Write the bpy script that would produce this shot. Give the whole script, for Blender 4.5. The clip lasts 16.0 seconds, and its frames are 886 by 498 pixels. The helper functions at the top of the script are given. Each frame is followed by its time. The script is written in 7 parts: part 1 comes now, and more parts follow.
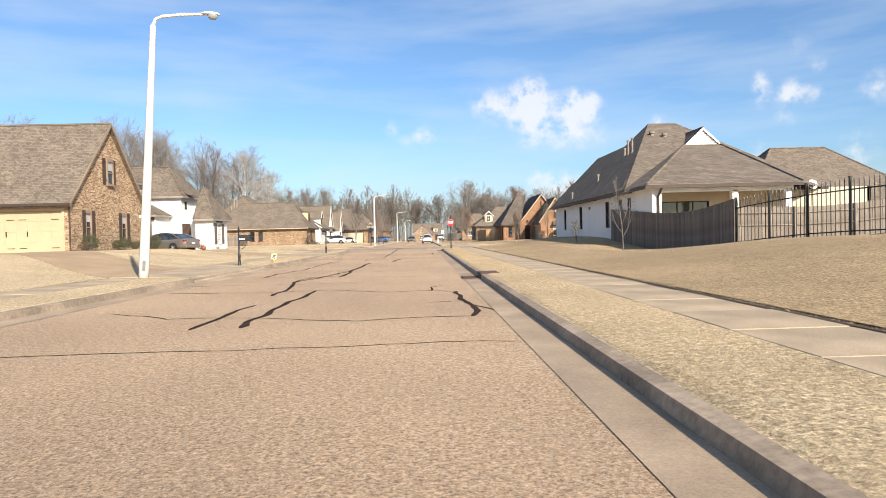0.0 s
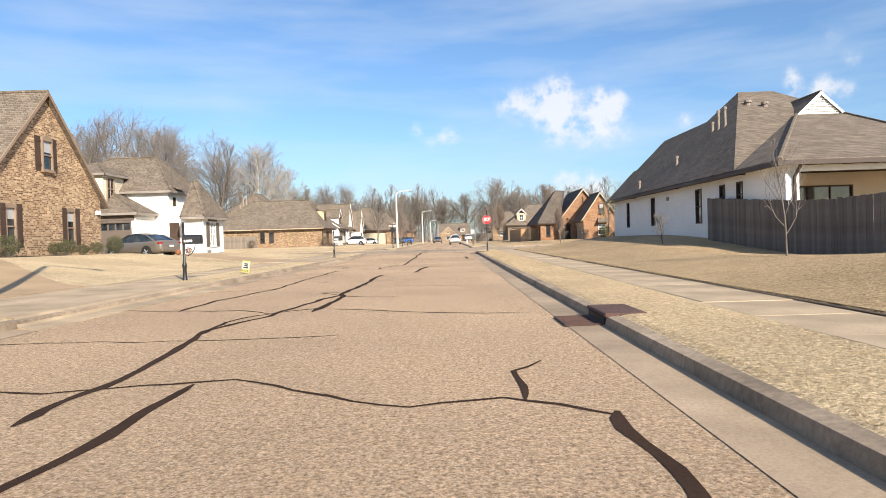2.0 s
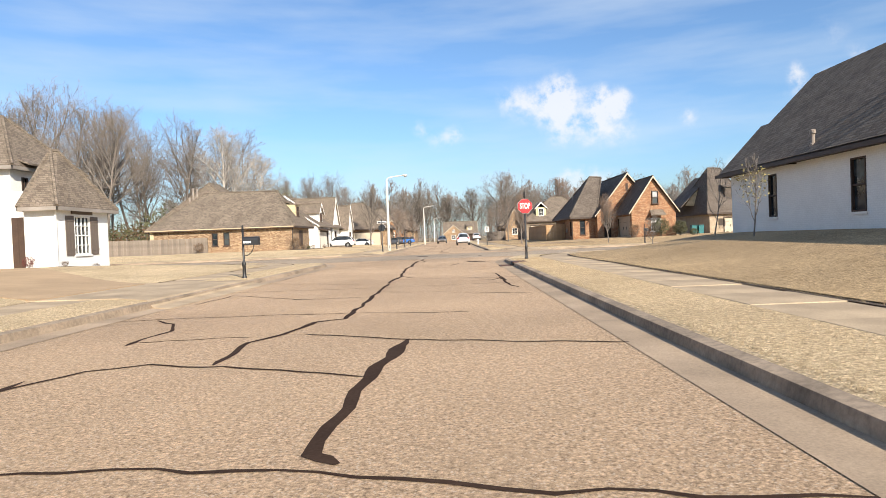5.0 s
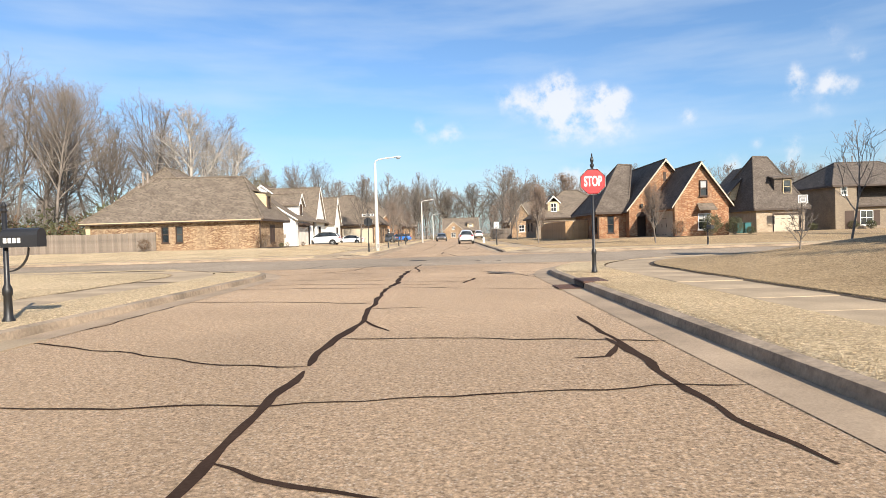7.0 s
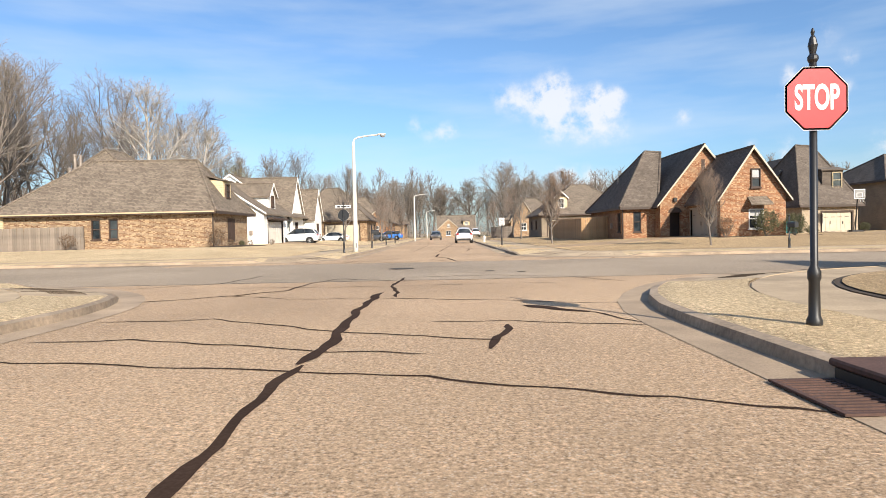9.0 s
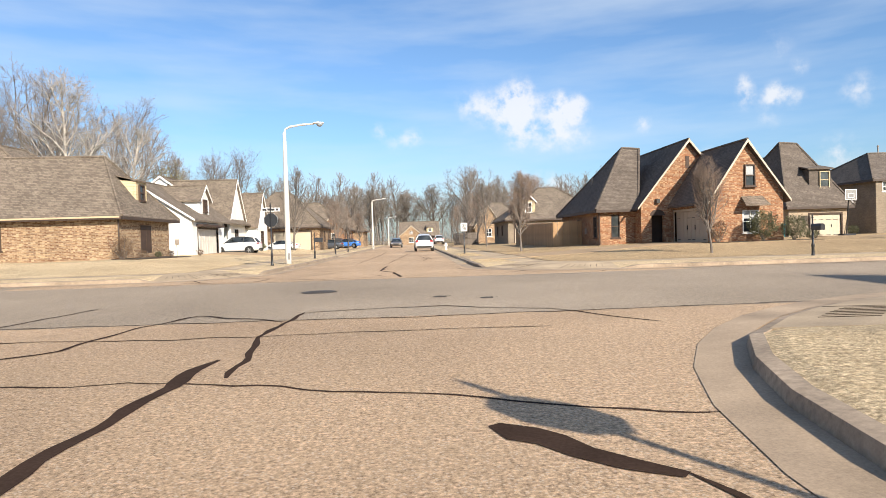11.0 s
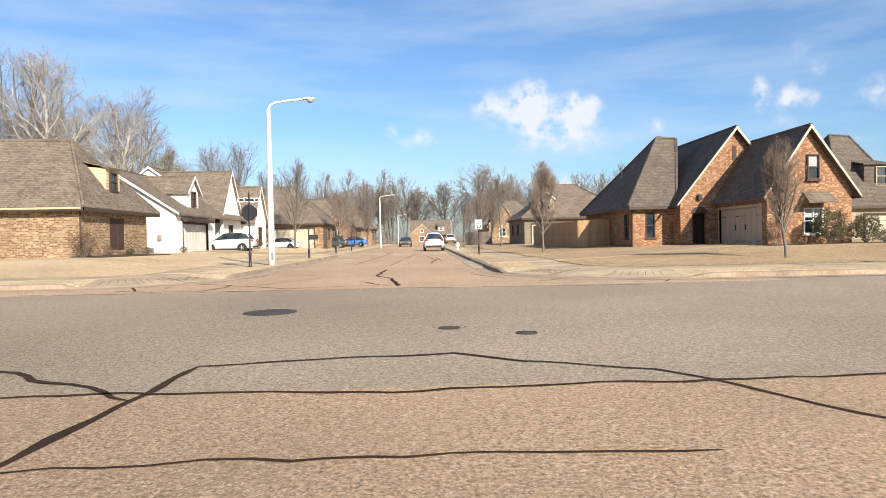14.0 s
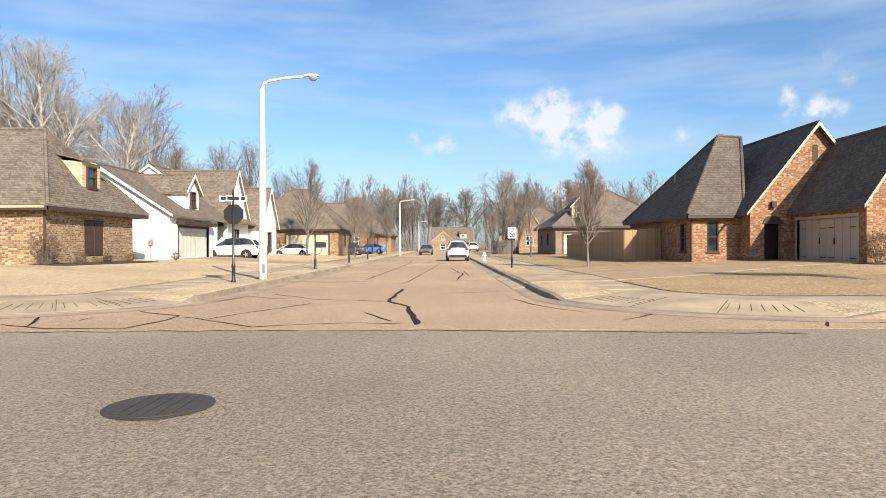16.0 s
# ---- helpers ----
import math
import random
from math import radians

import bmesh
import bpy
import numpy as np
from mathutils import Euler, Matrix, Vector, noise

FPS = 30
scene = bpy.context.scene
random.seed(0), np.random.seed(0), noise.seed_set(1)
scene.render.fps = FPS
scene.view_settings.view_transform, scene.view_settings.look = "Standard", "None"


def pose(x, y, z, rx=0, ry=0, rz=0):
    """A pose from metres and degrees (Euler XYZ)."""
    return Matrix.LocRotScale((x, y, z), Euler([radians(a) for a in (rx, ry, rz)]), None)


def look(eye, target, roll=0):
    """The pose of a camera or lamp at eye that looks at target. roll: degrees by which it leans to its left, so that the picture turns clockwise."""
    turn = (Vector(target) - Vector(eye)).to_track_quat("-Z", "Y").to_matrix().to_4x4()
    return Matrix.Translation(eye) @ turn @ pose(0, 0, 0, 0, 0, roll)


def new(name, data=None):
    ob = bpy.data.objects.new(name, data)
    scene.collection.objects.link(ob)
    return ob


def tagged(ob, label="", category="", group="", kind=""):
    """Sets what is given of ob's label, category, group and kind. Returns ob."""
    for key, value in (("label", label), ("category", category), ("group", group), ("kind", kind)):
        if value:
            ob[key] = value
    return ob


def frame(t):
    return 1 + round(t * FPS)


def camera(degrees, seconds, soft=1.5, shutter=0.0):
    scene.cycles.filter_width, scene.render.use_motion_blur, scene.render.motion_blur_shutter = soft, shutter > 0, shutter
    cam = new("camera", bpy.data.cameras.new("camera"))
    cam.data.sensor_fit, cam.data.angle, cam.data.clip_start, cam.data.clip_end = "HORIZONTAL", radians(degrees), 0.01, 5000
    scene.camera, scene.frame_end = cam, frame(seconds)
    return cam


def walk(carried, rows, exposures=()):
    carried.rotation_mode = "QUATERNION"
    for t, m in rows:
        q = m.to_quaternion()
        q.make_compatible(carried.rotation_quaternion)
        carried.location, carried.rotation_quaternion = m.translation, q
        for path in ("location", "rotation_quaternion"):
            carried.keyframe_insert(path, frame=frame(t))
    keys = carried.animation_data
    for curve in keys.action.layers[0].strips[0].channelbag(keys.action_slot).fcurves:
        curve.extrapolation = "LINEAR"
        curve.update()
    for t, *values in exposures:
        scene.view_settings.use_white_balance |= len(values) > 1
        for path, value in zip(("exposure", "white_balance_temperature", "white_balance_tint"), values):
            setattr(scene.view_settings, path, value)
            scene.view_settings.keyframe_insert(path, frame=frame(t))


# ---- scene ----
cam = camera(70.0, 16.0, soft=0.8)
PATH = [
    (0, (0.792, -9.888, 1.195), (0.852, -7.89, 1.156), -1.4),
    (0.5, (0.702, -8.07, 1.189), (0.742, -6.071, 1.153), -1.4),
    (1, (0.579, -5.729, 1.161), (0.6, -3.729, 1.128), -1.5),
    (1.5, (0.501, -3.173, 1.202), (0.497, -1.173, 1.166), -1.6),
    (2, (0.418, -0.314, 1.169), (0.398, 1.685, 1.134), -1.7),
    (2.5, (0.418, 2.678, 1.189), (0.39, 4.678, 1.152), -1.7),
    (3, (0.383, 5.801, 1.199), (0.347, 7.8, 1.162), -2.0),
    (3.5, (0.364, 9.017, 1.186), (0.324, 11.016, 1.149), -2.2),
    (4, (0.261, 12.128, 1.173), (0.225, 14.128, 1.139), -2.3),
    (6.5, (-0.172, 26.821, 1.251), (-0.202, 28.82, 1.208), -1.9),
    (7, (-0.32, 29.459, 1.196), (-0.349, 31.459, 1.151), -1.7),
    (7.5, (-0.427, 32.019, 1.182), (-0.453, 34.019, 1.131), -1.6),
    (8, (-0.476, 34.479, 1.158), (-0.502, 36.478, 1.104), -1.4),
    (8.5, (-0.51, 36.723, 1.149), (-0.532, 38.722, 1.096), -1.3),
    (11, (0.239, 44.644, 1.163), (0.337, 46.642, 1.131), -1.7),
    (11.5, (0.557, 45.681, 1.181), (0.684, 47.677, 1.153), -1.8),
    (12, (0.696, 46.654, 1.171), (0.843, 48.648, 1.139), -1.7),
    (12.5, (0.635, 47.501, 1.146), (0.775, 49.496, 1.107), -1.6),
    (13, (0.605, 48.145, 1.148), (0.719, 50.141, 1.113), -1.5),
    (13.5, (0.52, 48.809, 1.14), (0.609, 50.806, 1.104), -1.3),
    (14, (0.474, 49.519, 1.117), (0.536, 51.518, 1.084), -1.1),
    (14.5, (0.397, 50.453, 1.134), (0.436, 52.453, 1.102), -0.8),
    (15, (0.327, 51.557, 1.159), (0.346, 53.556, 1.129), -0.5),
    (15.5, (0.27, 53.001, 1.204), (0.276, 55.001, 1.183), -0.4),
    (16, (0.286, 54.591, 1.263), (0.284, 56.591, 1.253), -0.2),
]
walk(cam, [(t, look(eye, aim, roll)) for t, eye, aim, roll in PATH])

# ---- world, sun, sky ----
SUN_EL, SUN_AZ = radians(29), math.atan2(0.47, -0.88)   # the sun stands to the right of and behind the camera
sun_dir = Vector((math.sin(SUN_AZ) * math.cos(SUN_EL), math.cos(SUN_AZ) * math.cos(SUN_EL), math.sin(SUN_EL)))
sun_data = bpy.data.lights.new("sun", "SUN")
sun_data.energy, sun_data.angle, sun_data.color = 4.9, radians(0.6), (1.0, 0.90, 0.76)
sun = new("sun", sun_data)
sun.matrix_world = look(sun_dir * 100, (0, 0, 0))


def build_world():
    w = bpy.data.worlds.new("sky")
    w.use_nodes = True
    scene.world = w
    t = w.node_tree
    t.nodes.clear()
    N, L = t.nodes.new, t.links.new
    out, bg, sky = N("ShaderNodeOutputWorld"), N("ShaderNodeBackground"), N("ShaderNodeTexSky")
    sky.sky_type, sky.sun_disc, sky.sun_elevation, sky.sun_rotation = "NISHITA", False, SUN_EL, SUN_AZ
    sky.air_density, sky.dust_density, sky.ozone_density = 1.0, 1.3, 2.0
    co = N("ShaderNodeTexCoord")
    big = N("ShaderNodeTexNoise")
    big.inputs["Scale"].default_value, big.inputs["Detail"].default_value, big.inputs["Roughness"].default_value = 42.0, 9.0, 0.58
    L(co.outputs["Generated"], big.inputs["Vector"])
    total = None
    # small fair-weather clouds: direction, angular size, strength
    for (cx, cz, size, k) in CLOUDS:
        d = Vector((cx, 1.0, cz)).normalized()
        dist = N("ShaderNodeVectorMath")
        dist.operation = "DISTANCE"
        L(co.outputs["Generated"], dist.inputs[0])
        dist.inputs[1].default_value = d
        ramp = N("ShaderNodeMapRange")
        ramp.inputs["From Min"].default_value, ramp.inputs["From Max"].default_value = size * 1.14, 0.0
        ramp.inputs["To Min"].default_value, ramp.inputs["To Max"].default_value = 0.0, k
        L(dist.outputs["Value"], ramp.inputs["Value"])
        if total is None:
            total = ramp.outputs["Result"]
        else:
            mx = N("ShaderNodeMath")
            mx.operation = "ADD"
            L(total, mx.inputs[0])
            L(ramp.outputs["Result"], mx.inputs[1])
            total = mx.outputs[0]
    lump = N("ShaderNodeMath")
    lump.operation = "MULTIPLY_ADD"
    L(big.outputs["Fac"], lump.inputs[0])
    lump.inputs[1].default_value, lump.inputs[2].default_value = 3.6, -0.9
    add = N("ShaderNodeMath")
    add.operation = "MULTIPLY"
    L(total, add.inputs[0])
    L(lump.outputs[0], add.inputs[1])
    edge = N("ShaderNodeMapRange")
    edge.interpolation_type = "SMOOTHSTEP"
    edge.inputs["From Min"].default_value, edge.inputs["From Max"].default_value = 0.10, 1.25
    edge.inputs["To Max"].default_value = 0.80
    L(add.outputs[0], edge.inputs["Value"])
    # thin streaks of high cloud
    st = N("ShaderNodeMapping")
    st.inputs["Scale"].default_value = (1.6, 1.0, 9.0)
    st.inputs["Rotation"].default_value = (0.0, 0.10, 0.0)
    L(co.outputs["Generated"], st.inputs["Vector"])
    thin = N("ShaderNodeTexNoise")
    thin.inputs["Scale"].default_value, thin.inputs["Detail"].default_value = 2.2, 6.0
    L(st.outputs[0], thin.inputs["Vector"])
    tr = N("ShaderNodeMapRange")
    tr.inputs["From Min"].default_value, tr.inputs["From Max"].default_value, tr.inputs["To Max"].default_value = 0.40, 0.78, 0.46
    L(thin.outputs["Fac"], tr.inputs["Value"])
    tint = N("ShaderNodeMix")
    tint.data_type, tint.blend_type = "RGBA", "MULTIPLY"
    tint.inputs["Factor"].default_value = 1.0
    L(sky.outputs[0], tint.inputs["A"])
    tint.inputs["B"].default_value = SKY_TINT
    m1 = N("ShaderNodeMix")
    m1.data_type = "RGBA"
    L(tr.outputs[0], m1.inputs["Factor"])
    L(tint.outputs["Result"], m1.inputs["A"])
    m1.inputs["B"].default_value = (*[CLOUD * v for v in (0.80, 0.90, 1.0)], 1)
    m2 = N("ShaderNodeMix")
    m2.data_type = "RGBA"
    L(edge.outputs[0], m2.inputs["Factor"])
    L(m1.outputs["Result"], m2.inputs["A"])
    m2.inputs["B"].default_value = (CLOUD, CLOUD * 1.0, CLOUD * 1.02, 1)
    L(m2.outputs["Result"], bg.inputs["Color"])
    bg.inputs["Strength"].default_value = SKY_STRENGTH
    L(bg.outputs[0], out.inputs[0])


SKY_STRENGTH, CLOUD, SKY_TINT = 0.085, 6.5, (0.80, 0.99, 1.185, 1)
# fair-weather clouds: sideways and upward slope of their direction, angular size, strength
CLOUDS = [(0.174, 0.229, 0.033, 1.00), (0.189, 0.209, 0.033, 0.95), (0.164, 0.197, 0.030, 0.90), (0.142, 0.200, 0.034, 0.62), (0.116, 0.206, 0.042, 0.58), (0.253, 0.205, 0.031, 1.00),
          (0.233, 0.211, 0.024, 0.85), (0.272, 0.198, 0.025, 0.85), (0.244, 0.185, 0.029, 0.80), (0.195, 0.169, 0.040, 0.72), (0.230, 0.159, 0.038, 0.72), (0.168, 0.161, 0.034, 0.62)]
CLOUDS += [(0.274, 0.154, 0.032, 0.60), (0.094, 0.210, 0.030, 0.45), (-0.045, 0.172, 0.019, 0.72), (0.010, 0.160, 0.022, 0.80), (-0.019, 0.155, 0.025, 0.52),
           (0.376, 0.174, 0.019, 0.75), (0.543, 0.238, 0.018, 0.90), (0.546, 0.211, 0.022, 0.85), (0.596, 0.225, 0.019, 0.95), (0.589, 0.210, 0.016, 0.70), (0.626, 0.213, 0.019, 0.85)]
CLOUDS += [(0.582, 0.180, 0.025, 0.50), (0.538, 0.128, 0.018, 0.75), (0.481, 0.130, 0.014, 0.50), (0.210, 0.078, 0.038, 0.80), (0.246, 0.070, 0.033, 0.80), (0.179, 0.079, 0.028, 0.60),
           (0.440, 0.096, 0.029, 0.70), (0.537, 0.102, 0.018, 0.70), (0.636, 0.261, 0.017, 0.60), (0.592, 0.293, 0.034, 0.42), (0.700, 0.120, 0.035, 0.80), (0.735, 0.225, 0.030, 0.70)]
build_world()
scene.view_settings.exposure = 0.84


# ---- materials ----
def dull(c):
    return tuple(v * 0.86 for v in c)


def nodes_of(name):
    m = bpy.data.materials.new(name)
    m.use_nodes = True
    t = m.node_tree
    return m, t, t.nodes["Principled BSDF"], t.nodes.new, t.links.new


def noise_of(N, L, co, scale, detail=4.0, rough=0.55):
    n = N("ShaderNodeTexNoise")
    n.inputs["Scale"].default_value, n.inputs["Detail"].default_value, n.inputs["Roughness"].default_value = scale, detail, rough
    L(co, n.inputs["Vector"])
    return n.outputs["Fac"]


def span(N, L, value, a, b, c, d):
    r = N("ShaderNodeMapRange")
    for k, v in zip(("From Min", "From Max", "To Min", "To Max"), (a, b, c, d)):
        r.inputs[k].default_value = v
    L(value, r.inputs["Value"])
    return r.outputs["Result"]


def mixed(N, L, fac, a, b, blend="MIX"):
    m = N("ShaderNodeMix")
    m.data_type, m.blend_type = "RGBA", blend
    if isinstance(fac, float):
        m.inputs["Factor"].default_value = fac
    else:
        L(fac, m.inputs["Factor"])
    for k, v in (("A", a), ("B", b)):
        if isinstance(v, tuple):
            m.inputs[k].default_value = (*v, 1)
        else:
            L(v, m.inputs[k])
    return m.outputs["Result"]


def bumped(N, L, bsdf, height, strength, distance):
    b = N("ShaderNodeBump")
    b.inputs["Strength"].default_value, b.inputs["Distance"].default_value = strength, distance
    L(height, b.inputs["Height"])
    L(b.outputs[0], bsdf.inputs["Normal"])


def mat(name, a, b, fine=30.0, coarse=1.2, rough=0.8, bump=0.3, metal=0.0, depth=0.01, stain=0.25, spec=0.4, each=0.0):
    """Grain between two colours, larger blotches over it and fine relief."""
    a, b = dull(a), dull(b)
    m, t, bsdf, N, L = nodes_of(name)
    co = N("ShaderNodeTexCoord").outputs["Object"]
    f, c = noise_of(N, L, co, fine, 5.0, 0.65), noise_of(N, L, co, coarse, 4.0)
    col = mixed(N, L, span(N, L, f, 0.3, 0.7, 0, 1), a, b)
    shade = span(N, L, c, 0.3, 0.7, 1.0 - stain, 1.0 + stain * 0.5)
    comb = N("ShaderNodeCombineColor")
    for k in range(3):
        L(shade, comb.inputs[k])
    col = mixed(N, L, 1.0, col, comb.outputs[0], "MULTIPLY")
    if each:
        ran = span(N, L, N("ShaderNodeObjectInfo").outputs["Random"], 0, 1, 1 - each, 1 + each * 0.6)
        c2 = N("ShaderNodeCombineColor")
        for k in range(3):
            L(ran, c2.inputs[k])
        col = mixed(N, L, 1.0, col, c2.outputs[0], "MULTIPLY")
    L(col, bsdf.inputs["Base Color"])
    bsdf.inputs["Roughness"].default_value, bsdf.inputs["Metallic"].default_value = rough, metal
    bsdf.inputs["Specular IOR Level"].default_value = spec
    if bump:
        bumped(N, L, bsdf, f, bump, depth)
    return m


def course_mat(name, a, b, joint, width, height, gap, rough=0.85, bump=0.6, depth=0.012, extra=None, bias=0.0, grain=1.0):
    """Bricks or shingles in level courses; works on upright walls along x or y and on slopes."""
    a, b, joint, extra = dull(a), dull(b), dull(joint), dull(extra) if extra else None
    m, t, bsdf, N, L = nodes_of(name)
    co = N("ShaderNodeTexCoord").outputs["Object"]
    sep, comb, add = N("ShaderNodeSeparateXYZ"), N("ShaderNodeCombineXYZ"), N("ShaderNodeMath")
    L(co, sep.inputs[0])
    L(sep.outputs[0], add.inputs[0])
    L(sep.outputs[1], add.inputs[1])
    L(add.outputs[0], comb.inputs[0])
    L(sep.outputs[2], comb.inputs[1])
    br = N("ShaderNodeTexBrick")
    L(comb.outputs[0], br.inputs["Vector"])
    for k, v in (("Scale", 1.0), ("Mortar Size", gap), ("Mortar Smooth", 0.3), ("Bias", bias), ("Brick Width", width), ("Row Height", height)):
        br.inputs[k].default_value = v
    br.inputs["Color1"].default_value, br.inputs["Color2"].default_value, br.inputs["Mortar"].default_value = (*a, 1), (*b, 1), (*joint, 1)
    br.offset = 0.5
    f, c = noise_of(N, L, co, 22.0, 5.0), noise_of(N, L, co, 0.9, 4.0)
    col = br.outputs["Color"]
    if extra:
        # odd pieces of a third colour
        wn, snap = N("ShaderNodeTexNoise"), N("ShaderNodeVectorMath")
        snap.operation = "SNAP"
        L(comb.outputs[0], snap.inputs[0])
        snap.inputs[1].default_value = (width * 0.5, height, 1)
        L(snap.outputs[0], wn.inputs["Vector"])
        wn.inputs["Scale"].default_value, wn.inputs["Detail"].default_value = 31.7, 0.0
        odd = span(N, L, wn.outputs["Fac"], 0.52, 0.62, 0, 0.75)
        free = N("ShaderNodeMath")
        free.operation = "SUBTRACT"
        L(odd, free.inputs[0])
        L(br.outputs["Fac"], free.inputs[1])
        free.use_clamp = True
        col = mixed(N, L, free.outputs[0], col, extra)
    for src, lo, hi in ((f, 1 - 0.20 * grain, 1 + 0.18 * grain), (c, 1 - 0.16 * grain, 1 + 0.12 * grain)):
        shade = span(N, L, src, 0.3, 0.7, lo, hi)
        cc = N("ShaderNodeCombineColor")
        for k in range(3):
            L(shade, cc.inputs[k])
        col = mixed(N, L, 1.0, col, cc.outputs[0], "MULTIPLY")
    L(col, bsdf.inputs["Base Color"])
    bsdf.inputs["Roughness"].default_value = rough
    bsdf.inputs["Specular IOR Level"].default_value = 0.25
    hgt = N("ShaderNodeMath")
    hgt.operation = "SUBTRACT"
    L(f, hgt.inputs[0])
    L(br.outputs["Fac"], hgt.inputs[1])
    bumped(N, L, bsdf, hgt.outputs[0], bump, depth)
    return m


def glass_mat():
    m, t, bsdf, N, L = nodes_of("window glass")
    co = N("ShaderNodeTexCoord").outputs["Object"]
    c = noise_of(N, L, co, 1.3, 2.0)
    L(mixed(N, L, span(N, L, c, 0.35, 0.65, 0, 1), (0.012, 0.016, 0.02), (0.05, 0.058, 0.062)), bsdf.inputs["Base Color"])
    bsdf.inputs["Roughness"].default_value = 0.06
    bsdf.inputs["Specular IOR Level"].default_value = 0.6
    bumped(N, L, bsdf, c, 0.04, 0.02)
    return m


def paint_mat(name, col, rough=0.35, coat=0.6, metal=0.0):
    col = dull(col)
    m, t, bsdf, N, L = nodes_of(name)
    co = N("ShaderNodeTexCoord").outputs["Object"]
    c = noise_of(N, L, co, 2.0, 4.0)
    L(mixed(N, L, span(N, L, c, 0.3, 0.7, 0, 1), tuple(v * 0.9 for v in col), col), bsdf.inputs["Base Color"])
    L(span(N, L, c, 0.3, 0.7, rough, rough + 0.12), bsdf.inputs["Roughness"])
    bsdf.inputs["Coat Weight"].default_value, bsdf.inputs["Metallic"].default_value = coat, metal
    return m


def ground_mat(name, a, b, c3, fine, mid, big, bump, depth, rough=0.95, speck=None, clump=9.0, lumpy=0.0):
    """Grain, clumps, patches and broad drifts of colour for lawns and roads."""
    a, b, c3, speck = dull(a), dull(b), dull(c3), dull(speck) if speck else None
    m, t, bsdf, N, L = nodes_of(name)
    co = N("ShaderNodeTexCoord").outputs["Object"]
    f, g, h = noise_of(N, L, co, fine, 6.0, 0.75), noise_of(N, L, co, mid, 5.0, 0.6), noise_of(N, L, co, big, 4.0, 0.55)
    q = noise_of(N, L, co, clump, 3.0, 0.7)
    col = mixed(N, L, span(N, L, f, 0.36, 0.64, 0, 1), a, b)
    col = mixed(N, L, span(N, L, g, 0.50, 0.78, 0, 0.6), col, c3)
    for src, lo, hi in ((h, 0.82, 1.16), (q, 0.62, 1.34) if lumpy else (q, 0.76, 1.22)):
        shade = span(N, L, src, 0.3, 0.7, lo, hi)
        cc = N("ShaderNodeCombineColor")
        for k in range(3):
            L(shade, cc.inputs[k])
        col = mixed(N, L, 1.0, col, cc.outputs[0], "MULTIPLY")
    if speck:
        v = N("ShaderNodeTexVoronoi")
        v.inputs["Scale"].default_value = 38.0
        L(co, v.inputs["Vector"])
        col = mixed(N, L, span(N, L, v.outputs["Distance"], 0.18, 0.34, 0.7, 0.0), col, speck)
    L(col, bsdf.inputs["Base Color"])
    bsdf.inputs["Roughness"].default_value = rough
    bsdf.inputs["Specular IOR Level"].default_value = 0.15
    if lumpy:
        rise = N("ShaderNodeMath")
        rise.operation = "MULTIPLY_ADD"
        L(q, rise.inputs[0])
        rise.inputs[1].default_value = lumpy
        L(f, rise.inputs[2])
        f = rise.outputs[0]
    bumped(N, L, bsdf, f, bump, depth)
    return m


M_ROAD = ground_mat("brown asphalt", (0.80, 0.565, 0.365), (0.225, 0.152, 0.094), (0.46, 0.330, 0.212), 34.0, 0.8, 0.16, 1.0, 0.02, 0.92, (0.70, 0.57, 0.44), 13.0)
M_CROSS = ground_mat("grey asphalt", (0.59, 0.470, 0.346), (0.185, 0.146, 0.107), (0.34, 0.272, 0.200), 34.0, 0.7, 0.14, 1.0, 0.02, 0.92, (0.50, 0.43, 0.36), 13.0)
M_LAWN = ground_mat("dormant lawn", (0.90, 0.71, 0.455), (0.33, 0.235, 0.132), (0.49, 0.36, 0.213), 30.0, 2.4, 0.30, 0.8, 0.03, clump=13.0, lumpy=1.0)
M_LAWN_B = ground_mat("browner dormant lawn", (0.80, 0.580, 0.336), (0.15, 0.100, 0.052), (0.30, 0.204, 0.110), 30.0, 1.6, 0.16, 0.8, 0.035, clump=13.0, lumpy=1.0)
M_FAR = ground_mat("far ground", (0.42, 0.33, 0.20), (0.28, 0.22, 0.13), (0.20, 0.18, 0.09), 6.0, 0.12, 0.02, 0.3, 0.05)
M_BLADE = mat("straw grass blades", (0.64, 0.49, 0.305), (0.36, 0.26, 0.15), 14.0, 1.5, 0.9, 0.0, stain=0.3)
M_WALK = mat("weathered concrete", (0.55, 0.42, 0.28), (0.39, 0.295, 0.19), 40.0, 0.8, 0.9, 0.35, depth=0.006, stain=0.34, each=0.05)
M_CURB = mat("kerb concrete", (0.50, 0.375, 0.255), (0.34, 0.25, 0.168), 50.0, 0.8, 0.9, 0.4, depth=0.008, stain=0.35)
M_KERB = mat("stained kerb concrete", (0.47, 0.36, 0.255), (0.27, 0.205, 0.145), 14.0, 0.9, 0.9, 0.5, depth=0.01, stain=0.45)
M_DRIVE = mat("driveway concrete", (0.50, 0.352, 0.212), (0.38, 0.262, 0.152), 50.0, 0.6, 0.9, 0.3, depth=0.006, stain=0.2, each=0.08)
M_SOIL = mat("dark soil edge", (0.10, 0.070, 0.045), (0.05, 0.036, 0.024), 30.0, 1.5, 0.95, 0.6, depth=0.02)
# tar of the sealed cracks, also the colour of one painted sign shadow
M_TAR = mat("crack seal tar and painted sign shadow", (0.038, 0.022, 0.015), (0.065, 0.040, 0.028), 40.0, 2.0, 0.95, 0.2, depth=0.004, spec=0.08)
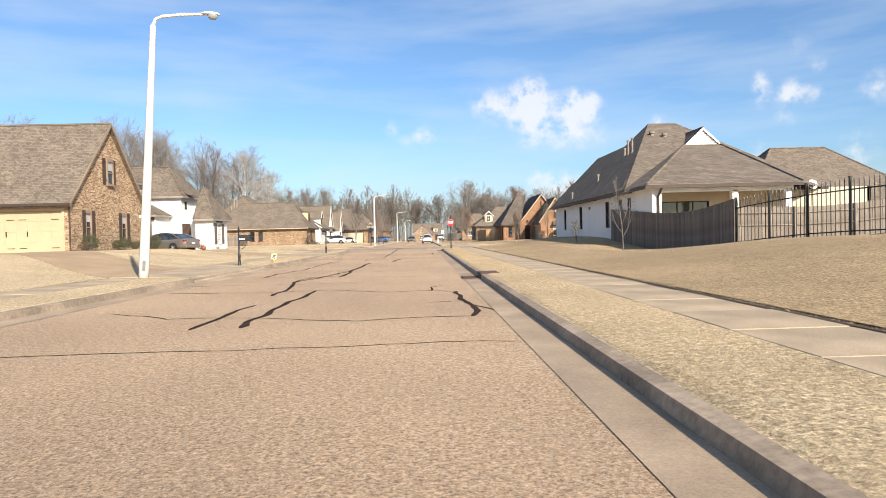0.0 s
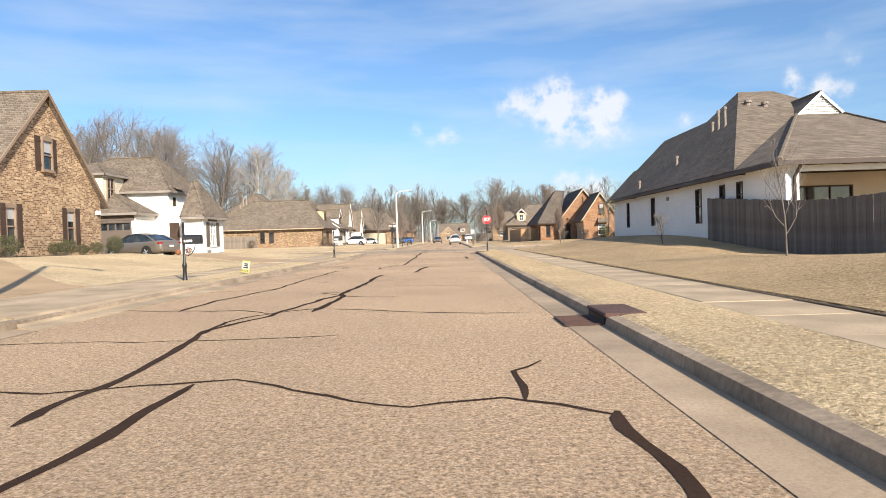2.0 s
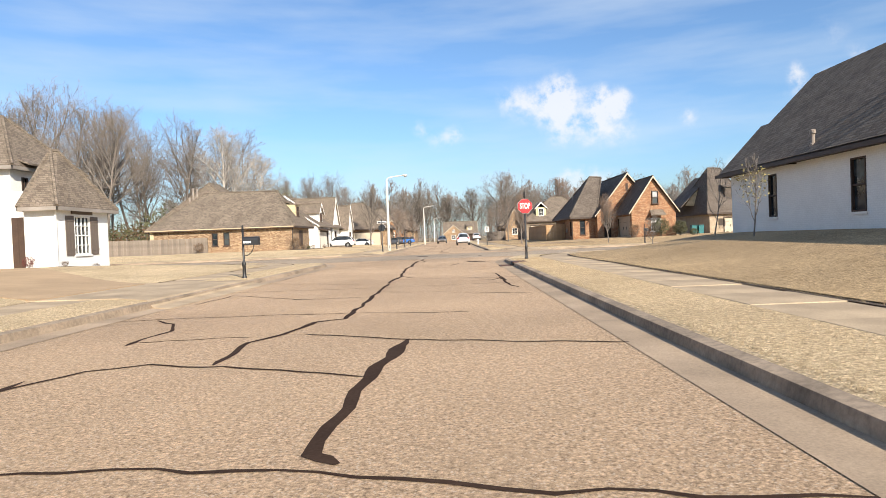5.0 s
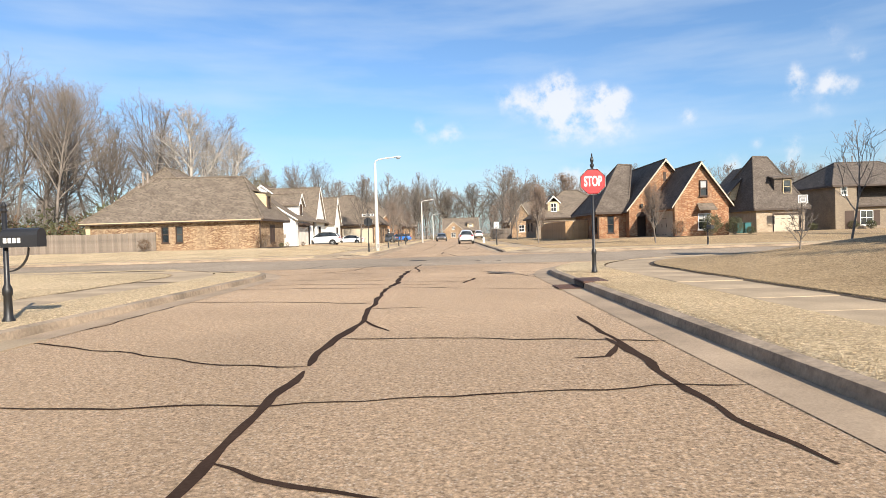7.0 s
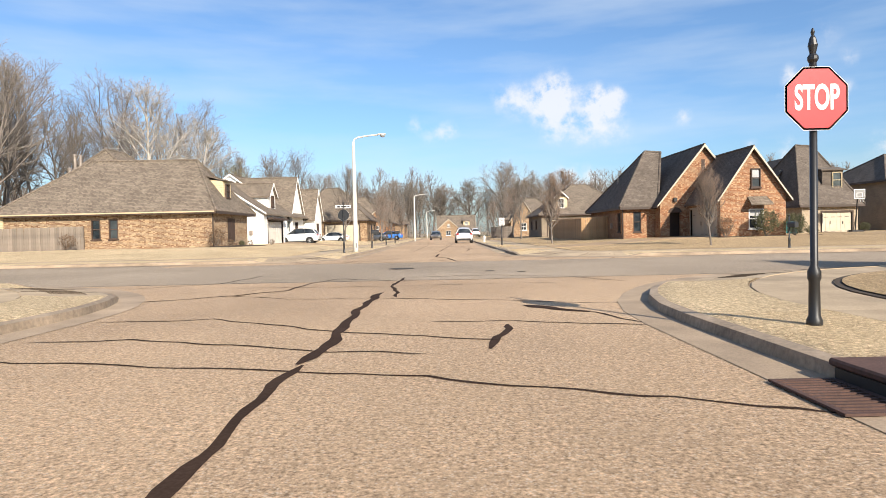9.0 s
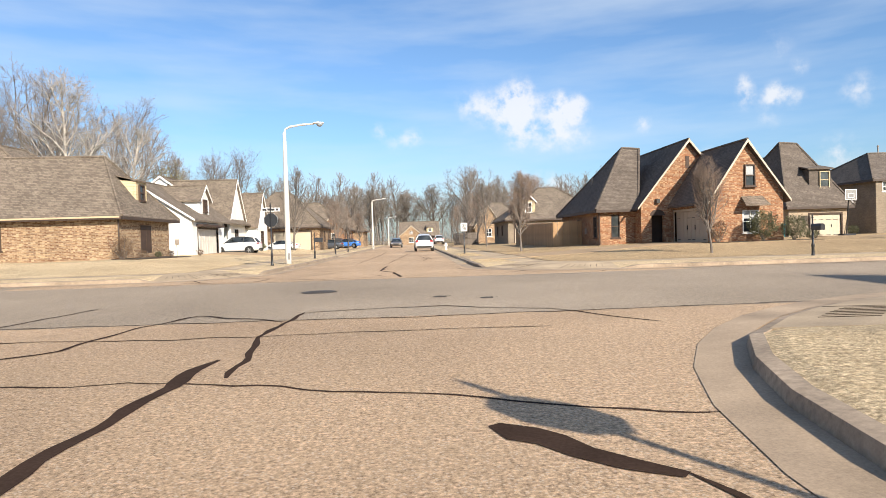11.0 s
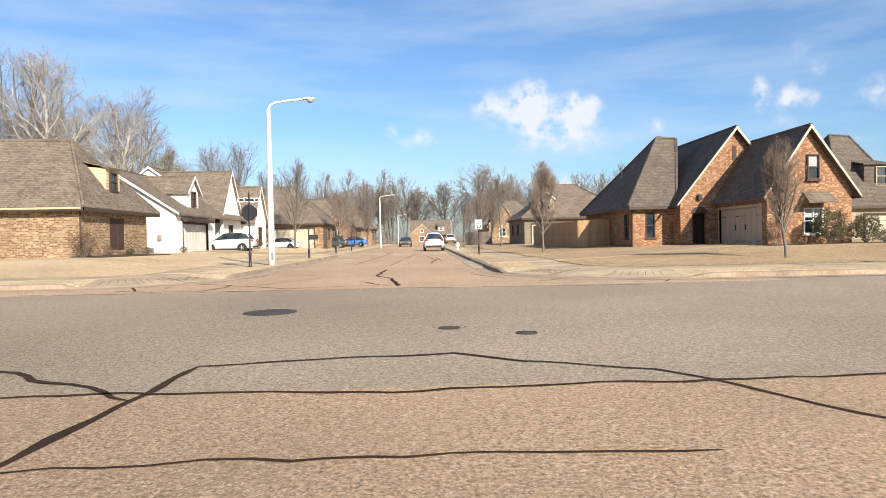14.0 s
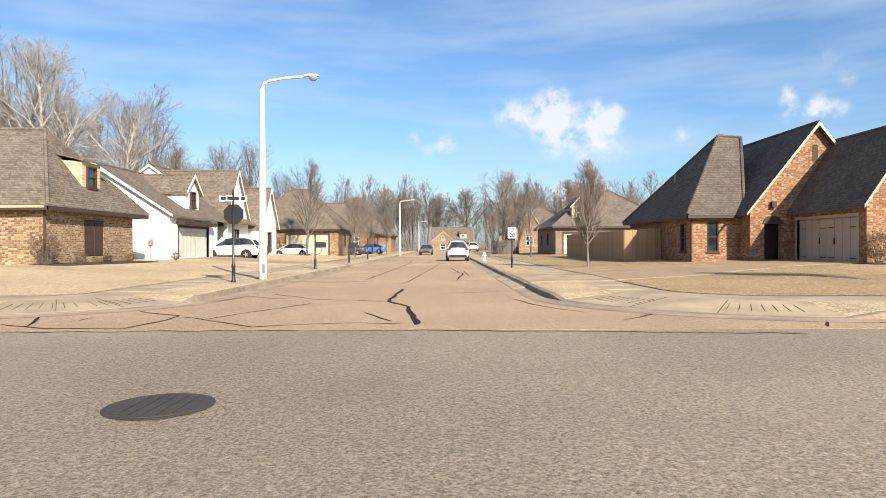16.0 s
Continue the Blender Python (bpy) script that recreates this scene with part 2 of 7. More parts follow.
M_RUST = mat("rusty iron", (0.125, 0.065, 0.048), (0.075, 0.042, 0.032), 30.0, 3.0, 0.8, 0.4, depth=0.004)
M_CAST = mat("dark cast iron", (0.085, 0.068, 0.055), (0.045, 0.036, 0.030), 30.0, 3.0, 0.7, 0.4, depth=0.004)
M_BRICK_A = course_mat("buff mixed brick", (0.27, 0.145, 0.075), (0.66, 0.475, 0.295), (0.46, 0.36, 0.25), 0.245, 0.080, 0.011, extra=(0.135, 0.062, 0.038))
M_BRICK_B = course_mat("orange mixed brick", (0.25, 0.100, 0.048), (0.355, 0.163, 0.080), (0.32, 0.235, 0.16), 0.235, 0.080, 0.010, extra=(0.54, 0.36, 0.21))
M_BRICK_C = course_mat("tan mixed brick", (0.205, 0.110, 0.058), (0.51, 0.365, 0.22), (0.38, 0.30, 0.21), 0.245, 0.080, 0.011, extra=(0.155, 0.070, 0.040))
M_BRICK_T = course_mat("pale tan brick", (0.42, 0.33, 0.23), (0.50, 0.40, 0.29), (0.44, 0.37, 0.28), 0.205, 0.070, 0.007, extra=(0.34, 0.25, 0.17))
M_BRICK_S = course_mat("taupe brick", (0.235, 0.185, 0.135), (0.30, 0.24, 0.175), (0.27, 0.225, 0.17), 0.205, 0.070, 0.007)
M_BRICK_W = course_mat("white painted brick", (0.93, 0.91, 0.87), (0.90, 0.88, 0.84), (0.84, 0.82, 0.78), 0.205, 0.070, 0.006, bump=0.12, depth=0.003, grain=0.3)
M_SHINGLE = course_mat("brown shingles", (0.205, 0.163, 0.125), (0.262, 0.212, 0.164), (0.125, 0.098, 0.075), 0.30, 0.100, 0.009, 0.95, 0.8, 0.02, extra=(0.142, 0.111, 0.085))
M_SHINGLE_D = course_mat("dark shingles", (0.150, 0.122, 0.100), (0.192, 0.158, 0.130), (0.088, 0.070, 0.058), 0.30, 0.100, 0.009, 0.95, 0.8, 0.02, extra=(0.118, 0.096, 0.080))
M_WHITE = mat("white trim paint", (0.93, 0.91, 0.86), (0.88, 0.86, 0.81), 20.0, 1.0, 0.55, 0.08, stain=0.08)
M_CREAM = course_mat("cream lap siding", (0.66, 0.54, 0.34), (0.63, 0.51, 0.32), (0.38, 0.30, 0.19), 6.0, 0.16, 0.012, bump=0.5)
M_SIDING = course_mat("white lap siding", (0.92, 0.90, 0.86), (0.90, 0.88, 0.84), (0.6, 0.58, 0.55), 6.0, 0.16, 0.010, bump=0.5)
M_TANPAINT = mat("tan door paint", (0.58, 0.445, 0.285), (0.52, 0.40, 0.255), 14.0, 0.8, 0.6, 0.1, stain=0.1)
M_BEIGE = mat("beige door paint", (0.58, 0.50, 0.38), (0.53, 0.455, 0.345), 14.0, 0.8, 0.6, 0.1, stain=0.1)
M_RAKE = mat("brown-grey trim paint", (0.34, 0.245, 0.175), (0.29, 0.205, 0.145), 18.0, 1.0, 0.6, 0.1)
M_SOFTGREY = mat("grey trim paint", (0.34, 0.30, 0.26), (0.29, 0.255, 0.22), 18.0, 1.0, 0.6, 0.1)
M_PALEDOOR = mat("pale grey door paint", (0.74, 0.69, 0.61), (0.68, 0.63, 0.56), 14.0, 0.8, 0.6, 0.1, stain=0.1)
M_PALESIDE = course_mat("pale beige lap siding", (0.70, 0.63, 0.50), (0.67, 0.60, 0.48), (0.46, 0.41, 0.32), 6.0, 0.16, 0.012, bump=0.5)
M_TAUPE = mat("taupe door paint", (0.56, 0.46, 0.345), (0.51, 0.415, 0.31), 14.0, 0.8, 0.6, 0.1, stain=0.1)
M_GREYDOOR = mat("grey-brown door paint", (0.17, 0.135, 0.11), (0.14, 0.11, 0.09), 14.0, 0.8, 0.6, 0.1, stain=0.1)
M_DARKWOOD = mat("dark brown wood", (0.085, 0.050, 0.034), (0.055, 0.034, 0.025), 18.0, 2.0, 0.7, 0.3, depth=0.004)
M_FASCIA = mat("dark fascia paint", (0.075, 0.050, 0.038), (0.06, 0.04, 0.03), 18.0, 1.0, 0.6, 0.1)
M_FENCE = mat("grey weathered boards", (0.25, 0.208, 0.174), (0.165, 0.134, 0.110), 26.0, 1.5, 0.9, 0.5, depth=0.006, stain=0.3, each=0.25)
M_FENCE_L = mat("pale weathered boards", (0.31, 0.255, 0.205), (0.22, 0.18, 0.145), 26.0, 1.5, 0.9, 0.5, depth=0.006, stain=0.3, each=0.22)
M_FENCE_N = mat("fresh cedar boards", (0.52, 0.33, 0.175), (0.42, 0.26, 0.135), 26.0, 1.5, 0.85, 0.4, depth=0.005, stain=0.2, each=0.15)
M_IRON = paint_mat("black iron paint", (0.016, 0.015, 0.015), 0.4, 0.2)
M_POLE = mat("white lamp pole", (0.74, 0.70, 0.63), (0.66, 0.62, 0.55), 12.0, 0.7, 0.6, 0.05, stain=0.12)
M_LAMP = mat("grey lamp housing", (0.30, 0.29, 0.28), (0.24, 0.23, 0.22), 20.0, 2.0, 0.5, 0.05)
M_LENS = paint_mat("clear lamp lens", (0.30, 0.33, 0.35), 0.12, 0.8)
M_RED = mat("red sign sheeting", (0.66, 0.035, 0.040), (0.60, 0.03, 0.035), 8.0, 1.5, 0.45, 0.0, stain=0.06)
M_SIGNW = mat("white sign sheeting", (0.82, 0.81, 0.78), (0.78, 0.77, 0.74), 8.0, 1.5, 0.45, 0.0, stain=0.05)
M_SIGNB = mat("bare sign back", (0.030, 0.032, 0.036), (0.022, 0.024, 0.028), 12.0, 2.0, 0.45, 0.0, metal=0.1)
M_YELLOW = mat("yellow card", (0.66, 0.60, 0.16), (0.60, 0.54, 0.15), 8.0, 1.5, 0.6, 0.0)
M_BLACK = mat("black letters", (0.02, 0.02, 0.02), (0.03, 0.03, 0.03), 8.0, 1.5, 0.6, 0.0)
M_GLASS = glass_mat()
M_BLIND = mat("pale window blind", (0.50, 0.50, 0.49), (0.42, 0.42, 0.42), 12.0, 1.0, 0.25, 0.0, stain=0.1)
M_BARK = mat("grey-brown bark", (0.25, 0.212, 0.18), (0.14, 0.118, 0.10), 12.0, 1.5, 0.95, 0.5, depth=0.02, each=0.25)
M_TWIG = mat("fine brown twigs", (0.35, 0.302, 0.262), (0.22, 0.19, 0.166), 6.0, 0.6, 0.95, 0.0, each=0.2)
M_PALEBARK = mat("pale sycamore bark", (0.62, 0.57, 0.51), (0.36, 0.315, 0.27), 5.0, 1.2, 0.9, 0.3, depth=0.02, stain=0.4)
M_PALETWIG = mat("pale grey twigs", (0.50, 0.46, 0.415), (0.36, 0.325, 0.29), 6.0, 0.6, 0.95, 0.0, each=0.2)
M_REDTWIG = mat("reddish twigs", (0.38, 0.275, 0.21), (0.27, 0.19, 0.145), 6.0, 0.6, 0.95, 0.0, each=0.2)
M_SHRUB = mat("dull green leaves", (0.135, 0.135, 0.062), (0.070, 0.072, 0.034), 9.0, 1.2, 0.8, 0.0, stain=0.4)
M_DRYSHRUB = mat("dry brown leaves", (0.20, 0.125, 0.070), (0.12, 0.070, 0.040), 9.0, 1.2, 0.85, 0.0, stain=0.4)
M_LEAF = mat("pale spring leaves", (0.34, 0.30, 0.13), (0.26, 0.22, 0.10), 9.0, 1.2, 0.85, 0.0, stain=0.3)
M_TYRE = mat("tyre rubber", (0.018, 0.018, 0.019), (0.028, 0.027, 0.026), 30.0, 3.0, 0.85, 0.1)
M_RIM = paint_mat("alloy rim", (0.52, 0.52, 0.52), 0.3, 0.3, 0.7)
M_CARGREY = paint_mat("grey-beige metallic paint", (0.215, 0.185, 0.155), 0.3, 0.9, 0.35)
M_CARWHITE = paint_mat("white car paint", (0.80, 0.80, 0.79), 0.25, 0.9)
M_CARBLUE = paint_mat("blue car paint", (0.035, 0.17, 0.55), 0.25, 0.9)
M_CARDARK = paint_mat("dark car paint", (0.05, 0.06, 0.08), 0.25, 0.9)
M_TRIMBLK = mat("black plastic trim", (0.022, 0.022, 0.023), (0.03, 0.03, 0.031), 30.0, 2.0, 0.6, 0.05)
M_TAIL = paint_mat("red tail lamp", (0.38, 0.012, 0.015), 0.2, 0.8)
M_HEADL = paint_mat("clear head lamp", (0.60, 0.61, 0.62), 0.12, 0.9)
M_PLATE = mat("number plate", (0.62, 0.63, 0.66), (0.55, 0.56, 0.6), 20.0, 3.0, 0.5, 0.0)
M_BINGREEN = paint_mat("teal plastic bin", (0.02, 0.16, 0.17), 0.5, 0.1)
M_VENT = mat("galvanised vent pipe", (0.36, 0.30, 0.25), (0.28, 0.23, 0.19), 20.0, 3.0, 0.6, 0.1)
M_REDLEAF = mat("dull red leaves", (0.20, 0.062, 0.050), (0.12, 0.040, 0.034), 20.0, 3.0, 0.8, 0.1)
M_BALL = mat("worn orange ball", (0.33, 0.13, 0.06), (0.26, 0.10, 0.05), 40.0, 3.0, 0.7, 0.2)
M_MAILBOX = paint_mat("black mailbox paint", (0.018, 0.018, 0.020), 0.45, 0.2)


# ---- small building tools ----
def where(ob):
    p = Vector((0, 0, 0))
    while ob is not None:
        p += ob.location
        ob = ob.parent
    return p


def thing(name, base, label, category, group="", kind=""):
    ob = new(name)
    ob.empty_display_size = 0.2
    ob.location = base
    return tagged(ob, label, category, group, kind)


def part(name, bm, material, parent, label=""):
    """Links a bmesh, given in world metres, as one mesh object under a thing or a part."""
    me = bpy.data.meshes.new(name)
    if parent is not None:
        bmesh.ops.translate(bm, verts=bm.verts, vec=-where(parent))
    bmesh.ops.recalc_face_normals(bm, faces=bm.faces)
    bm.to_mesh(me)
    bm.free()
    me.materials.append(material)
    ob = new(name, me)
    ob.parent = parent
    return tagged(ob, label) if label else ob


def smooth(ob):
    for p in ob.data.polygons:
        p.use_smooth = True
    return ob


def B():
    return bmesh.new()


def box(bm, x0, x1, y0, y1, z0, z1, bevel=0.0):
    vs = [bm.verts.new((x, y, z)) for z in (z0, z1) for y in (y0, y1) for x in (x0, x1)]
    fs = [bm.faces.new([vs[i] for i in f]) for f in ((0, 2, 3, 1), (4, 5, 7, 6), (0, 1, 5, 4), (2, 6, 7, 3), (0, 4, 6, 2), (1, 3, 7, 5))]
    if bevel:
        bmesh.ops.bevel(bm, geom=list({e for f in fs for e in f.edges}), offset=bevel, segments=1, affect="EDGES")
    return bm


def tube(bm, a, b, r0, r1, n=10, caps=True):
    a, b = Vector(a), Vector(b)
    q = (b - a).to_track_quat("Z", "Y")
    rings = []
    for p, r in ((a, r0), (b, r1)):
        rings.append([bm.verts.new(p + q @ Vector((r * math.cos(k * math.tau / n), r * math.sin(k * math.tau / n), 0))) for k in range(n)])
    for k in range(n):
        bm.faces.new((rings[0][k], rings[0][(k + 1) % n], rings[1][(k + 1) % n], rings[1][k]))
    if caps:
        bm.faces.new(rings[0][::-1])
        bm.faces.new(rings[1])
    return bm


def lathe(bm, centre, profile, n=12):
    """Rings of (radius, height) round an upright line."""
    c, last = Vector(centre), None
    for r, h in profile:
        ring = [bm.verts.new(c + Vector((r * math.cos(k * math.tau / n), r * math.sin(k * math.tau / n), h))) for k in range(n)]
        if last:
            for k in range(n):
                bm.faces.new((last[k], last[(k + 1) % n], ring[(k + 1) % n], ring[k]))
        else:
            bm.faces.new(ring[::-1])
        last = ring
    bm.faces.new(last)
    return bm


def slab(bm, pts, thick):
    """A flat piece with its upper outline given, hanging down by thick."""
    top = [bm.verts.new(p) for p in pts]
    low = [bm.verts.new(Vector(p) - Vector((0, 0, thick))) for p in pts]
    bm.faces.new(top)
    bm.faces.new(low[::-1])
    for k in range(len(pts)):
        j = (k + 1) % len(pts)
        bm.faces.new((top[k], low[k], low[j], top[j]))
    return bm


def on(face, w, u, z, d=0.0):
    """A point on an upright plane: face says which way it looks, w where it stands, u along it, d out of it."""
    return {"-y": Vector((u, w - d, z)), "+y": Vector((u, w + d, z)), "+x": Vector((w + d, u, z)), "-x": Vector((w - d, u, z))}[face]


def fbox(bm, face, w, u0, u1, z0, z1, d0, d1):
    a, b = on(face, w, u0, z0, d0), on(face, w, u1, z1, d1)
    lo, hi = [min(p, q) for p, q in zip(a, b)], [max(p, q) for p, q in zip(a, b)]
    return box(bm, lo[0], hi[0], lo[1], hi[1], lo[2], hi[2])


def prism(bm, face, w, outline, d0, d1):
    """An outline of (u, z) on an upright plane, from depth d0 to d1."""
    a = [bm.verts.new(on(face, w, u, z, d0)) for u, z in outline]
    b = [bm.verts.new(on(face, w, u, z, d1)) for u, z in outline]
    bm.faces.new(a)
    bm.faces.new(b[::-1])
    for k in range(len(outline)):
        j = (k + 1) % len(outline)
        bm.faces.new((a[k], b[k], b[j], a[j]))
    return bm


def wall(parent, material, face, w, u0, u1, z0, z1, holes=(), thick=0.22, peak=None):
    """A wall with its openings cut through; peak (u, z) adds a gable."""
    bm = B()
    us = sorted({u0, u1, *[h[0] for h in holes], *[h[1] for h in holes]})
    zs = sorted({z0, z1, *[h[2] for h in holes if h[2] < z1], *[h[3] for h in holes if h[3] < z1]})
    for a, b in zip(us, us[1:]):
        for c, d in zip(zs, zs[1:]):
            m, n = (a + b) / 2, (c + d) / 2
            if not any(h[0] < m < h[1] and h[2] < n < h[3] for h in holes):
                fbox(bm, face, w, a, b, c, d, -thick, 0)
    if peak:
        prism(bm, face, w, [(u0, z1), (u1, z1), peak], -thick, 0)
    bmesh.ops.remove_doubles(bm, verts=bm.verts, dist=0.0005)
    return part("wall", bm, material, parent)


def ring_frame(bm, face, w, u0, u1, z0, z1, f, d0, d1):
    """A rectangular frame as one closed band."""
    corners = [(u0, z0), (u1, z0), (u1, z1), (u0, z1)]
    inner = [(u0 + f, z0 + f), (u1 - f, z0 + f), (u1 - f, z1 - f), (u0 + f, z1 - f)]
    V = [[bm.verts.new(on(face, w, u, z, d)) for u, z in pts] for pts in (corners, inner) for d in (d0, d1)]
    for k in range(4):
        j = (k + 1) % 4
        for a, b in ((0, 1), (1, 3), (3, 2), (2, 0)):
            bm.faces.new((V[a][k], V[a][j], V[b][j], V[b][k]))
    return bm


def window(parent, face, w, u0, u1, z0, z1, frame_mat, bars=(1, 1), sill=True, shutters=None, arch=False, proud=0.0, blind=0.0):
    """A sash window: frame with glazing bars, pane and sill, and shutters beside it."""
    f = 0.06
    d0, d1 = proud - 0.10, proud + 0.02
    bm = ring_frame(B(), face, w, u0, u1, z0, z1, f, d0, d1)
    if arch:
        n, r, c = 8, (u1 - u0) / 2, (u0 + u1) / 2
        prism(bm, face, w, [(c + r * math.cos(math.pi * k / n), z1 + 0.42 * r * math.sin(math.pi * k / n)) for k in range(n + 1)], d0, d1)
    win = part("window", bm, frame_mat, parent)
    for k in range(1, bars[0] + 1):
        u = u0 + (u1 - u0) * k / (bars[0] + 1)
        part("glazing_bar", fbox(B(), face, w, u - 0.018, u + 0.018, z0 + f, z1 - f, d0 + 0.037, d1 - 0.03), frame_mat, win)
    for k in range(1, bars[1] + 1):
        z = z0 + (z1 - z0) * k / (bars[1] + 1)
        g = 0.03 if k * 2 == bars[1] + 1 else 0.016
        part("glazing_bar", fbox(B(), face, w, u0 + f, u1 - f, z - g, z + g, d0 + 0.037, d1 - 0.025), frame_mat, win)
    part("pane", fbox(B(), face, w, u0 + f * 0.5, u1 - f * 0.5, z0 + f * 0.5, z1 - f * 0.5, d0 + 0.02, d0 + 0.035), M_GLASS, win)
    if blind:
        part("blind", fbox(B(), face, w, u0 + f, u1 - f, z1 - f - (z1 - z0 - 2 * f) * blind, z1 - f, d0 + 0.0355, d0 + 0.0365), M_BLIND, win, "pale blind behind the glass")
    if sill:
        part("sill", fbox(B(), face, w, u0 - 0.06, u1 + 0.06, z0 - 0.08, z0, d0, d1 + 0.04), frame_mat if sill is True else sill, win)
    if shutters:
        sw = (u1 - u0) * 0.5
        for a in (u0 - sw - 0.03, u1 + 0.03):
            bm = B()
            top = z1 + (0.12 if arch else 0.0)
            n = 3
            for k in range(n):
                fbox(bm, face, w, a + sw * k / n + 0.006, a + sw * (k + 1) / n - 0.006, z0 - 0.03, top, 0.004, 0.035)
            for z in (z0 + 0.2, top - 0.25):
                fbox(bm, face, w, a, a + sw, z, z + 0.09, 0.03, 0.055)
            part("shutter", bm, shutters, parent)
    return win


def garage_door(parent, face, w, u0, u1, z0, z1, material, trim, panes=0, hardware=True):
    """A sectional door with four rows of raised panels in its frame."""
    door = part("garage_door", fbox(B(), face, w, u0, u1, z0, z1, -0.16, -0.12), material, parent)
    rows, cols = 4, 8
    for r in range(rows):
        for c in range(cols):
            a, b = u0 + (u1 - u0) * c / cols + 0.04, u0 + (u1 - u0) * (c + 1) / cols - 0.04
            lo, hi = z0 + (z1 - z0) * r / rows + 0.03, z0 + (z1 - z0) * (r + 1) / rows - 0.03
            if panes and r == rows - 1:
                part("pane", fbox(B(), face, w, a + 0.03, b - 0.03, lo + 0.05, hi - 0.04, -0.13, -0.105), M_GLASS, door)
            else:
                part("panel", fbox(B(), face, w, a, b, lo, hi, -0.125, -0.105), material, door)
    if hardware:
        mid = (u0 + u1) / 2
        for s in (-1, 1):
            for z in (z0 + 0.25, z1 - 0.45):
                for e in (mid + s * 0.12, mid + s * (u1 - mid - 0.6)):
                    part("hinge", fbox(B(), face, w, min(e, e + s * 0.38), max(e, e + s * 0.38), z, z + 0.035, -0.105, -0.085), M_IRON, door)
            e = mid + s * 0.55
            part("handle", fbox(B(), face, w, e - 0.018, e + 0.018, z0 + 0.88, z0 + 1.16, -0.105, -0.06), M_IRON, door)
    bm = B()
    fbox(bm, face, w, u0 - 0.12, u0, z0, z1 + 0.14, -0.14, 0.02)
    fbox(bm, face, w, u1, u1 + 0.12, z0, z1 + 0.14, -0.14, 0.02)
    fbox(bm, face, w, u0, u1, z1, z1 + 0.14, -0.14, 0.02)
    part("door_frame", bm, trim, parent)
    return door


def plain_door(parent, face, w, u0, u1, z0, z1, material):
    door = part("door", fbox(B(), face, w, u0, u1, z0, z1, -0.14, -0.09), material, parent)
    for r in range(3):
        for c in range(2):
            a, h = u0 + (u1 - u0) * (c + 0.15) / 2, (z1 - z0) / 3
            part("panel", fbox(B(), face, w, a, a + (u1 - u0) * 0.35, z0 + h * r + 0.1, z0 + h * (r + 1) - 0.05, -0.10, -0.075), material, door)
    return door


def gutter(parent, a, b, material=None):
    a, b = Vector(a), Vector(b)
    bm = B()
    lo, hi = [min(p, q) for p, q in zip(a, b)], [max(p, q) for p, q in zip(a, b)]
    box(bm, lo[0] - 0.05, hi[0] + 0.05, lo[1] - 0.05, hi[1] + 0.05, lo[2] - 0.13, hi[2] + 0.01)
    return part("gutter", bm, material or M_FASCIA, parent)


def downpipe(parent, x, y, z0, z1, material=None):
    bm = B()
    tube(bm, (x, y, z0), (x, y, z1 - 0.3), 0.045, 0.045, 8)
    tube(bm, (x, y, z1 - 0.3), (x, y, z1), 0.045, 0.06, 8)
    return part("downpipe", bm, material or M_FASCIA, parent)


def hip_roof(parent, material, x0, x1, y0, y1, ze, ra, rb, over=0.35, cap=True, trim=None):
    """Four slopes up to the ridge from ra to rb (the same point twice: a pyramid)."""
    ra, rb = Vector(ra), Vector(rb)
    drop = 0.0
    c = [Vector((x0 - over, y0 - over, ze - drop)), Vector((x1 + over, y0 - over, ze - drop)), Vector((x1 + over, y1 + over, ze - drop)), Vector((x0 - over, y1 + over, ze - drop))]
    along_x = abs(ra.x - rb.x) >= abs(ra.y - rb.y)
    if along_x:
        l, r = (ra, rb) if ra.x < rb.x else (rb, ra)
        faces = [[c[0], c[1], r, l], [c[1], c[2], r], [c[2], c[3], l, r], [c[3], c[0], l]]
    else:
        l, r = (ra, rb) if ra.y < rb.y else (rb, ra)
        faces = [[c[0], c[1], l], [c[1], c[2], r, l], [c[2], c[3], r], [c[3], c[0], l, r]]
    bm = B()
    for f in faces:
        pts = [f[0]]
        for p in f[1:]:
            if (p - pts[-1]).length > 1e-4:
                pts.append(p)
        slab(bm, pts, 0.10)
    roof = part("roof", bm, material, parent)
    if cap:
        bm = B()
        for p, q in ((l, r), (c[0], l), (c[1], l if not along_x else r), (c[2], r), (c[3], r if not along_x else l)):
            if (p - q).length > 0.1:
                tube(bm, p + Vector((0, 0, 0.0)), q + Vector((0, 0, 0.0)), 0.09, 0.09, 6)
        part("ridge_cap", bm, material, roof)
    bm = B()
    for a, b in ((c[0], c[1]), (c[1], c[2]), (c[2], c[3]), (c[3], c[0])):
        lo, hi = [min(p, q) for p, q in zip(a, b)], [max(p, q) for p, q in zip(a, b)]
        box(bm, lo[0] - 0.02, hi[0] + 0.02, lo[1] - 0.02, hi[1] + 0.02, ze - 0.20, ze - 0.03)
    part("fascia", bm, trim or M_FASCIA, roof)
    part("soffit", box(B(), x0 - over + 0.03, x1 + over - 0.03, y0 - over + 0.03, y1 + over - 0.03, ze - 0.16, ze - 0.13), trim or M_FASCIA, roof)
    return roof


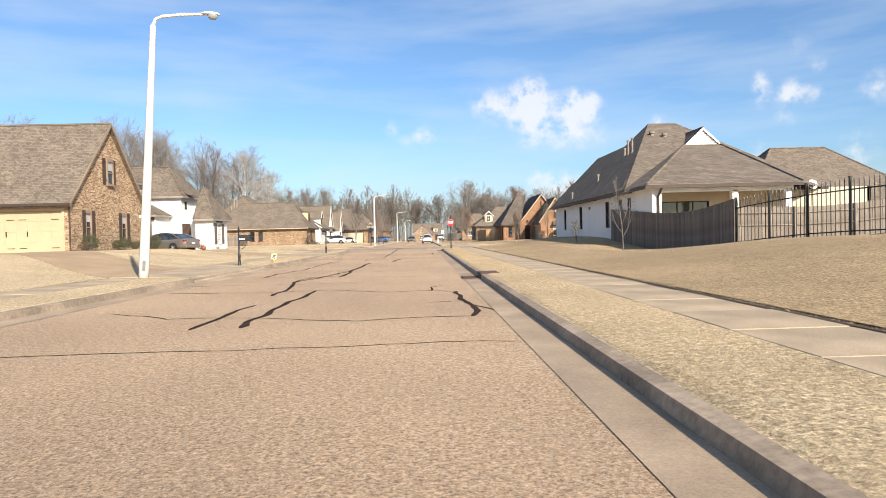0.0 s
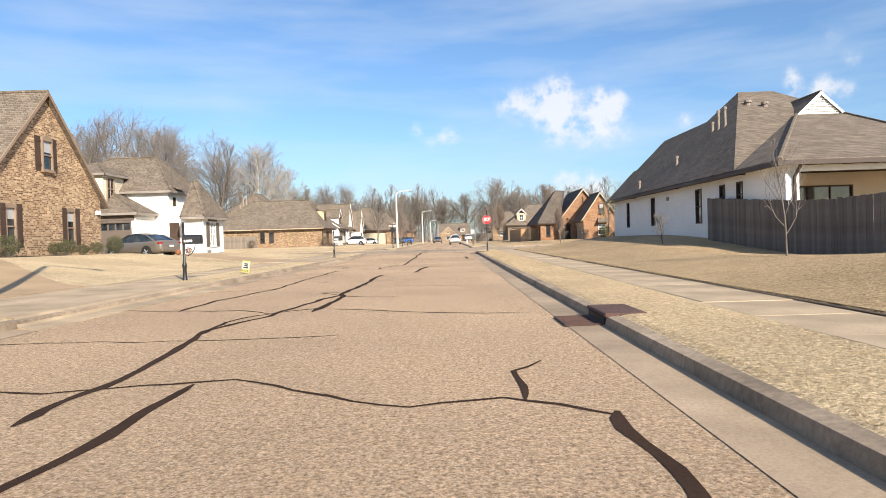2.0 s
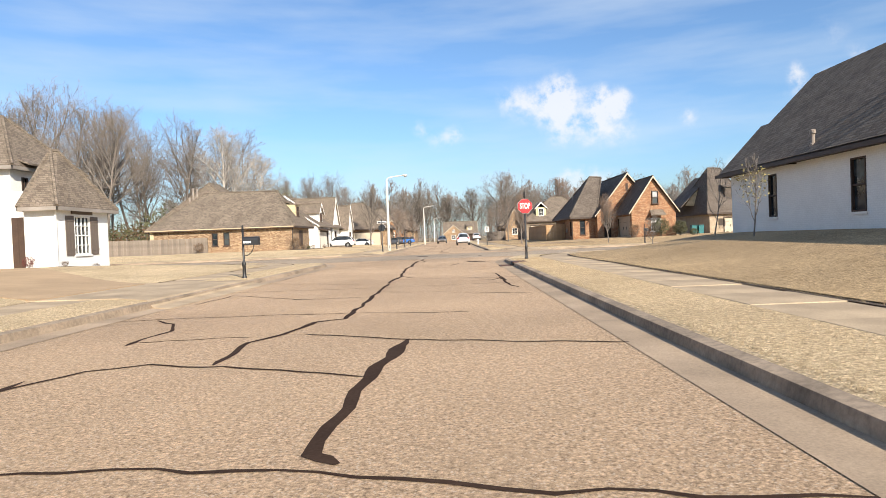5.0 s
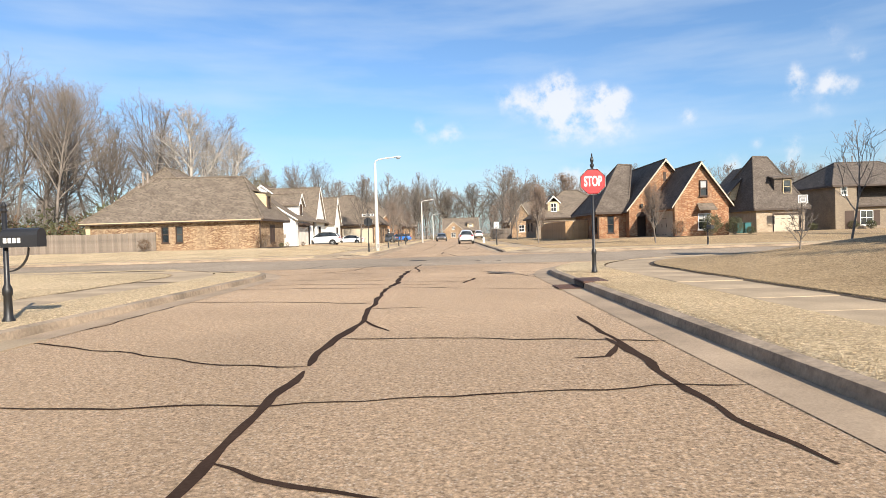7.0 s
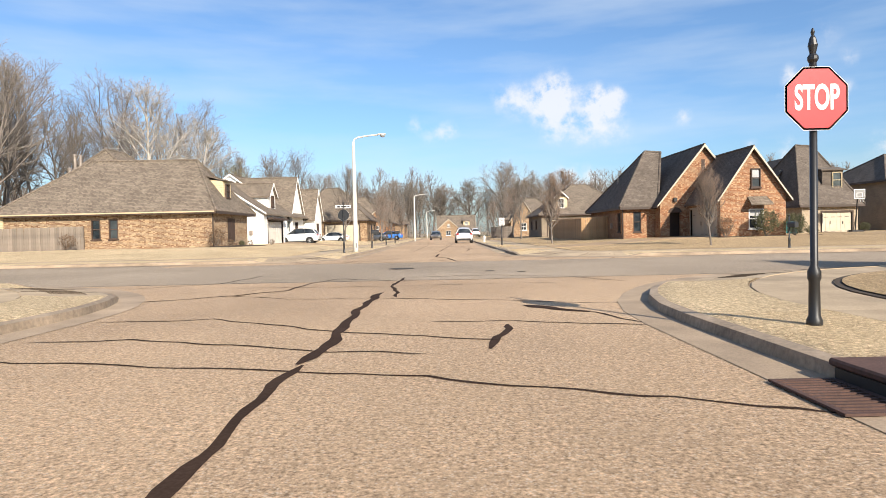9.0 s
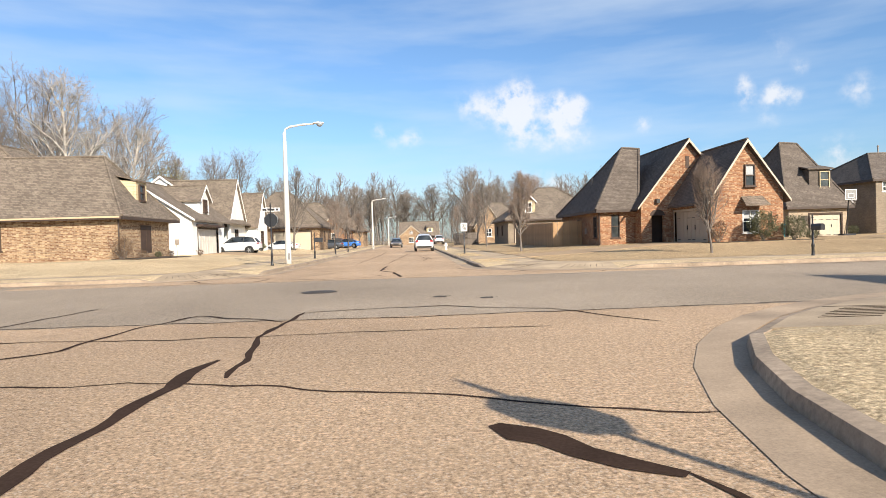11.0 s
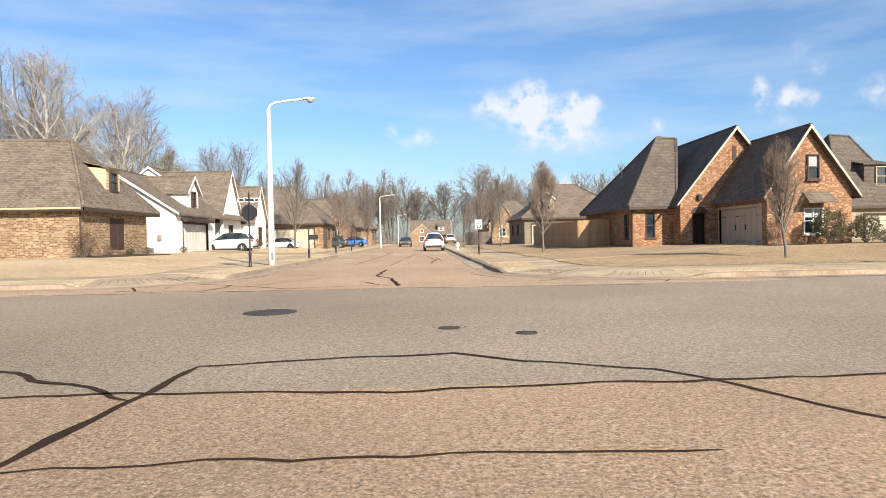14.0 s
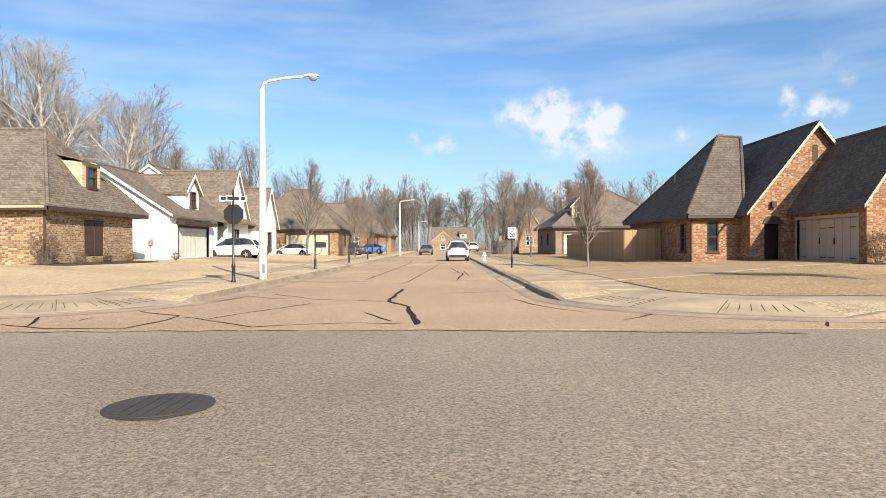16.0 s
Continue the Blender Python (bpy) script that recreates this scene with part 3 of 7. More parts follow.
def gable_roof(parent, material, along, a0, a1, w0, w1, ze, zr, over=0.3, trim=None, rake=True, mid=None):
    """Two slopes. along: the axis of the ridge; a0, a1 its ends; w0, w1 the eaves."""
    mid = (w0 + w1) / 2 if mid is None else mid
    P = (lambda a, w, z: Vector((a, w, z))) if along == "x" else (lambda a, w, z: Vector((w, a, z)))
    s0, s1 = (zr - ze) / (mid - w0), (zr - ze) / (w1 - mid)
    bm = B()
    slab(bm, [P(a0, w0 - over, ze - s0 * over), P(a1, w0 - over, ze - s0 * over), P(a1, mid, zr), P(a0, mid, zr)], 0.14)
    slab(bm, [P(a0, w1 + over, ze - s1 * over), P(a1, w1 + over, ze - s1 * over), P(a1, mid, zr), P(a0, mid, zr)], 0.14)
    roof = part("roof", bm, material, parent)
    part("ridge_cap", tube(B(), P(a0, mid, zr), P(a1, mid, zr), 0.08, 0.08, 6), material, roof)
    if rake:
        for a in (a0, a1):
            bm = B()
            e = 0.04 if a == a1 else -0.04
            for w, s in ((w0 - over, s0), (w1 + over, s1)):
                pts = [P(a, w, ze - s * over + 0.02), P(a, mid, zr + 0.02), P(a, mid, zr - 0.18), P(a, w, ze - s * over - 0.12)]
                off = P(e, 0, 0)
                v = [bm.verts.new(p) for p in pts] + [bm.verts.new(p + off) for p in pts]
                for f in ((0, 1, 2, 3), (7, 6, 5, 4), (0, 4, 5, 1), (1, 5, 6, 2), (2, 6, 7, 3), (3, 7, 4, 0)):
                    bm.faces.new([v[k] for k in f])
            part("rake_board", bm, trim or M_FASCIA, roof)
    return roof


def vent_pipe(parent, x, y, z, h=0.6, r=0.06):
    bm = B()
    lathe(bm, (x, y, z - 0.3), [(r * 1.8, 0), (r * 1.6, 0.33), (r, 0.36), (r, 0.3 + h), (r * 1.5, 0.3 + h), (r * 1.5, 0.42 + h), (0.01, 0.46 + h)], 8)
    return part("vent_pipe", bm, M_VENT, parent)

# ---- ground, roads, kerbs, walks ----
# each block of land: kerb line beside the street, side, kerb line beside the cross street, side, corner radius
BLOCKS = {"sw": (-6.0, -1, 54.6, -1, 7.0), "se": (2.35, 1, 55.3, -1, 9.0), "nw": (-5.30, -1, 66.0, 1, 3.6), "ne": (2.75, 1, 65.2, 1, 5.0)}
RAMPS = {"sw": (4, 9), "se": (5, 11), "nw": (2, 11), "ne": (2, 11)}     # steps of the corner curve where the kerb drops


def ease(a, b, v):
    k = min(max((v - a) / (b - a), 0.0), 1.0)
    return k * k * (3 - 2 * k)


def inset(key, x, y):
    xc, sx, yc, sy, r = BLOCKS[key]
    dx, dy = sx * (x - xc), sy * (y - yc)
    if dx < r and dy < r:
        return r - math.hypot(r - dx, r - dy)
    return min(dx, dy)


def land(key, x, y):
    """Height of the land on a block."""
    d = inset(key, x, y)
    rise = {"sw": 0.70 - 0.40 * ease(31.5, 37.5, y) + 0.10 * ease(40, 46, y), "se": 0.76, "nw": 0.36, "ne": 0.30}[key]
    z = 0.13 + 0.012 * min(max(d, 0), 3.0) + rise * ease(3.2, 10.5 if key != "ne" else 14.0, d)
    if key == "se":
        z -= 0.82 * math.exp(-((y - 19.7) / (5.8 if y < 19.5 else 8.5)) ** 2) * ease(6.0, 9.5, d) * (1 - ease(14, 22, d))
    return z + 0.02 * math.sin(x * 0.7 + y * 0.31) * ease(3, 6, d)


def gz(x, y):
    for key in BLOCKS:
        xc, sx, yc, sy, r = BLOCKS[key]
        if sx * (x - xc) >= 0 and sy * (y - yc) >= 0:
            return land(key, x, y)
    return 0.0


def ring(key, d, ends):
    """The kerb line moved inland by d, from far along the street round the corner to far along the cross street."""
    xc, sx, yc, sy, r = BLOCKS[key]
    y_end, x_end = ends
    start = abs(y_end - (yc + sy * r))
    n = 70
    pts = []
    for k in range(n):
        f = (1 - k / n) ** 1.6
        pts.append((xc + sx * d, yc + sy * (max(r, d) + f * (start - max(0.0, d - r)))))
    rr = max(r - d, 0.0)
    cx, cy = xc + sx * max(r, d), yc + sy * max(r, d)
    for k in range(13):
        a = math.pi / 2 * k / 12
        pts.append((cx - sx * rr * math.cos(a), cy - sy * rr * math.sin(a)))
    far = abs(x_end - (xc + sx * r))
    for k in range(1, n + 1):
        f = (k / n) ** 1.6
        pts.append((xc + sx * (max(r, d) + f * (far - max(0.0, d - r))), yc + sy * d))
    return pts


def band(bm, key, ds, ends, lift=0.0, zs=None):
    rows = []
    for i, d in enumerate(ds):
        row = []
        for k, (x, y) in enumerate(ring(key, d, ends)):
            z = zs[i] if zs else land(key, x, y) + lift
            if RAMPS[key][0] <= k - 70 <= RAMPS[key][1] and 0 < d < STRIP:
                z = min(z, 0.014 + 0.139 * d / STRIP)
            row.append(bm.verts.new((x, y, z)))
        rows.append(row)
    for a, b in zip(rows, rows[1:]):
        for k in range(len(a) - 1):
            q = [a[k], a[k + 1], b[k + 1], b[k]]
            if len({tuple(round(c, 4) for c in v.co) for v in q}) > 2:
                try:
                    bm.faces.new(q)
                except ValueError:
                    pass
    return bm


def on_ramp(key, p):
    xc, sx, yc, sy, r = BLOCKS[key]
    u, v = r - sx * (p.x - xc), r - sy * (p.y - yc)
    k = math.atan2(v, u) / (math.pi / 2) * 12
    return RAMPS[key][0] < k < RAMPS[key][1] and u > 0 and v > 0 and math.hypot(u, v) > r - STRIP


def sink(bm, key, depth):
    """Lowers the outer edge of a sheet."""
    for v in list(bm.verts)[:len(ring(key, 1.0, ENDS[key]))]:
        v.co.z -= depth


ENDS = {"sw": (-90, -170), "se": (-90, 170), "nw": (184, -170), "ne": (184, 170)}
STRIP, WALK = 1.55, 2.85     # grass strip between kerb and walk, inner edge of the walk
for key in BLOCKS:
    bm = band(B(), key, [-0.46, -0.005], ENDS[key], zs=[0.006, 0.012])
    tagged(part("gutter_pan", bm, M_CURB, None), "pale worn concrete gutter along the kerb", "gutter", kind="structure")
    bm = band(B(), key, [-0.005, 0.02, 0.15, 0.16], ENDS[key], zs=[0.0, 0.12, 0.14, 0.05])
    tagged(part("kerb", bm, M_KERB, None), "weathered concrete kerb with stained face", "kerb", kind="structure")
    bm = band(B(), key, [0.15, 0.3, 0.6, 1.0, STRIP], ENDS[key], 0.02)
    sink(bm, key, 0.025)
    bmesh.ops.delete(bm, geom=[f for f in bm.faces if on_ramp(key, f.calc_center_median())], context="FACES")
    tagged(part("verge", bm, M_LAWN, None), "strip of straw-coloured dormant grass beside the kerb", "grass", kind="structure")
    bm = band(B(), key, [STRIP, WALK], ENDS[key], -0.012)
    tagged(part("pavement", bm, M_CURB, None), "concrete pavement slabs with dark joints", "pavement", kind="structure")
    bm = band(B(), key, [WALK - 0.02, WALK + (0.13 if key == "se" else 0.045)], ENDS[key], 0.012)
    tagged(part("lawn_edge", bm, M_SOIL if key in ("se", "ne") else M_LAWN_B, None), "dark cut soil edge beside the pavement", "edge", kind="structure")
    ds = [WALK + (0.10 if key == "se" else 0.03), 3.3, 4, 5, 6, 7, 8, 9, 10, 11, 12.5, 14, 16, 18, 21, 25, 32, 45, 70, 118]
    bm = band(B(), key, ds, ENDS[key], 0.03)
    if key != "se":
        sink(bm, key, 0.03)
    smooth(tagged(part("lawn", bm, M_LAWN_B if key in ("se", "ne") else M_LAWN, None), "wide straw-coloured dormant lawn", "lawn", kind="structure"))

tagged(part("ground", box(B(), -3000, 3000, -3000, 3000, -1.0, -0.10), M_FAR, None), "flat ground reaching the horizon", "ground", kind="structure")
tagged(part("road", box(B(), -14, 10, -90, 54.3, -0.2, 0.0), M_ROAD, None), "brown sun-bleached asphalt street with sealed cracks", "road", kind="structure")
tagged(part("road_far", box(B(), -12, 9, 64.1, 196, -0.2, 0.0), M_ROAD, None), "brown asphalt street beyond the crossing", "road", kind="structure")
tagged(part("cross_road", box(B(), -170, 170, 53.4, 66.6, -0.2, -0.004), M_CROSS, None), "grey asphalt cross street", "road", kind="structure")


def patch(name, outline, key, material, label, lift=0.045, n=10):
    """A paved piece laid on the land: four corners, divided so that it follows the slope."""
    a, b, c, d = [Vector((*p, 0)) for p in outline]
    bm = B()
    grid = []
    for i in range(n + 1):
        row = []
        for j in range(n + 1):
            p = a.lerp(b, i / n).lerp(d.lerp(c, i / n), j / n)
            row.append(bm.verts.new((p.x, p.y, land(key, p.x, p.y) + lift)))
        grid.append(row)
    for i in range(n):
        for j in range(n):
            bm.faces.new((grid[i][j], grid[i + 1][j], grid[i + 1][j + 1], grid[i][j + 1]))
    low = bmesh.ops.extrude_face_region(bm, geom=bm.faces[:])
    bmesh.ops.translate(bm, verts=[v for v in low["geom"] if isinstance(v, bmesh.types.BMVert)], vec=(0, 0, -0.12))
    return tagged(part(name, bm, material, None), label, "driveway", kind="structure")


def apron(key, y0, y1, label):
    """The flared mouth of a drive, from the road up over the kerb to the walk."""
    xc, sx, *_ = BLOCKS[key]
    bm = B()
    rows = []
    for d, z, flare in ((-0.47, 0.012, 1.0), (-0.05, 0.035, 0.8), (0.15, 0.165, 0.6), (1.0, 0.185, 0.1), (WALK + 0.2, 0.195, 0.0)):
        rows.append([bm.verts.new((xc + sx * d, y, z)) for y in (y0 - flare, y0 + (y1 - y0) * 0.33, y0 + (y1 - y0) * 0.66, y1 + flare)])
    for a, b in zip(rows, rows[1:]):
        for k in range(3):
            bm.faces.new((a[k], a[k + 1], b[k + 1], b[k]))
    low = bmesh.ops.extrude_face_region(bm, geom=bm.faces[:])
    bmesh.ops.translate(bm, verts=[v for v in low["geom"] if isinstance(v, bmesh.types.BMVert)], vec=(0, 0, -0.1))
    tagged(part("drive_apron", bm, M_WALK, None), label, "driveway", kind="structure")


apron("sw", 9.7, 16.2, "pale concrete drive mouth over the kerb")
patch("driveway_1", [(-8.8, 9.6), (-8.8, 15.6), (-17.0, 23.3), (-17.0, 17.6)], "sw", M_DRIVE, "brown concrete drive climbing to the side garage")
patch("driveway_2", [(-17.0, 17.6), (-17.0, 23.5), (-25.0, 23.8), (-25.0, 17.8)], "sw", M_DRIVE, "brown concrete parking apron before the garage")
apron("sw", 31.5, 36.5, "pale concrete drive mouth over the kerb")
patch("driveway_3", [(-8.8, 31.5), (-8.8, 36.2), (-17.5, 44.2), (-17.5, 36.5)], "sw", M_DRIVE, "brown concrete drive to the white house")
patch("driveway_4", [(-17.5, 36.5), (-17.5, 44.4), (-29.0, 46.2), (-29.0, 36.5)], "sw", M_DRIVE, "brown concrete parking apron before the white garage")
patch("driveway_5", [(-8.1, 93), (-8.1, 98.5), (-15.5, 98.2), (-15.5, 92)], "nw", M_DRIVE, "concrete drive of the white farmhouse-style house")
apron("nw", 93.2, 98.2, "pale concrete drive mouth over the kerb")
patch("driveway_6", [(5.6, 74.1), (5.6, 79.0), (17.4, 85.7), (17.4, 81.0)], "ne", M_DRIVE, "tan concrete drive curving to the side garage of the brick house", 0.045)
patch("driveway_7", [(30.5, 66.4), (36, 66.4), (36, 94), (31.5, 94)], "ne", M_DRIVE, "concrete drive of the pale brick house", 0.03)
patch("driveway_8", [(5.1, 120), (5.1, 125), (14.5, 125), (14.5, 120)], "ne", M_DRIVE, "concrete drive of a far house", 0.03)
apron("ne", 74.1, 79.0, "pale concrete drive mouth over the kerb")

# slabs of the walks beside the street
slab_mesh = None
for key, y0, y1 in (("se", -14.0, 45.6), ("sw", -8.0, 9.4), ("sw", 16.4, 31.3), ("sw", 36.8, 46.0), ("nw", 70.0, 92.5), ("ne", 70.3, 73.6), ("ne", 79.4, 100.0)):
    xc, sx, *_ = BLOCKS[key]
    pav = thing("pavement_slabs", (0, 0, 0), "row of weathered concrete pavement slabs", "pavement", kind="structure")
    if slab_mesh is None:
        bm = box(B(), -0.64, 0.64, -0.745, 0.745, -0.05, 0.0, 0.012)
        slab_mesh = bpy.data.meshes.new("slab")
        bm.to_mesh(slab_mesh)
        bm.free()
        slab_mesh.materials.append(M_WALK)
    y = y0 + 0.75
    while y < y1:
        o = new("slab", slab_mesh)
        o.parent = pav
        x = xc + sx * (STRIP + WALK) / 2
        o.location = (x, y, land(key, x, y) + 0.012 + random.uniform(-0.006, 0.006))
        o.rotation_euler = (random.uniform(-0.004, 0.004), random.uniform(-0.004, 0.004), random.uniform(-0.002, 0.002))
        y += 1.5
# the walk turns the corner towards the crossing
for key in BLOCKS:
    ramp = B()
    band(ramp, key, [STRIP + 0.05, WALK - 0.05], ENDS[key], 0.004)
    bmesh.ops.delete(ramp, geom=[f for f in ramp.faces if abs(f.calc_center_median().y - BLOCKS[key][2]) > max(8.5, BLOCKS[key][4] + 1.2) or abs(f.calc_center_median().x) > 60], context="FACES")
    tagged(part("corner_walk", ramp, M_WALK, None), "worn concrete pavement bending round the corner", "pavement", kind="structure")
    walk2 = B()
    xc, sx, yc, sy, r = BLOCKS[key]
    for k in range(40):
        a = xc + sx * (max(8.6, r + 0.4) + 1.5 * k)
        box(walk2, min(a, a + sx * 1.48), max(a, a + sx * 1.48), min(yc + sy * STRIP, yc + sy * WALK), max(yc + sy * STRIP, yc + sy * WALK), 0.05, land(key, a, yc + sy * 2.2) + 0.012)
    tagged(part("cross_walk_slabs", walk2, M_WALK, None), "concrete pavement beside the cross street", "pavement", kind="stuff")


def kerb_ramp(key):
    """Concrete ramp where the walk meets the road, with two fields of grooves."""
    xc, sx, yc, sy, r = BLOCKS[key]
    c = Vector((xc + sx * r, yc + sy * r))
    k0, k1 = RAMPS[key]
    ob = thing("kerb_ramp", (c.x - sx * (r - 1) * 0.7, c.y - sy * (r - 1) * 0.7, 0.0), "worn concrete kerb ramp with fields of grooves", "kerb ramp", "corner ramps")

    def at(k, d, z):
        t = math.pi / 2 * k / 12
        return (c.x - sx * (r - d) * math.cos(t), c.y - sy * (r - d) * math.sin(t), z)

    bm = B()
    rows = []
    for d, lift in ((0.13, 0.006), (0.6, 0.006), (1.1, 0.006), (STRIP + 0.06, 0.006)):
        rows.append([bm.verts.new(at(k, d, 0.014 + 0.139 * d / STRIP + lift)) for k in range(k0, k1 + 1)])
    for p, q in zip(rows, rows[1:]):
        for i in range(len(p) - 1):
            bm.faces.new((p[i], p[i + 1], q[i + 1], q[i]))
    low = bmesh.ops.extrude_face_region(bm, geom=bm.faces[:])
    bmesh.ops.translate(bm, verts=[v for v in low["geom"] if isinstance(v, bmesh.types.BMVert)], vec=(0, 0, -0.08))
    part("ramp", bm, M_WALK, ob)
    step = 12 * 0.2 / (math.pi / 2 * (r - 0.8))
    for first in (k0 + 0.8, k1 - 0.8 - 6 * step):
        for i in range(7):
            k = first + i * step
            z0, z1 = 0.022 + 0.139 * 0.5 / STRIP, 0.022 + 0.139 * 1.15 / STRIP
            part("groove", tube(B(), at(k, 0.5, z0), at(k, 1.15, z1), 0.006, 0.006, 4), M_SOIL, ob)
    for k in (k0 + (k1 - k0) * 0.35, k0 + (k1 - k0) * 0.65):
        part("joint", tube(B(), at(k, 0.16, 0.034), at(k, STRIP, 0.160), 0.007, 0.007, 4), M_SOIL, ob)


for key in BLOCKS:
    kerb_ramp(key)


# sealed cracks, and one wide tar strip painting the stop sign's shadow
def crack(pts, width=0.07, seed=0):
    rnd = random.Random(seed)
    bm, path = B(), []
    for (ax, ay), (bx, by) in zip(pts, pts[1:]):
        n = max(2, int(math.hypot(bx - ax, by - ay) / 0.22))
        for k in range(n):
            f = k / n
            path.append(Vector((ax + (bx - ax) * f, ay + (by - ay) * f)))
    path.append(Vector(pts[-1]))
    path = [p + Vector((0.06 * noise.noise(Vector((p.x * 0.45, p.y * 0.45, 5.0))), 0.10 * noise.noise(Vector((p.x * 0.45, p.y * 0.45, 25.0))))) for p in path]
    path = [p + Vector((0.10 * noise.noise(Vector((p.x * 1.3, p.y * 1.3, seed))), 0.12 * noise.noise(Vector((p.x * 1.9, p.y * 1.9, seed + 9.0))))) for p in path]
    last = None
    for k, p in enumerate(path):
        t = (path[min(k + 1, len(path) - 1)] - path[max(k - 1, 0)]).normalized()
        s = Vector((-t.y, t.x))
        w = width * (0.55 + 0.6 * abs(noise.noise(Vector((p.x * 2.1, p.y * 2.1, seed + 3.0))) + 0.35)) * (0.35 if k in (0, len(path) - 1) else 1.0)
        pair = [bm.verts.new((*(p + s * w * e), 0.003 + 0.0005 * (seed % 9))) for e in (0.5, -0.5)]
        if last:
            bm.faces.new((last[0], last[1], pair[1], pair[0]))
        last = pair
    return tagged(part("crack_and_shadow_strip", bm, M_TAR, None), "dark tar seal along a crack in the asphalt; the widest strip is a painted sign shadow", "crack seal", "sealed cracks", "structure")


rnd = random.Random(5)
# wandering and crosswise cracks, each with its width
CRACKS = [
    (0.12, [(-2.44, -1.13), (-2.44, 0.01), (-2.41, 1.97)]),
    (0.14, [(-1.79, -1.09), (-1.83, 0.01), (-1.85, 2.14), (-1.74, 4.9)]),
    (0.05, [(-4.56, 1.09), (-3.83, 0.68), (-3.31, 0.12), (-2.42, 0.14), (-1.71, -0.02), (-0.2, -0.68), (0.85, -0.46), (1.7, -0.56)]),
    (0.05, [(-5.35, 5.34), (-2.91, 4.79), (-1.46, 5.01), (0.1, 4.04), (0.82, 4.28), (1.51, 3.69)]),
    (0.12, [(-2.55, 3.8), (-2.47, 5.65), (-2.92, 8.29), (-2.49, 9.69), (-2.19, 12.47), (-1.95, 13.4)]),
    (0.13, [(1.48, 3.88), (1.47, 2.26), (1.61, 0.94), (1.63, 0.14), (1.49, -0.52)]),
    (0.05, [(1.62, 1.05), (1.83, 0.09)]),
    (0.05, [(0.81, 1.57), (1.4, 1.73)]),
    (0.06, [(0.9, 4.07), (0.95, 5.05), (1.22, 5.51)]),
    (0.07, [(-2.0, 13.3), (-2.35, 13.7), (-2.5, 13.95), (-2.3, 14.15), (-1.95, 13.75)]),
]
for i, (w, pts) in enumerate(CRACKS):
    crack(pts, w, 0 + i)
CRACKS = [
    (0.09, [(-2.89, 7.93), (-2.97, 9.07), (-2.47, 10.22), (-1.95, 10.63), (-1.75, 10.86)]),
    (0.09, [(-4.4, 10.85), (-4.42, 12.93), (-4.0, 15.57), (-4.06, 18.96), (-3.98, 24.11)]),
    (0.15, [(-1.86, 10.08), (-1.87, 11.5), (-1.91, 13.39), (-1.87, 16.59), (-1.81, 20.66)]),
    (0.05, [(-5.61, 11.26), (-4.29, 10.83), (-3.08, 10.64)]),
    (0.05, [(-1.69, 10.56), (0.19, 9.58), (1.6, 9.15)]),
    (0.05, [(-1.92, 12.97), (-0.58, 12.4)]),
    (0.05, [(-2.23, 15.85), (-0.36, 15.26), (1.56, 14.87)]),
    (0.05, [(-5.63, 15.07), (-4.0, 15.57)]),
    (0.05, [(-3.22, 10.67), (-2.52, 9.99), (-2.43, 10.32)]),
]
for i, (w, pts) in enumerate(CRACKS):
    crack(pts, w, 20 + i)
CRACKS = [
    (0.05, [(-3.81, 21.13), (-3.63, 21.72), (-2.55, 21.62), (-1.56, 21.59), (-0.67, 21.41), (0.48, 21.08), (1.94, 20.96)]),
    (0.17, [(-0.58, 21.55), (-0.73, 21.77), (-0.78, 22.25), (-0.73, 23.42), (-0.5, 25.73)]),
    (0.1, [(-2.39, 24.54), (-2.43, 25.86), (-2.22, 26.48), (-2.06, 27.61), (-1.66, 27.97), (-1.69, 31.5), (-1.7, 35.2)]),
    (0.05, [(-1.9, 26.52), (-0.54, 25.74), (0.61, 25.41), (2.27, 24.93)]),
    (0.06, [(-4.07, 23.13), (-3.65, 24.46), (-3.09, 24.73), (-2.23, 24.41), (-0.76, 23.74)]),
    (0.08, [(-4.05, 26.09), (-4.08, 27.19), (-4.36, 28.03), (-4.91, 28.61)]),
    (0.05, [(-4.11, 26.29), (-2.53, 26.33)]),
    (0.05, [(-5.32, 31.16), (-5.19, 33.25), (-3.07, 31.48), (-1.75, 31.54)]),
    (0.05, [(-1.76, 32.83), (1.75, 31.09)]),
    (0.08, [(1.36, 36.57), (1.4, 33.39), (1.58, 32.6)]),
    (0.13, [(-1.73, 35.33), (-1.7, 37.14), (-1.61, 38.62), (-1.75, 39.81), (-1.84, 44.3)]),
]
for i, (w, pts) in enumerate(CRACKS):
    crack(pts, w, 40 + i)
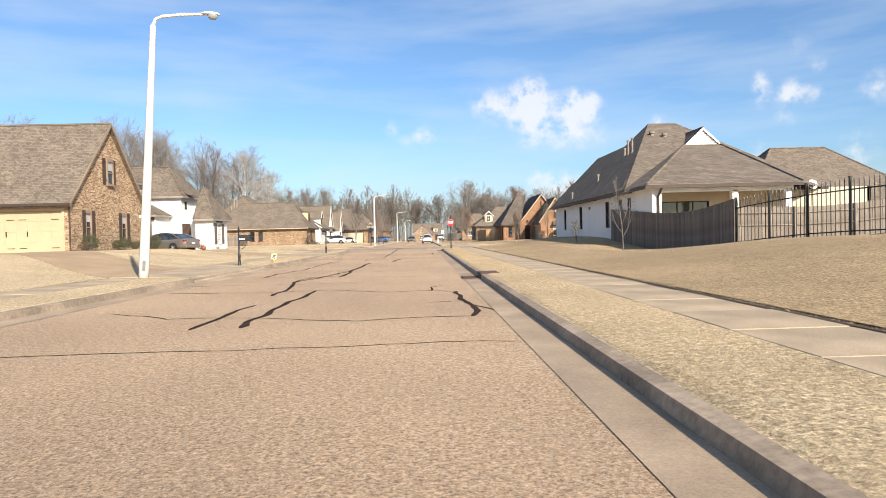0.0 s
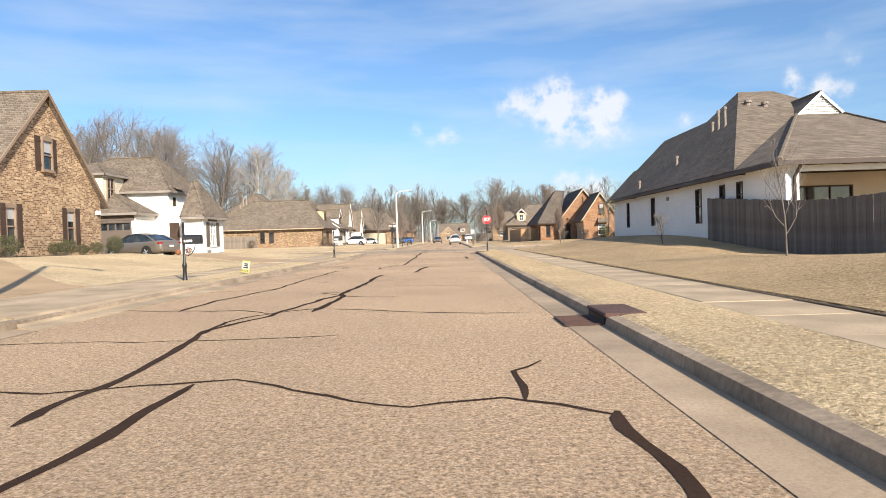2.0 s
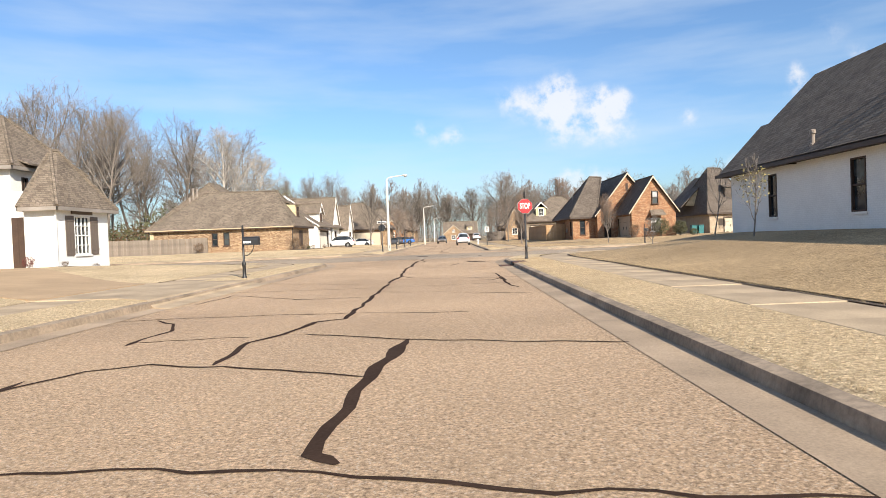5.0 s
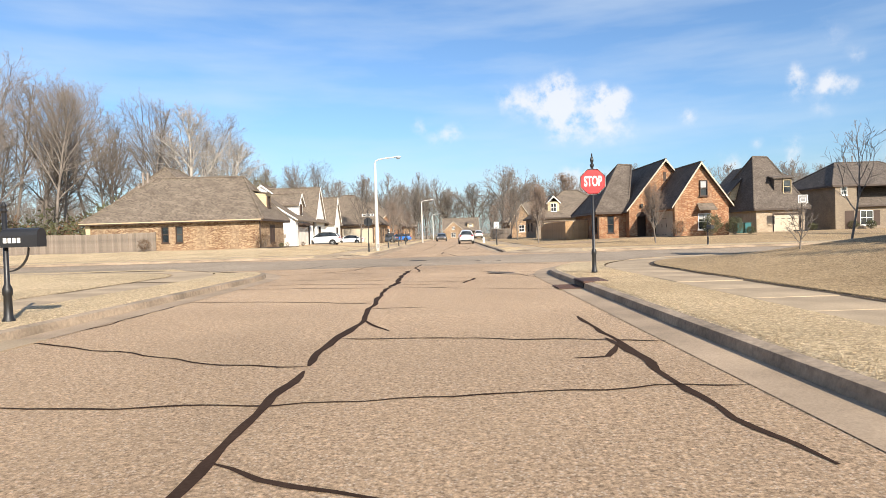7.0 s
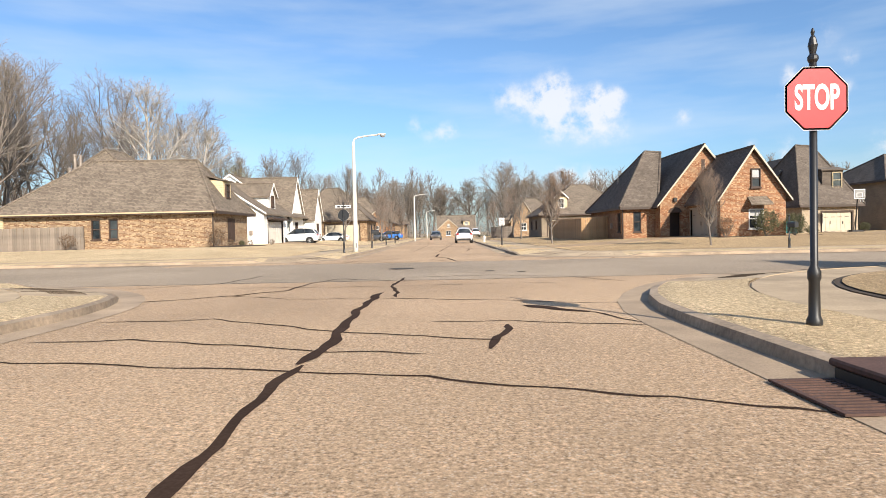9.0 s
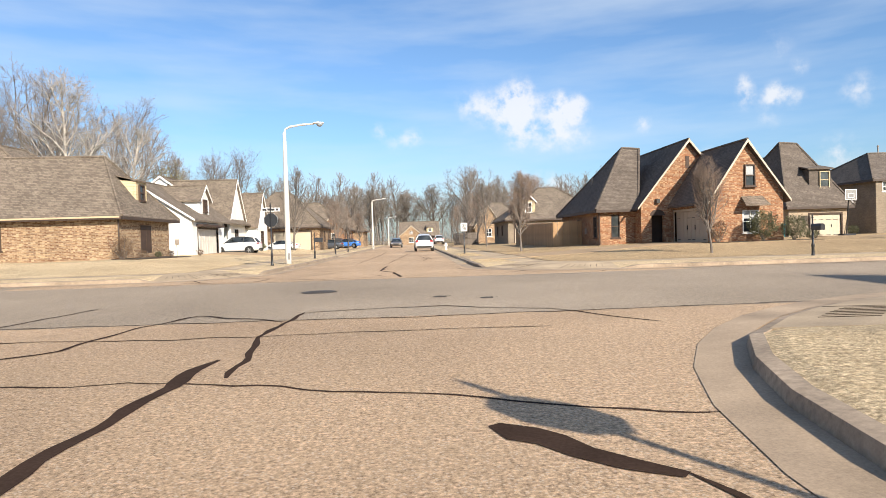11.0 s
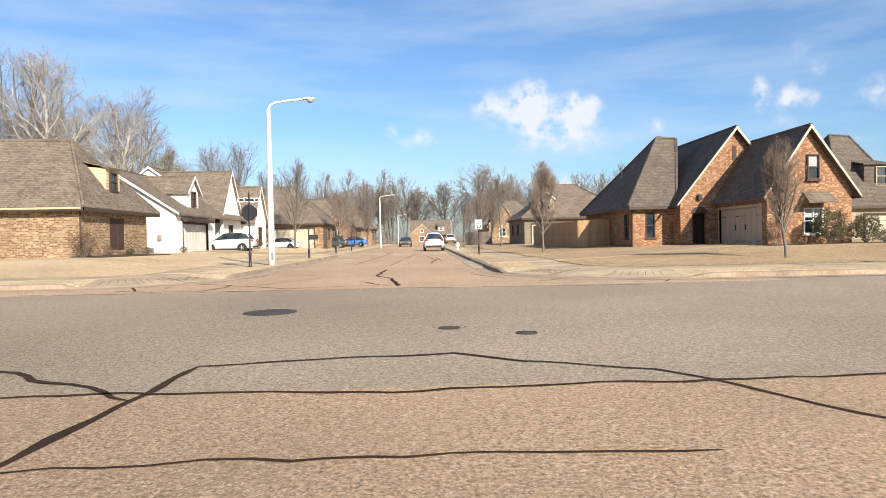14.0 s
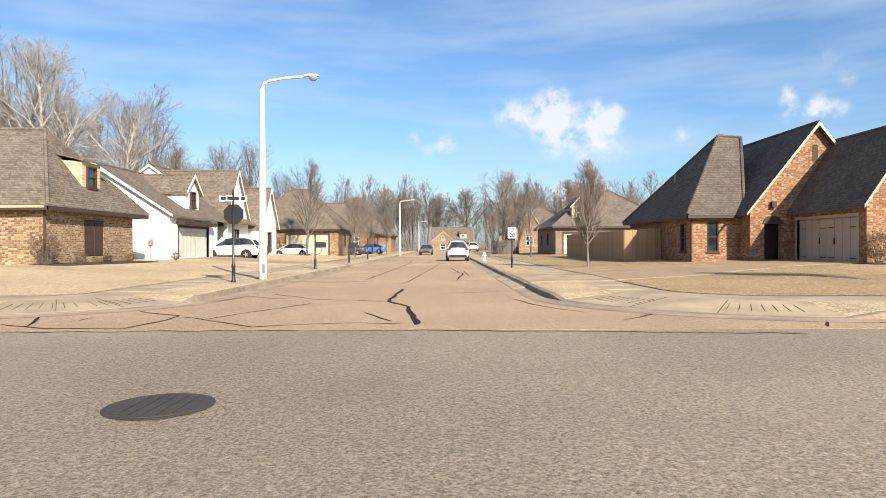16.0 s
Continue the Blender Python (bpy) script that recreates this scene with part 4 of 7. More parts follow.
CRACKS = [
    (0.07, [(-1.59, 38.43), (-1.13, 37.38)]),
    (0.05, [(-5.64, 37.17), (-4.61, 36.73), (-3.64, 36.13), (-2.55, 35.46), (-1.73, 35.33)]),
    (0.05, [(-1.67, 36.9), (-0.45, 36.78), (1.09, 36.45), (1.96, 36.19)]),
    (0.08, [(1.37, 38.3), (1.41, 36.37), (1.42, 35.06)]),
    (0.07, [(1.39, 36.24), (1.11, 35.46), (0.76, 35.43)]),
    (0.05, [(-5.54, 38.09), (-5.58, 41.89), (-3.95, 41.61), (-1.82, 40.79)]),
    (0.05, [(-1.73, 39.95), (-0.75, 39.95)]),
    (0.05, [(-5.96, 44.99), (-0.62, 43.81), (1.91, 42.49)]),
    (0.05, [(-5.43, 47.48), (-3.79, 47.57), (-1.9, 46.31), (0.08, 45.36)]),
    (0.17, [(-1.85, 44.39), (-1.77, 45.16), (-1.84, 46.84), (-1.8, 51.06)]),
    (0.05, [(-5.3, 45.89), (-4.14, 45.91), (-2.98, 45.53), (-1.69, 44.98), (-0.7, 44.77)]),
]
for i, (w, pts) in enumerate(CRACKS):
    crack(pts, w, 60 + i)
CRACKS = [
    (0.07, [(-6.16, 50.08), (-4.7, 51.13), (-3.84, 52.15), (-3.74, 53.99), (-3.25, 55.34), (-1.67, 54.04)]),
    (0.05, [(-4.7, 51.13), (-3.44, 50.27), (-1.72, 50.11), (0.29, 49.36), (2.25, 48.51)]),
    (0.1, [(-1.59, 55.27), (-1.72, 52.71), (-1.47, 50.98), (-1.42, 50.21)]),
    (0.06, [(-7.88, 53.26), (-6.16, 54.45), (-5.84, 57.12)]),
    (0.06, [(-1.65, 55.29), (0.7, 55.66), (2.38, 54.69), (3.52, 52.76)]),
    (0.05, [(-0.74, 46.89), (0.3, 46.84), (1.89, 46.29)]),
    (0.13, [(-0.07, 44.91), (0.02, 45.55), (0.25, 46.22), (0.28, 46.59)]),
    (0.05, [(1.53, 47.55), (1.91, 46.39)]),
    # this wide strip paints the stop sign's cast shadow on the road
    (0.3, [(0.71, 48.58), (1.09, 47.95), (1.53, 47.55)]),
    (0.06, [(-6.92, 64.85), (-6.36, 64.65), (-5.68, 64.38), (-4.67, 64.35), (-4.46, 65.29), (-4.54, 66.1), (-5.43, 66.73), (-5.73, 67.13)]),
    (0.06, [(-4.52, 66.05), (-3.88, 65.49), (-3.44, 66.67), (-3.04, 67.51), (-2.61, 68.61)]),
]
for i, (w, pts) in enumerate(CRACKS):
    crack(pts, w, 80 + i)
CRACKS = [
    (0.06, [(-3.88, 65.49), (-2.77, 64.48), (-1.43, 65.01), (-0.37, 64.98)]),
    (0.13, [(-0.17, 64.78), (-0.25, 66.06), (-0.48, 67.73), (-0.95, 68.99), (-0.92, 73.08)]),
    (0.09, [(-1.19, 66.6), (-0.89, 65.85), (-0.58, 65.19)]),
    (0.05, [(-4.17, 71.32), (-2.75, 69.61), (-0.95, 68.99)]),
    (0.06, [(-5.17, 77.46), (-2.21, 75.71), (-1.04, 75.64), (-0.77, 81.14), (0.17, 101.59)]),
    (0.05, [(-5.92, 65.34), (-5.96, 65.68), (-5.91, 65.86)]),
    (0.05, [(-4.86, 69.3), (-4.64, 70.56), (-3.31, 69.64)]),
    (0.07, [(-6.41, 64.68), (-6.7, 65.23), (-7.04, 66.03)]),
    (0.06, [(1.95, 69.42), (2.27, 68.08), (2.91, 66.47)]),
    (0.05, [(2.96, 68.62), (3.71, 67.4)]),
    (0.06, [(3.34, 65.28), (4.43, 66.42), (5.29, 65.89), (6.18, 65.41), (7.38, 64.76)]),
]
for i, (w, pts) in enumerate(CRACKS):
    crack(pts, w, 100 + i)
CRACKS = [
    (0.07, [(6.67, 65.4), (6.19, 64.35)]),
    (0.05, [(0.27, 71.32), (1.89, 72.11)]),
    (0.05, [(0.26, 77.13), (2.23, 77.01)]),
    (0.05, [(1.24, 87.35), (1.35, 80.98)]),
]
for i, (w, pts) in enumerate(CRACKS):
    crack(pts, w, 120 + i)
crack([(-13, 54.35), (-5, 54.4), (0, 54.2), (4, 54.3), (9, 54.5)], 0.06, 170)
crack([(-11, 64.2), (-5.0, 64.0), (-0.5, 64.1), (5.5, 63.6)], 0.05, 171)
for i, (y, b) in enumerate(((-3.0, 1.9), (7.2, -1.0), (17.6, 1.9), (28.6, 0.4), (34.2, 1.9), (53.0, 2.0))):
    crack([(-5.6, y + rnd.uniform(-0.4, 0.4)), (-2.8, y + rnd.uniform(-0.3, 0.3)), (b, y + rnd.uniform(-0.4, 0.4))], 0.042, 180 + i)
for i, y in enumerate((77.0, 80.2, 83.4, 88.0, 91.0, 95.0, 99.0, 104.0, 110.0, 117.0)):
    crack([(-4.8, y + rnd.uniform(-0.6, 0.6)), (-1.5, y + rnd.uniform(-0.5, 0.5)), (1.8, y + rnd.uniform(-0.6, 0.6))], 0.075, 95 + i)
crack([(-2.6, 78), (-2.2, 96), (-2.4, 110)], 0.07, 120)
crack([(0.8, 78.0), (1.1, 83.0), (0.7, 90)], 0.08, 121)


def round_cover(x, y, r, label, material=M_CAST):
    ob = thing("manhole_cover", (x, y, 0.0), label, "manhole cover", "manhole covers")
    part("rim", lathe(B(), (x, y, 0.001), [(r, 0), (r, 0.005), (r - 0.03, 0.007)], 24), material, ob)
    part("lid", lathe(B(), (x, y, 0.004), [(r - 0.045, 0), (r - 0.05, 0.008)], 24), material, ob)
    for k in range(-2, 3):
        h = math.sqrt(max((r - 0.08) ** 2 - (k * 0.1) ** 2, 0.0))
        part("rib", box(B(), x + k * 0.1 - 0.012, x + k * 0.1 + 0.012, y - h, y + h, 0.011, 0.018), material, ob)


round_cover(-1.97, 59.6, 0.42, "dark round iron manhole cover in the crossing")
round_cover(0.78, 57.4, 0.14, "small dark iron cover in the crossing")
round_cover(1.66, 56.85, 0.13, "small dark valve cover in the crossing")


def inlet(x, y):
    """Kerb inlet: grate in the gutter, dark mouth painted black and rusty hood."""
    ob = thing("storm_drain", (x, y, 0.0), "rusty iron storm drain with grate and hood at the kerb", "storm drain", "storm drains")
    bm = B()
    box(bm, x - 0.50, x - 0.02, y - 0.45, y - 0.41, 0.013, 0.03)
    box(bm, x - 0.50, x - 0.02, y + 0.41, y + 0.45, 0.013, 0.03)
    box(bm, x - 0.50, x - 0.46, y - 0.41, y + 0.41, 0.013, 0.03)
    box(bm, x - 0.06, x - 0.02, y - 0.41, y + 0.41, 0.013, 0.03)
    part("grate_frame", bm, M_RUST, ob)
    for k in range(12):
        yy = y - 0.38 + k * 0.069
        part("grate_bar", box(B(), x - 0.46, x - 0.06, yy - 0.014, yy + 0.014, 0.014, 0.028), M_RUST, ob)
    # black sheet and block paint the dark inside the pit and kerb opening
    part("sump_shade", box(B(), x - 0.46, x - 0.06, y - 0.41, y + 0.41, 0.0125, 0.0135), M_BLACK, ob)
    part("throat_shade", box(B(), x - 0.012, x + 0.10, y - 0.45, y + 0.45, 0.015, 0.105), M_BLACK, ob)
    part("hood", box(B(), x - 0.02, x + 0.52, y - 0.52, y + 0.52, 0.108, 0.166, 0.015), M_RUST, ob)


inlet(2.35, 8.1)
inlet(2.35, 42.9)

# ---- houses ----
def house(name, x, y, z, label, category="house", group="houses along the street"):
    return thing(name, (x, y, z), label, category, group)


def house_brick_gable():
    h = house("house", -24, 28, 0.6, "two-storey buff brick house with steep gable and side garage")
    x, y0, y1, z0, ze = -17.8, 24.0, 32.7, 0.55, 3.72
    w1, w2, up = (25.58, 26.22, 1.35, 3.02), (29.75, 30.42, 1.35, 3.02), (27.98, 28.72, 4.75, 6.15)
    wall(h, M_BRICK_A, "+x", x, y0, y1, z0, ze, [w1, w2], peak=((y0 + y1) / 2, 8.15))
    for w in (w1, w2):
        window(h, "+x", x, *w, M_RAKE, (0, 1), shutters=M_DARKWOOD, arch=True, blind=0.3)
    window(h, "+x", x, *up, M_RAKE, (0, 1), shutters=M_DARKWOOD, arch=True, proud=0.10, blind=0.4)
    wall(h, M_BRICK_A, "-y", y0, -36.0, x - 0.22, z0, ze, [(-23.0, -18.2, 0.5, 3.05)])
    garage_door(h, "-y", y0, -23.0, -18.2, 0.84, 3.05, M_TANPAINT, M_TANPAINT)
    part("lintel", fbox(B(), "-y", y0, -23.3, -18.0, 3.2, 3.42, -0.02, 0.03), M_BRICK_T, h, "soldier course of pale brick")
    wall(h, M_BRICK_A, "+y", y1, -36.0, x - 0.22, z0, ze)
    wall(h, M_BRICK_A, "-x", -36.0, y0 + 0.22, y1 - 0.22, z0, ze, peak=((y0 + y1) / 2, 8.15))
    gable_roof(h, M_SHINGLE, "x", -36.3, x + 0.22, y0, y1, ze + 0.05, 8.35, 0.38, M_RAKE)
    gutter(h, (-36, y0 - 0.42, 3.42), (x + 0.2, y0 - 0.42, 3.42))
    downpipe(h, x + 0.06, y0 - 0.12, 0.8, 3.5)
    part("dormer", box(B(), -27.4, -22.7, 25.2, 29.5, 3.9, 5.25), M_BRICK_A, h, "brick dormer with dark eaves")
    hip_roof(h, M_SHINGLE, -27.4, -22.7, 25.2, 30.5, 5.45, (-26.4, 28.4, 8.1), (-25.8, 28.4, 8.1), 0.35)
    part("floodlight", fbox(B(), "+x", x, 32.2, 32.45, 2.9, 3.1, 0.0, 0.16), M_WHITE, h, "small white wall lamp")


def house_white_dormer():
    h = house("house", -22, 49, 0.4, "white painted brick house with hipped brown roof and dormer")
    z0 = 0.30
    # garage block
    wall(h, M_BRICK_W, "-y", 45.5, -28.6, -22.3, z0, 3.6, [(-27.2, -22.75, 0.2, 2.95)])
    garage_door(h, "-y", 45.5, -27.2, -22.75, 0.56, 2.95, M_GREYDOOR, M_GREYDOOR, panes=1, hardware=False)
    part("header", fbox(B(), "-y", 45.5, -28.0, -22.4, 3.12, 3.5, 0.0, 0.05), M_GREYDOOR, h, "grey-brown board over the garage")
    wall(h, M_BRICK_W, "+x", -22.3, 45.72, 48.5, z0, 3.6)
    hip_roof(h, M_SHINGLE, -33.0, -22.4, 45.5, 53.2, 3.7, (-30.0, 49.6, 7.1), (-28.0, 49.6, 7.1), 0.4, trim=M_SOFTGREY)
    # dormer over the garage
    part("dormer", box(B(), -28.2, -24.8, 45.9, 49.5, 4.0, 6.55), M_PALESIDE, h, "pale beige lap-sided dormer")
    window(h, "+x", -24.8, 46.25, 47.25, 4.75, 6.35, M_RAKE, (1, 1), proud=0.10)
    part("dormer_trim", ring_frame(B(), "+x", -24.8, 46.08, 47.42, 4.58, 6.5, 0.15, 0.0, 0.05), M_PALESIDE, h)
    hip_roof(h, M_SHINGLE, -28.2, -24.8, 45.9, 50.5, 6.68, (-27.2, 48.6, 7.7), (-26.6, 48.6, 7.7), 0.3, trim=M_SOFTGREY)
    # tall block
    wall(h, M_BRICK_W, "-y", 48.5, -25.5, -21.2, z0, 5.45)
    wall(h, M_BRICK_W, "+x", -21.2, 48.72, 54.0, z0, 5.45, [(49.3, 49.8, 3.9, 5.0)])
    window(h, "+x", -21.2, 49.3, 49.8, 3.9, 5.0, M_DARKWOOD, (1, 1), sill=M_WHITE)
    part("porch_hood", slab(B(), [(-20.5, 48.9, 5.62), (-20.5, 50.2, 5.62), (-21.3, 50.2, 5.95), (-21.3, 48.9, 5.95)], 0.08), M_SHINGLE, h, "small roof over the upper window")
    hip_roof(h, M_SHINGLE, -29.5, -21.2, 48.5, 54.0, 5.48, (-27.0, 51.0, 8.4), (-23.2, 51.0, 8.4), 0.4, trim=M_SOFTGREY)
    # entry and front wing
    plain_door(h, "-y", 48.2, -21.1, -20.35, 0.45, 2.95, M_DARKWOOD)
    part("entry_wall", box(B(), -21.19, -19.32, 48.33, 48.48, z0, 4.2), M_BRICK_W, h)
    win = (48.0, 49.3, 1.05, 2.9)
    wall(h, M_BRICK_W, "-y", 46.55, -19.3, -17.9, z0, 3.2)
    wall(h, M_BRICK_W, "+x", -17.9, 46.77, 50.95, z0, 3.2, [win])
    wall(h, M_BRICK_W, "-x", -19.3, 46.77, 50.7, z0, 3.2)
    wall(h, M_BRICK_W, "+y", 50.95, -19.3, -18.12, z0, 3.2)
    window(h, "+x", -17.9, *win, M_WHITE, (3, 3), shutters=M_GREYDOOR)
    part("header", fbox(B(), "+x", -17.9, 47.8, 49.5, 2.98, 3.14, 0.0, 0.06), M_GREYDOOR, h, "dark board over the front window")
    hip_roof(h, M_SHINGLE, -18.95, -17.9, 46.55, 50.95, 3.3, (-19.25, 48.6, 6.15), (-19.1, 48.9, 6.15), 0.38, trim=M_SOFTGREY)
    downpipe(h, -17.82, 46.5, 0.5, 3.1, M_WHITE)


def house_brick_corner():
    h = house("house", -23, 84, 0.35, "long tan brick corner house with brown hipped roof")
    x0, x1, y0, y1, z0, ze = -29.5, -15.65, 79.8, 87.0, 0.25, 2.85
    wa, wb = (-23.55, -22.95, 1.2, 2.5), (-22.4, -21.8, 1.2, 2.5)
    wall(h, M_BRICK_C, "-y", y0, x0, x1, z0, ze, [wa, wb])
    for w in (wa, wb):
        window(h, "-y", y0, *w, M_DARKWOOD, (0, 1))
    wall(h, M_BRICK_C, "+x", x1, y0 + 0.22, y1, z0, ze, [(82.65, 84.25, 0.85, 2.5)])
    door = part("shutter_panel", fbox(B(), "+x", x1, 82.65, 84.25, 0.85, 2.5, -0.10, -0.03), M_DARKWOOD, h, "dark brown closed shutters")
    for k in range(2):
        part("leaf", fbox(B(), "+x", x1, 82.70 + 0.78 * k, 83.42 + 0.78 * k, 0.9, 2.45, -0.03, 0.0), M_DARKWOOD, door)
    wall(h, M_BRICK_C, "+y", y1, x0, x1 - 0.22, z0, ze)
    wall(h, M_BRICK_C, "-x", x0, y0 + 0.22, y1 - 0.22, z0, ze)
    hip_roof(h, M_SHINGLE, x0, x1, y0, y1 + 0.4, ze + 0.08, (-25.6, 83.8, 6.75), (-18.1, 83.8, 6.7), 0.42)
    hip_roof(h, M_SHINGLE, -32.0, -20.5, 84.5, 95.0, ze + 0.2, (-26.6, 87.6, 8.15), (-26.4, 90.0, 8.15), 0.3)
    part("eave_board", box(B(), x0 - 0.45, x1 + 0.3, y0 - 0.47, y0 - 0.44, ze - 0.03, ze + 0.06), M_TANPAINT, h, "cream board under the eaves")
    part("gable_post", box(B(), x0 - 0.1, x0 + 0.25, y0 - 0.1, y0 + 0.3, z0, ze), M_CREAM, h, "cream corner post")
    # dormer towards the street
    bm = B()
    prism(bm, "-y", 83.2, [(-17.75, 5.25), (-16.15, 3.85), (-16.05, 3.85), (-16.05, 5.15)], -1.5, 0.0)
    part("dormer", bm, M_CREAM, h, "cream lap-sided dormer")
    window(h, "+x", -16.05, 83.5, 84.25, 4.0, 4.95, M_DARKWOOD, (0, 1), proud=0.09)
    part("dormer_roof", slab(B(), [(-15.9, 83.05, 5.22), (-15.9, 84.85, 5.22), (-18.2, 84.85, 5.75), (-18.2, 83.05, 5.75)], 0.07), M_SHINGLE, h)
    for vx, hh in ((-27.3, 0.8), (-26.9, 1.5), (-26.5, 1.2)):
        vent_pipe(h, vx, 84.0, 5.45 + 0.6 * (vx + 27.3), hh, 0.09)
    for vx in (-28.0, -26.2):
        vent_pipe(h, vx, 80.9, 3.7, 0.2)
    downpipe(h, x1 + 0.06, y0 - 0.06, 0.4, 2.8)


def house_white_farm():
    h = house("house", -20, 98, 0.4, "white house with brown roof, dormer and two front gables")
    z0, x = 0.25, -15.6
    wall(h, M_WHITE, "-y", 91.3, -24.2, x, z0, 3.2, peak=(-19.9, 6.0))
    wall(h, M_WHITE, "+x", x, 91.52, 98.5, z0, 3.2, [(92.5, 97.3, 0.2, 2.45)])
    garage_door(h, "+x", x, 92.5, 97.3, 0.5, 2.45, M_PALEDOOR, M_DARKWOOD, hardware=False)
    part("header", fbox(B(), "+x", x, 92.2, 97.6, 2.62, 2.8, 0.0, 0.5), M_DARKWOOD, h, "dark timber canopy over the garage")
    gable_roof(h, M_SHINGLE, "y", 91.05, 112.0, -24.2, x, 3.3, 6.15, 0.3, M_WHITE)
    part("dormer", box(B(), -19.0, -16.2, 95.0, 97.2, 3.6, 4.85), M_WHITE, h, "white dormer with small gable")
    window(h, "+x", -16.2, 95.7, 96.5, 3.85, 4.85, M_DARKWOOD, (1, 1), proud=0.10)
    prism_bm = prism(B(), "+x", -16.22, [(95.0, 4.85), (97.2, 4.85), (96.1, 5.85)], -1.8, 0.0)
    part("dormer_gable", prism_bm, M_WHITE, h)
    gable_roof(h, M_SHINGLE, "x", -21.0, -16.0, 94.9, 97.3, 4.9, 5.98, 0.15, M_WHITE)
    wall(h, M_WHITE, "+x", -17.4, 98.5, 107.0, z0, 3.2, [(99.6, 100.6, 0.4, 2.5)])
    plain_door(h, "+x", -17.4, 99.6, 100.6, 0.45, 2.5, M_DARKWOOD)
    wall(h, M_WHITE, "+x", -15.9, 101.4, 107.0, z0, 3.2, [(103.4, 104.6, 1.0, 2.6)], peak=(104.2, 7.0))
    wall(h, M_WHITE, "-y", 101.4, -17.4, -16.12, z0, 3.2)
    window(h, "+x", -15.9, 103.4, 104.6, 1.0, 2.6, M_DARKWOOD, (1, 1))
    gable_roof(h, M_SHINGLE, "x", -22.0, -15.7, 101.4, 107.0, 3.3, 7.2, 0.3, M_WHITE)
    wall(h, M_WHITE, "+x", -14.8, 107.3, 111.6, z0, 3.2, [(108.8, 110.0, 1.0, 2.5)], peak=(109.45, 6.1))
    wall(h, M_WHITE, "-y", 107.3, -17.4, -15.02, z0, 3.2)
    window(h, "+x", -14.8, 108.8, 110.0, 1.0, 2.5, M_DARKWOOD, (1, 1))
    gable_roof(h, M_SHINGLE, "x", -20.0, -14.6, 107.3, 111.6, 3.3, 6.3, 0.3, M_WHITE)
    part("wall_box", fbox(B(), "-y", 91.3, -16.8, -16.55, 1.35, 1.7, 0.0, 0.12), M_VENT, h, "grey meter box on the white wall")
    part("meter_pipe", tube(B(), (-16.7, 91.24, 0.3), (-16.7, 91.24, 1.35), 0.025, 0.025, 6), M_VENT, h)
    for y in (98.9, 101.1):
        part("porch_column", box(B(), -15.85, -15.6, y - 0.13, y + 0.13, z0, 3.15), M_WHITE, h)
    part("upper_gable", prism(B(), "-y", 104.0, [(-24.3, 6.4), (-20.9, 6.4), (-22.6, 7.6)], -6.0, 0.0), M_WHITE, h, "white gable of the rear block")
    gable_roof(h, M_SHINGLE, "y", 103.8, 112.0, -24.3, -20.9, 6.4, 7.7, 0.25, M_WHITE)


def house_white_hip():
    h = house("house", 18, 36, 0.6, "white painted brick house with tall dark hipped roof")
    x0, x1, y0, y1, z0, ze = 12.9, 27.0, 23.2, 47.45, 0.0, 3.55
    wins = [(43.4, 44.05, 1.5, 3.2), (38.0, 38.75, 1.5, 3.22), (30.95, 31.75, 1.5, 3.22), (28.3, 28.9, 2.1, 3.2), (26.6, 27.2, 2.1, 3.2)]
    wall(h, M_BRICK_W, "-x", x0, y0 + 0.22, y1, z0, ze, wins)
    for w in wins:
        window(h, "-x", x0, *w, M_DARKWOOD, (0, 1), sill=M_WHITE)
    wall(h, M_BRICK_W, "-y", y0, x0, 13.4, z0, ze)
    wall(h, M_BEIGE, "-y", 26.4, 13.12, x1, z0, ze, [(14.6, 17.4, 0.7, 2.9)])
    window(h, "-y", 26.4, 14.6, 17.4, 0.7, 2.9, M_DARKWOOD, (2, 0))
    for x in (17.2, 20.1):
        part("porch_column", box(B(), x, x + 0.32, y0, y0 + 0.32, z0, ze - 0.25), M_WHITE, h)
    part("porch_beam", box(B(), 13.42, 20.5, y0, y0 + 0.3, ze - 0.3, ze - 0.09), M_WHITE, h)
    part("porch_floor", box(B(), 13.42, 20.5, y0, 26.1, z0, 0.75), M_WALK, h)
    wall(h, M_BRICK_W, "+y", y1, x0 + 0.22, x1, z0, ze)
    wall(h, M_BRICK_W, "+x", x1, 26.4, y1, z0, ze)
    # three roofs that share one steep west slope, each lower towards the north
    hip_roof(h, M_SHINGLE, x0, 24.0, 26.85, 41.5, ze + 0.08, (18.38, 38.75, 9.55), (20.5, 38.75, 9.55), 0.45, cap=False)
    hip_roof(h, M_SHINGLE, x0, 20.65, 34.4, 46.9, ze + 0.07, (16.78, 38.6, 7.94), (16.78, 47.4, 7.94), 0.45, cap=False)
    hip_roof(h, M_SHINGLE, x0, 16.4, 42.4, y1 - 0.2, ze + 0.06, (14.66, 44.5, 5.81), (14.66, 48.15, 5.81), 0.45, cap=False)
    # porch roof with a small louvred gable on top
    e, zt, c1, c2, t1, t2 = ze + 0.10, 7.12, (12.45, 22.75), (20.8, 22.75), (18.95, 33.4), (21.45, 33.4)
    roof = part("porch_roof", slab(B(), [(*c1, e), (*c2, e), (*t2, zt), (*t1, zt)], 0.12), M_SHINGLE, h, "brown shingled porch roof")
    for pts in ([(12.45, 44.0, e), (*c1, e), (*t1, zt), (18.95, 44.0, zt)], [(*c2, e), (27.45, 30.0, e), (*t2, zt)], [(27.45, 30.0, e), (27.45, 47.6, e), (21.45, 47.6, zt), (*t2, zt)]):
        part("roof_slope", slab(B(), pts, 0.12), M_SHINGLE, roof)
    bm = B()
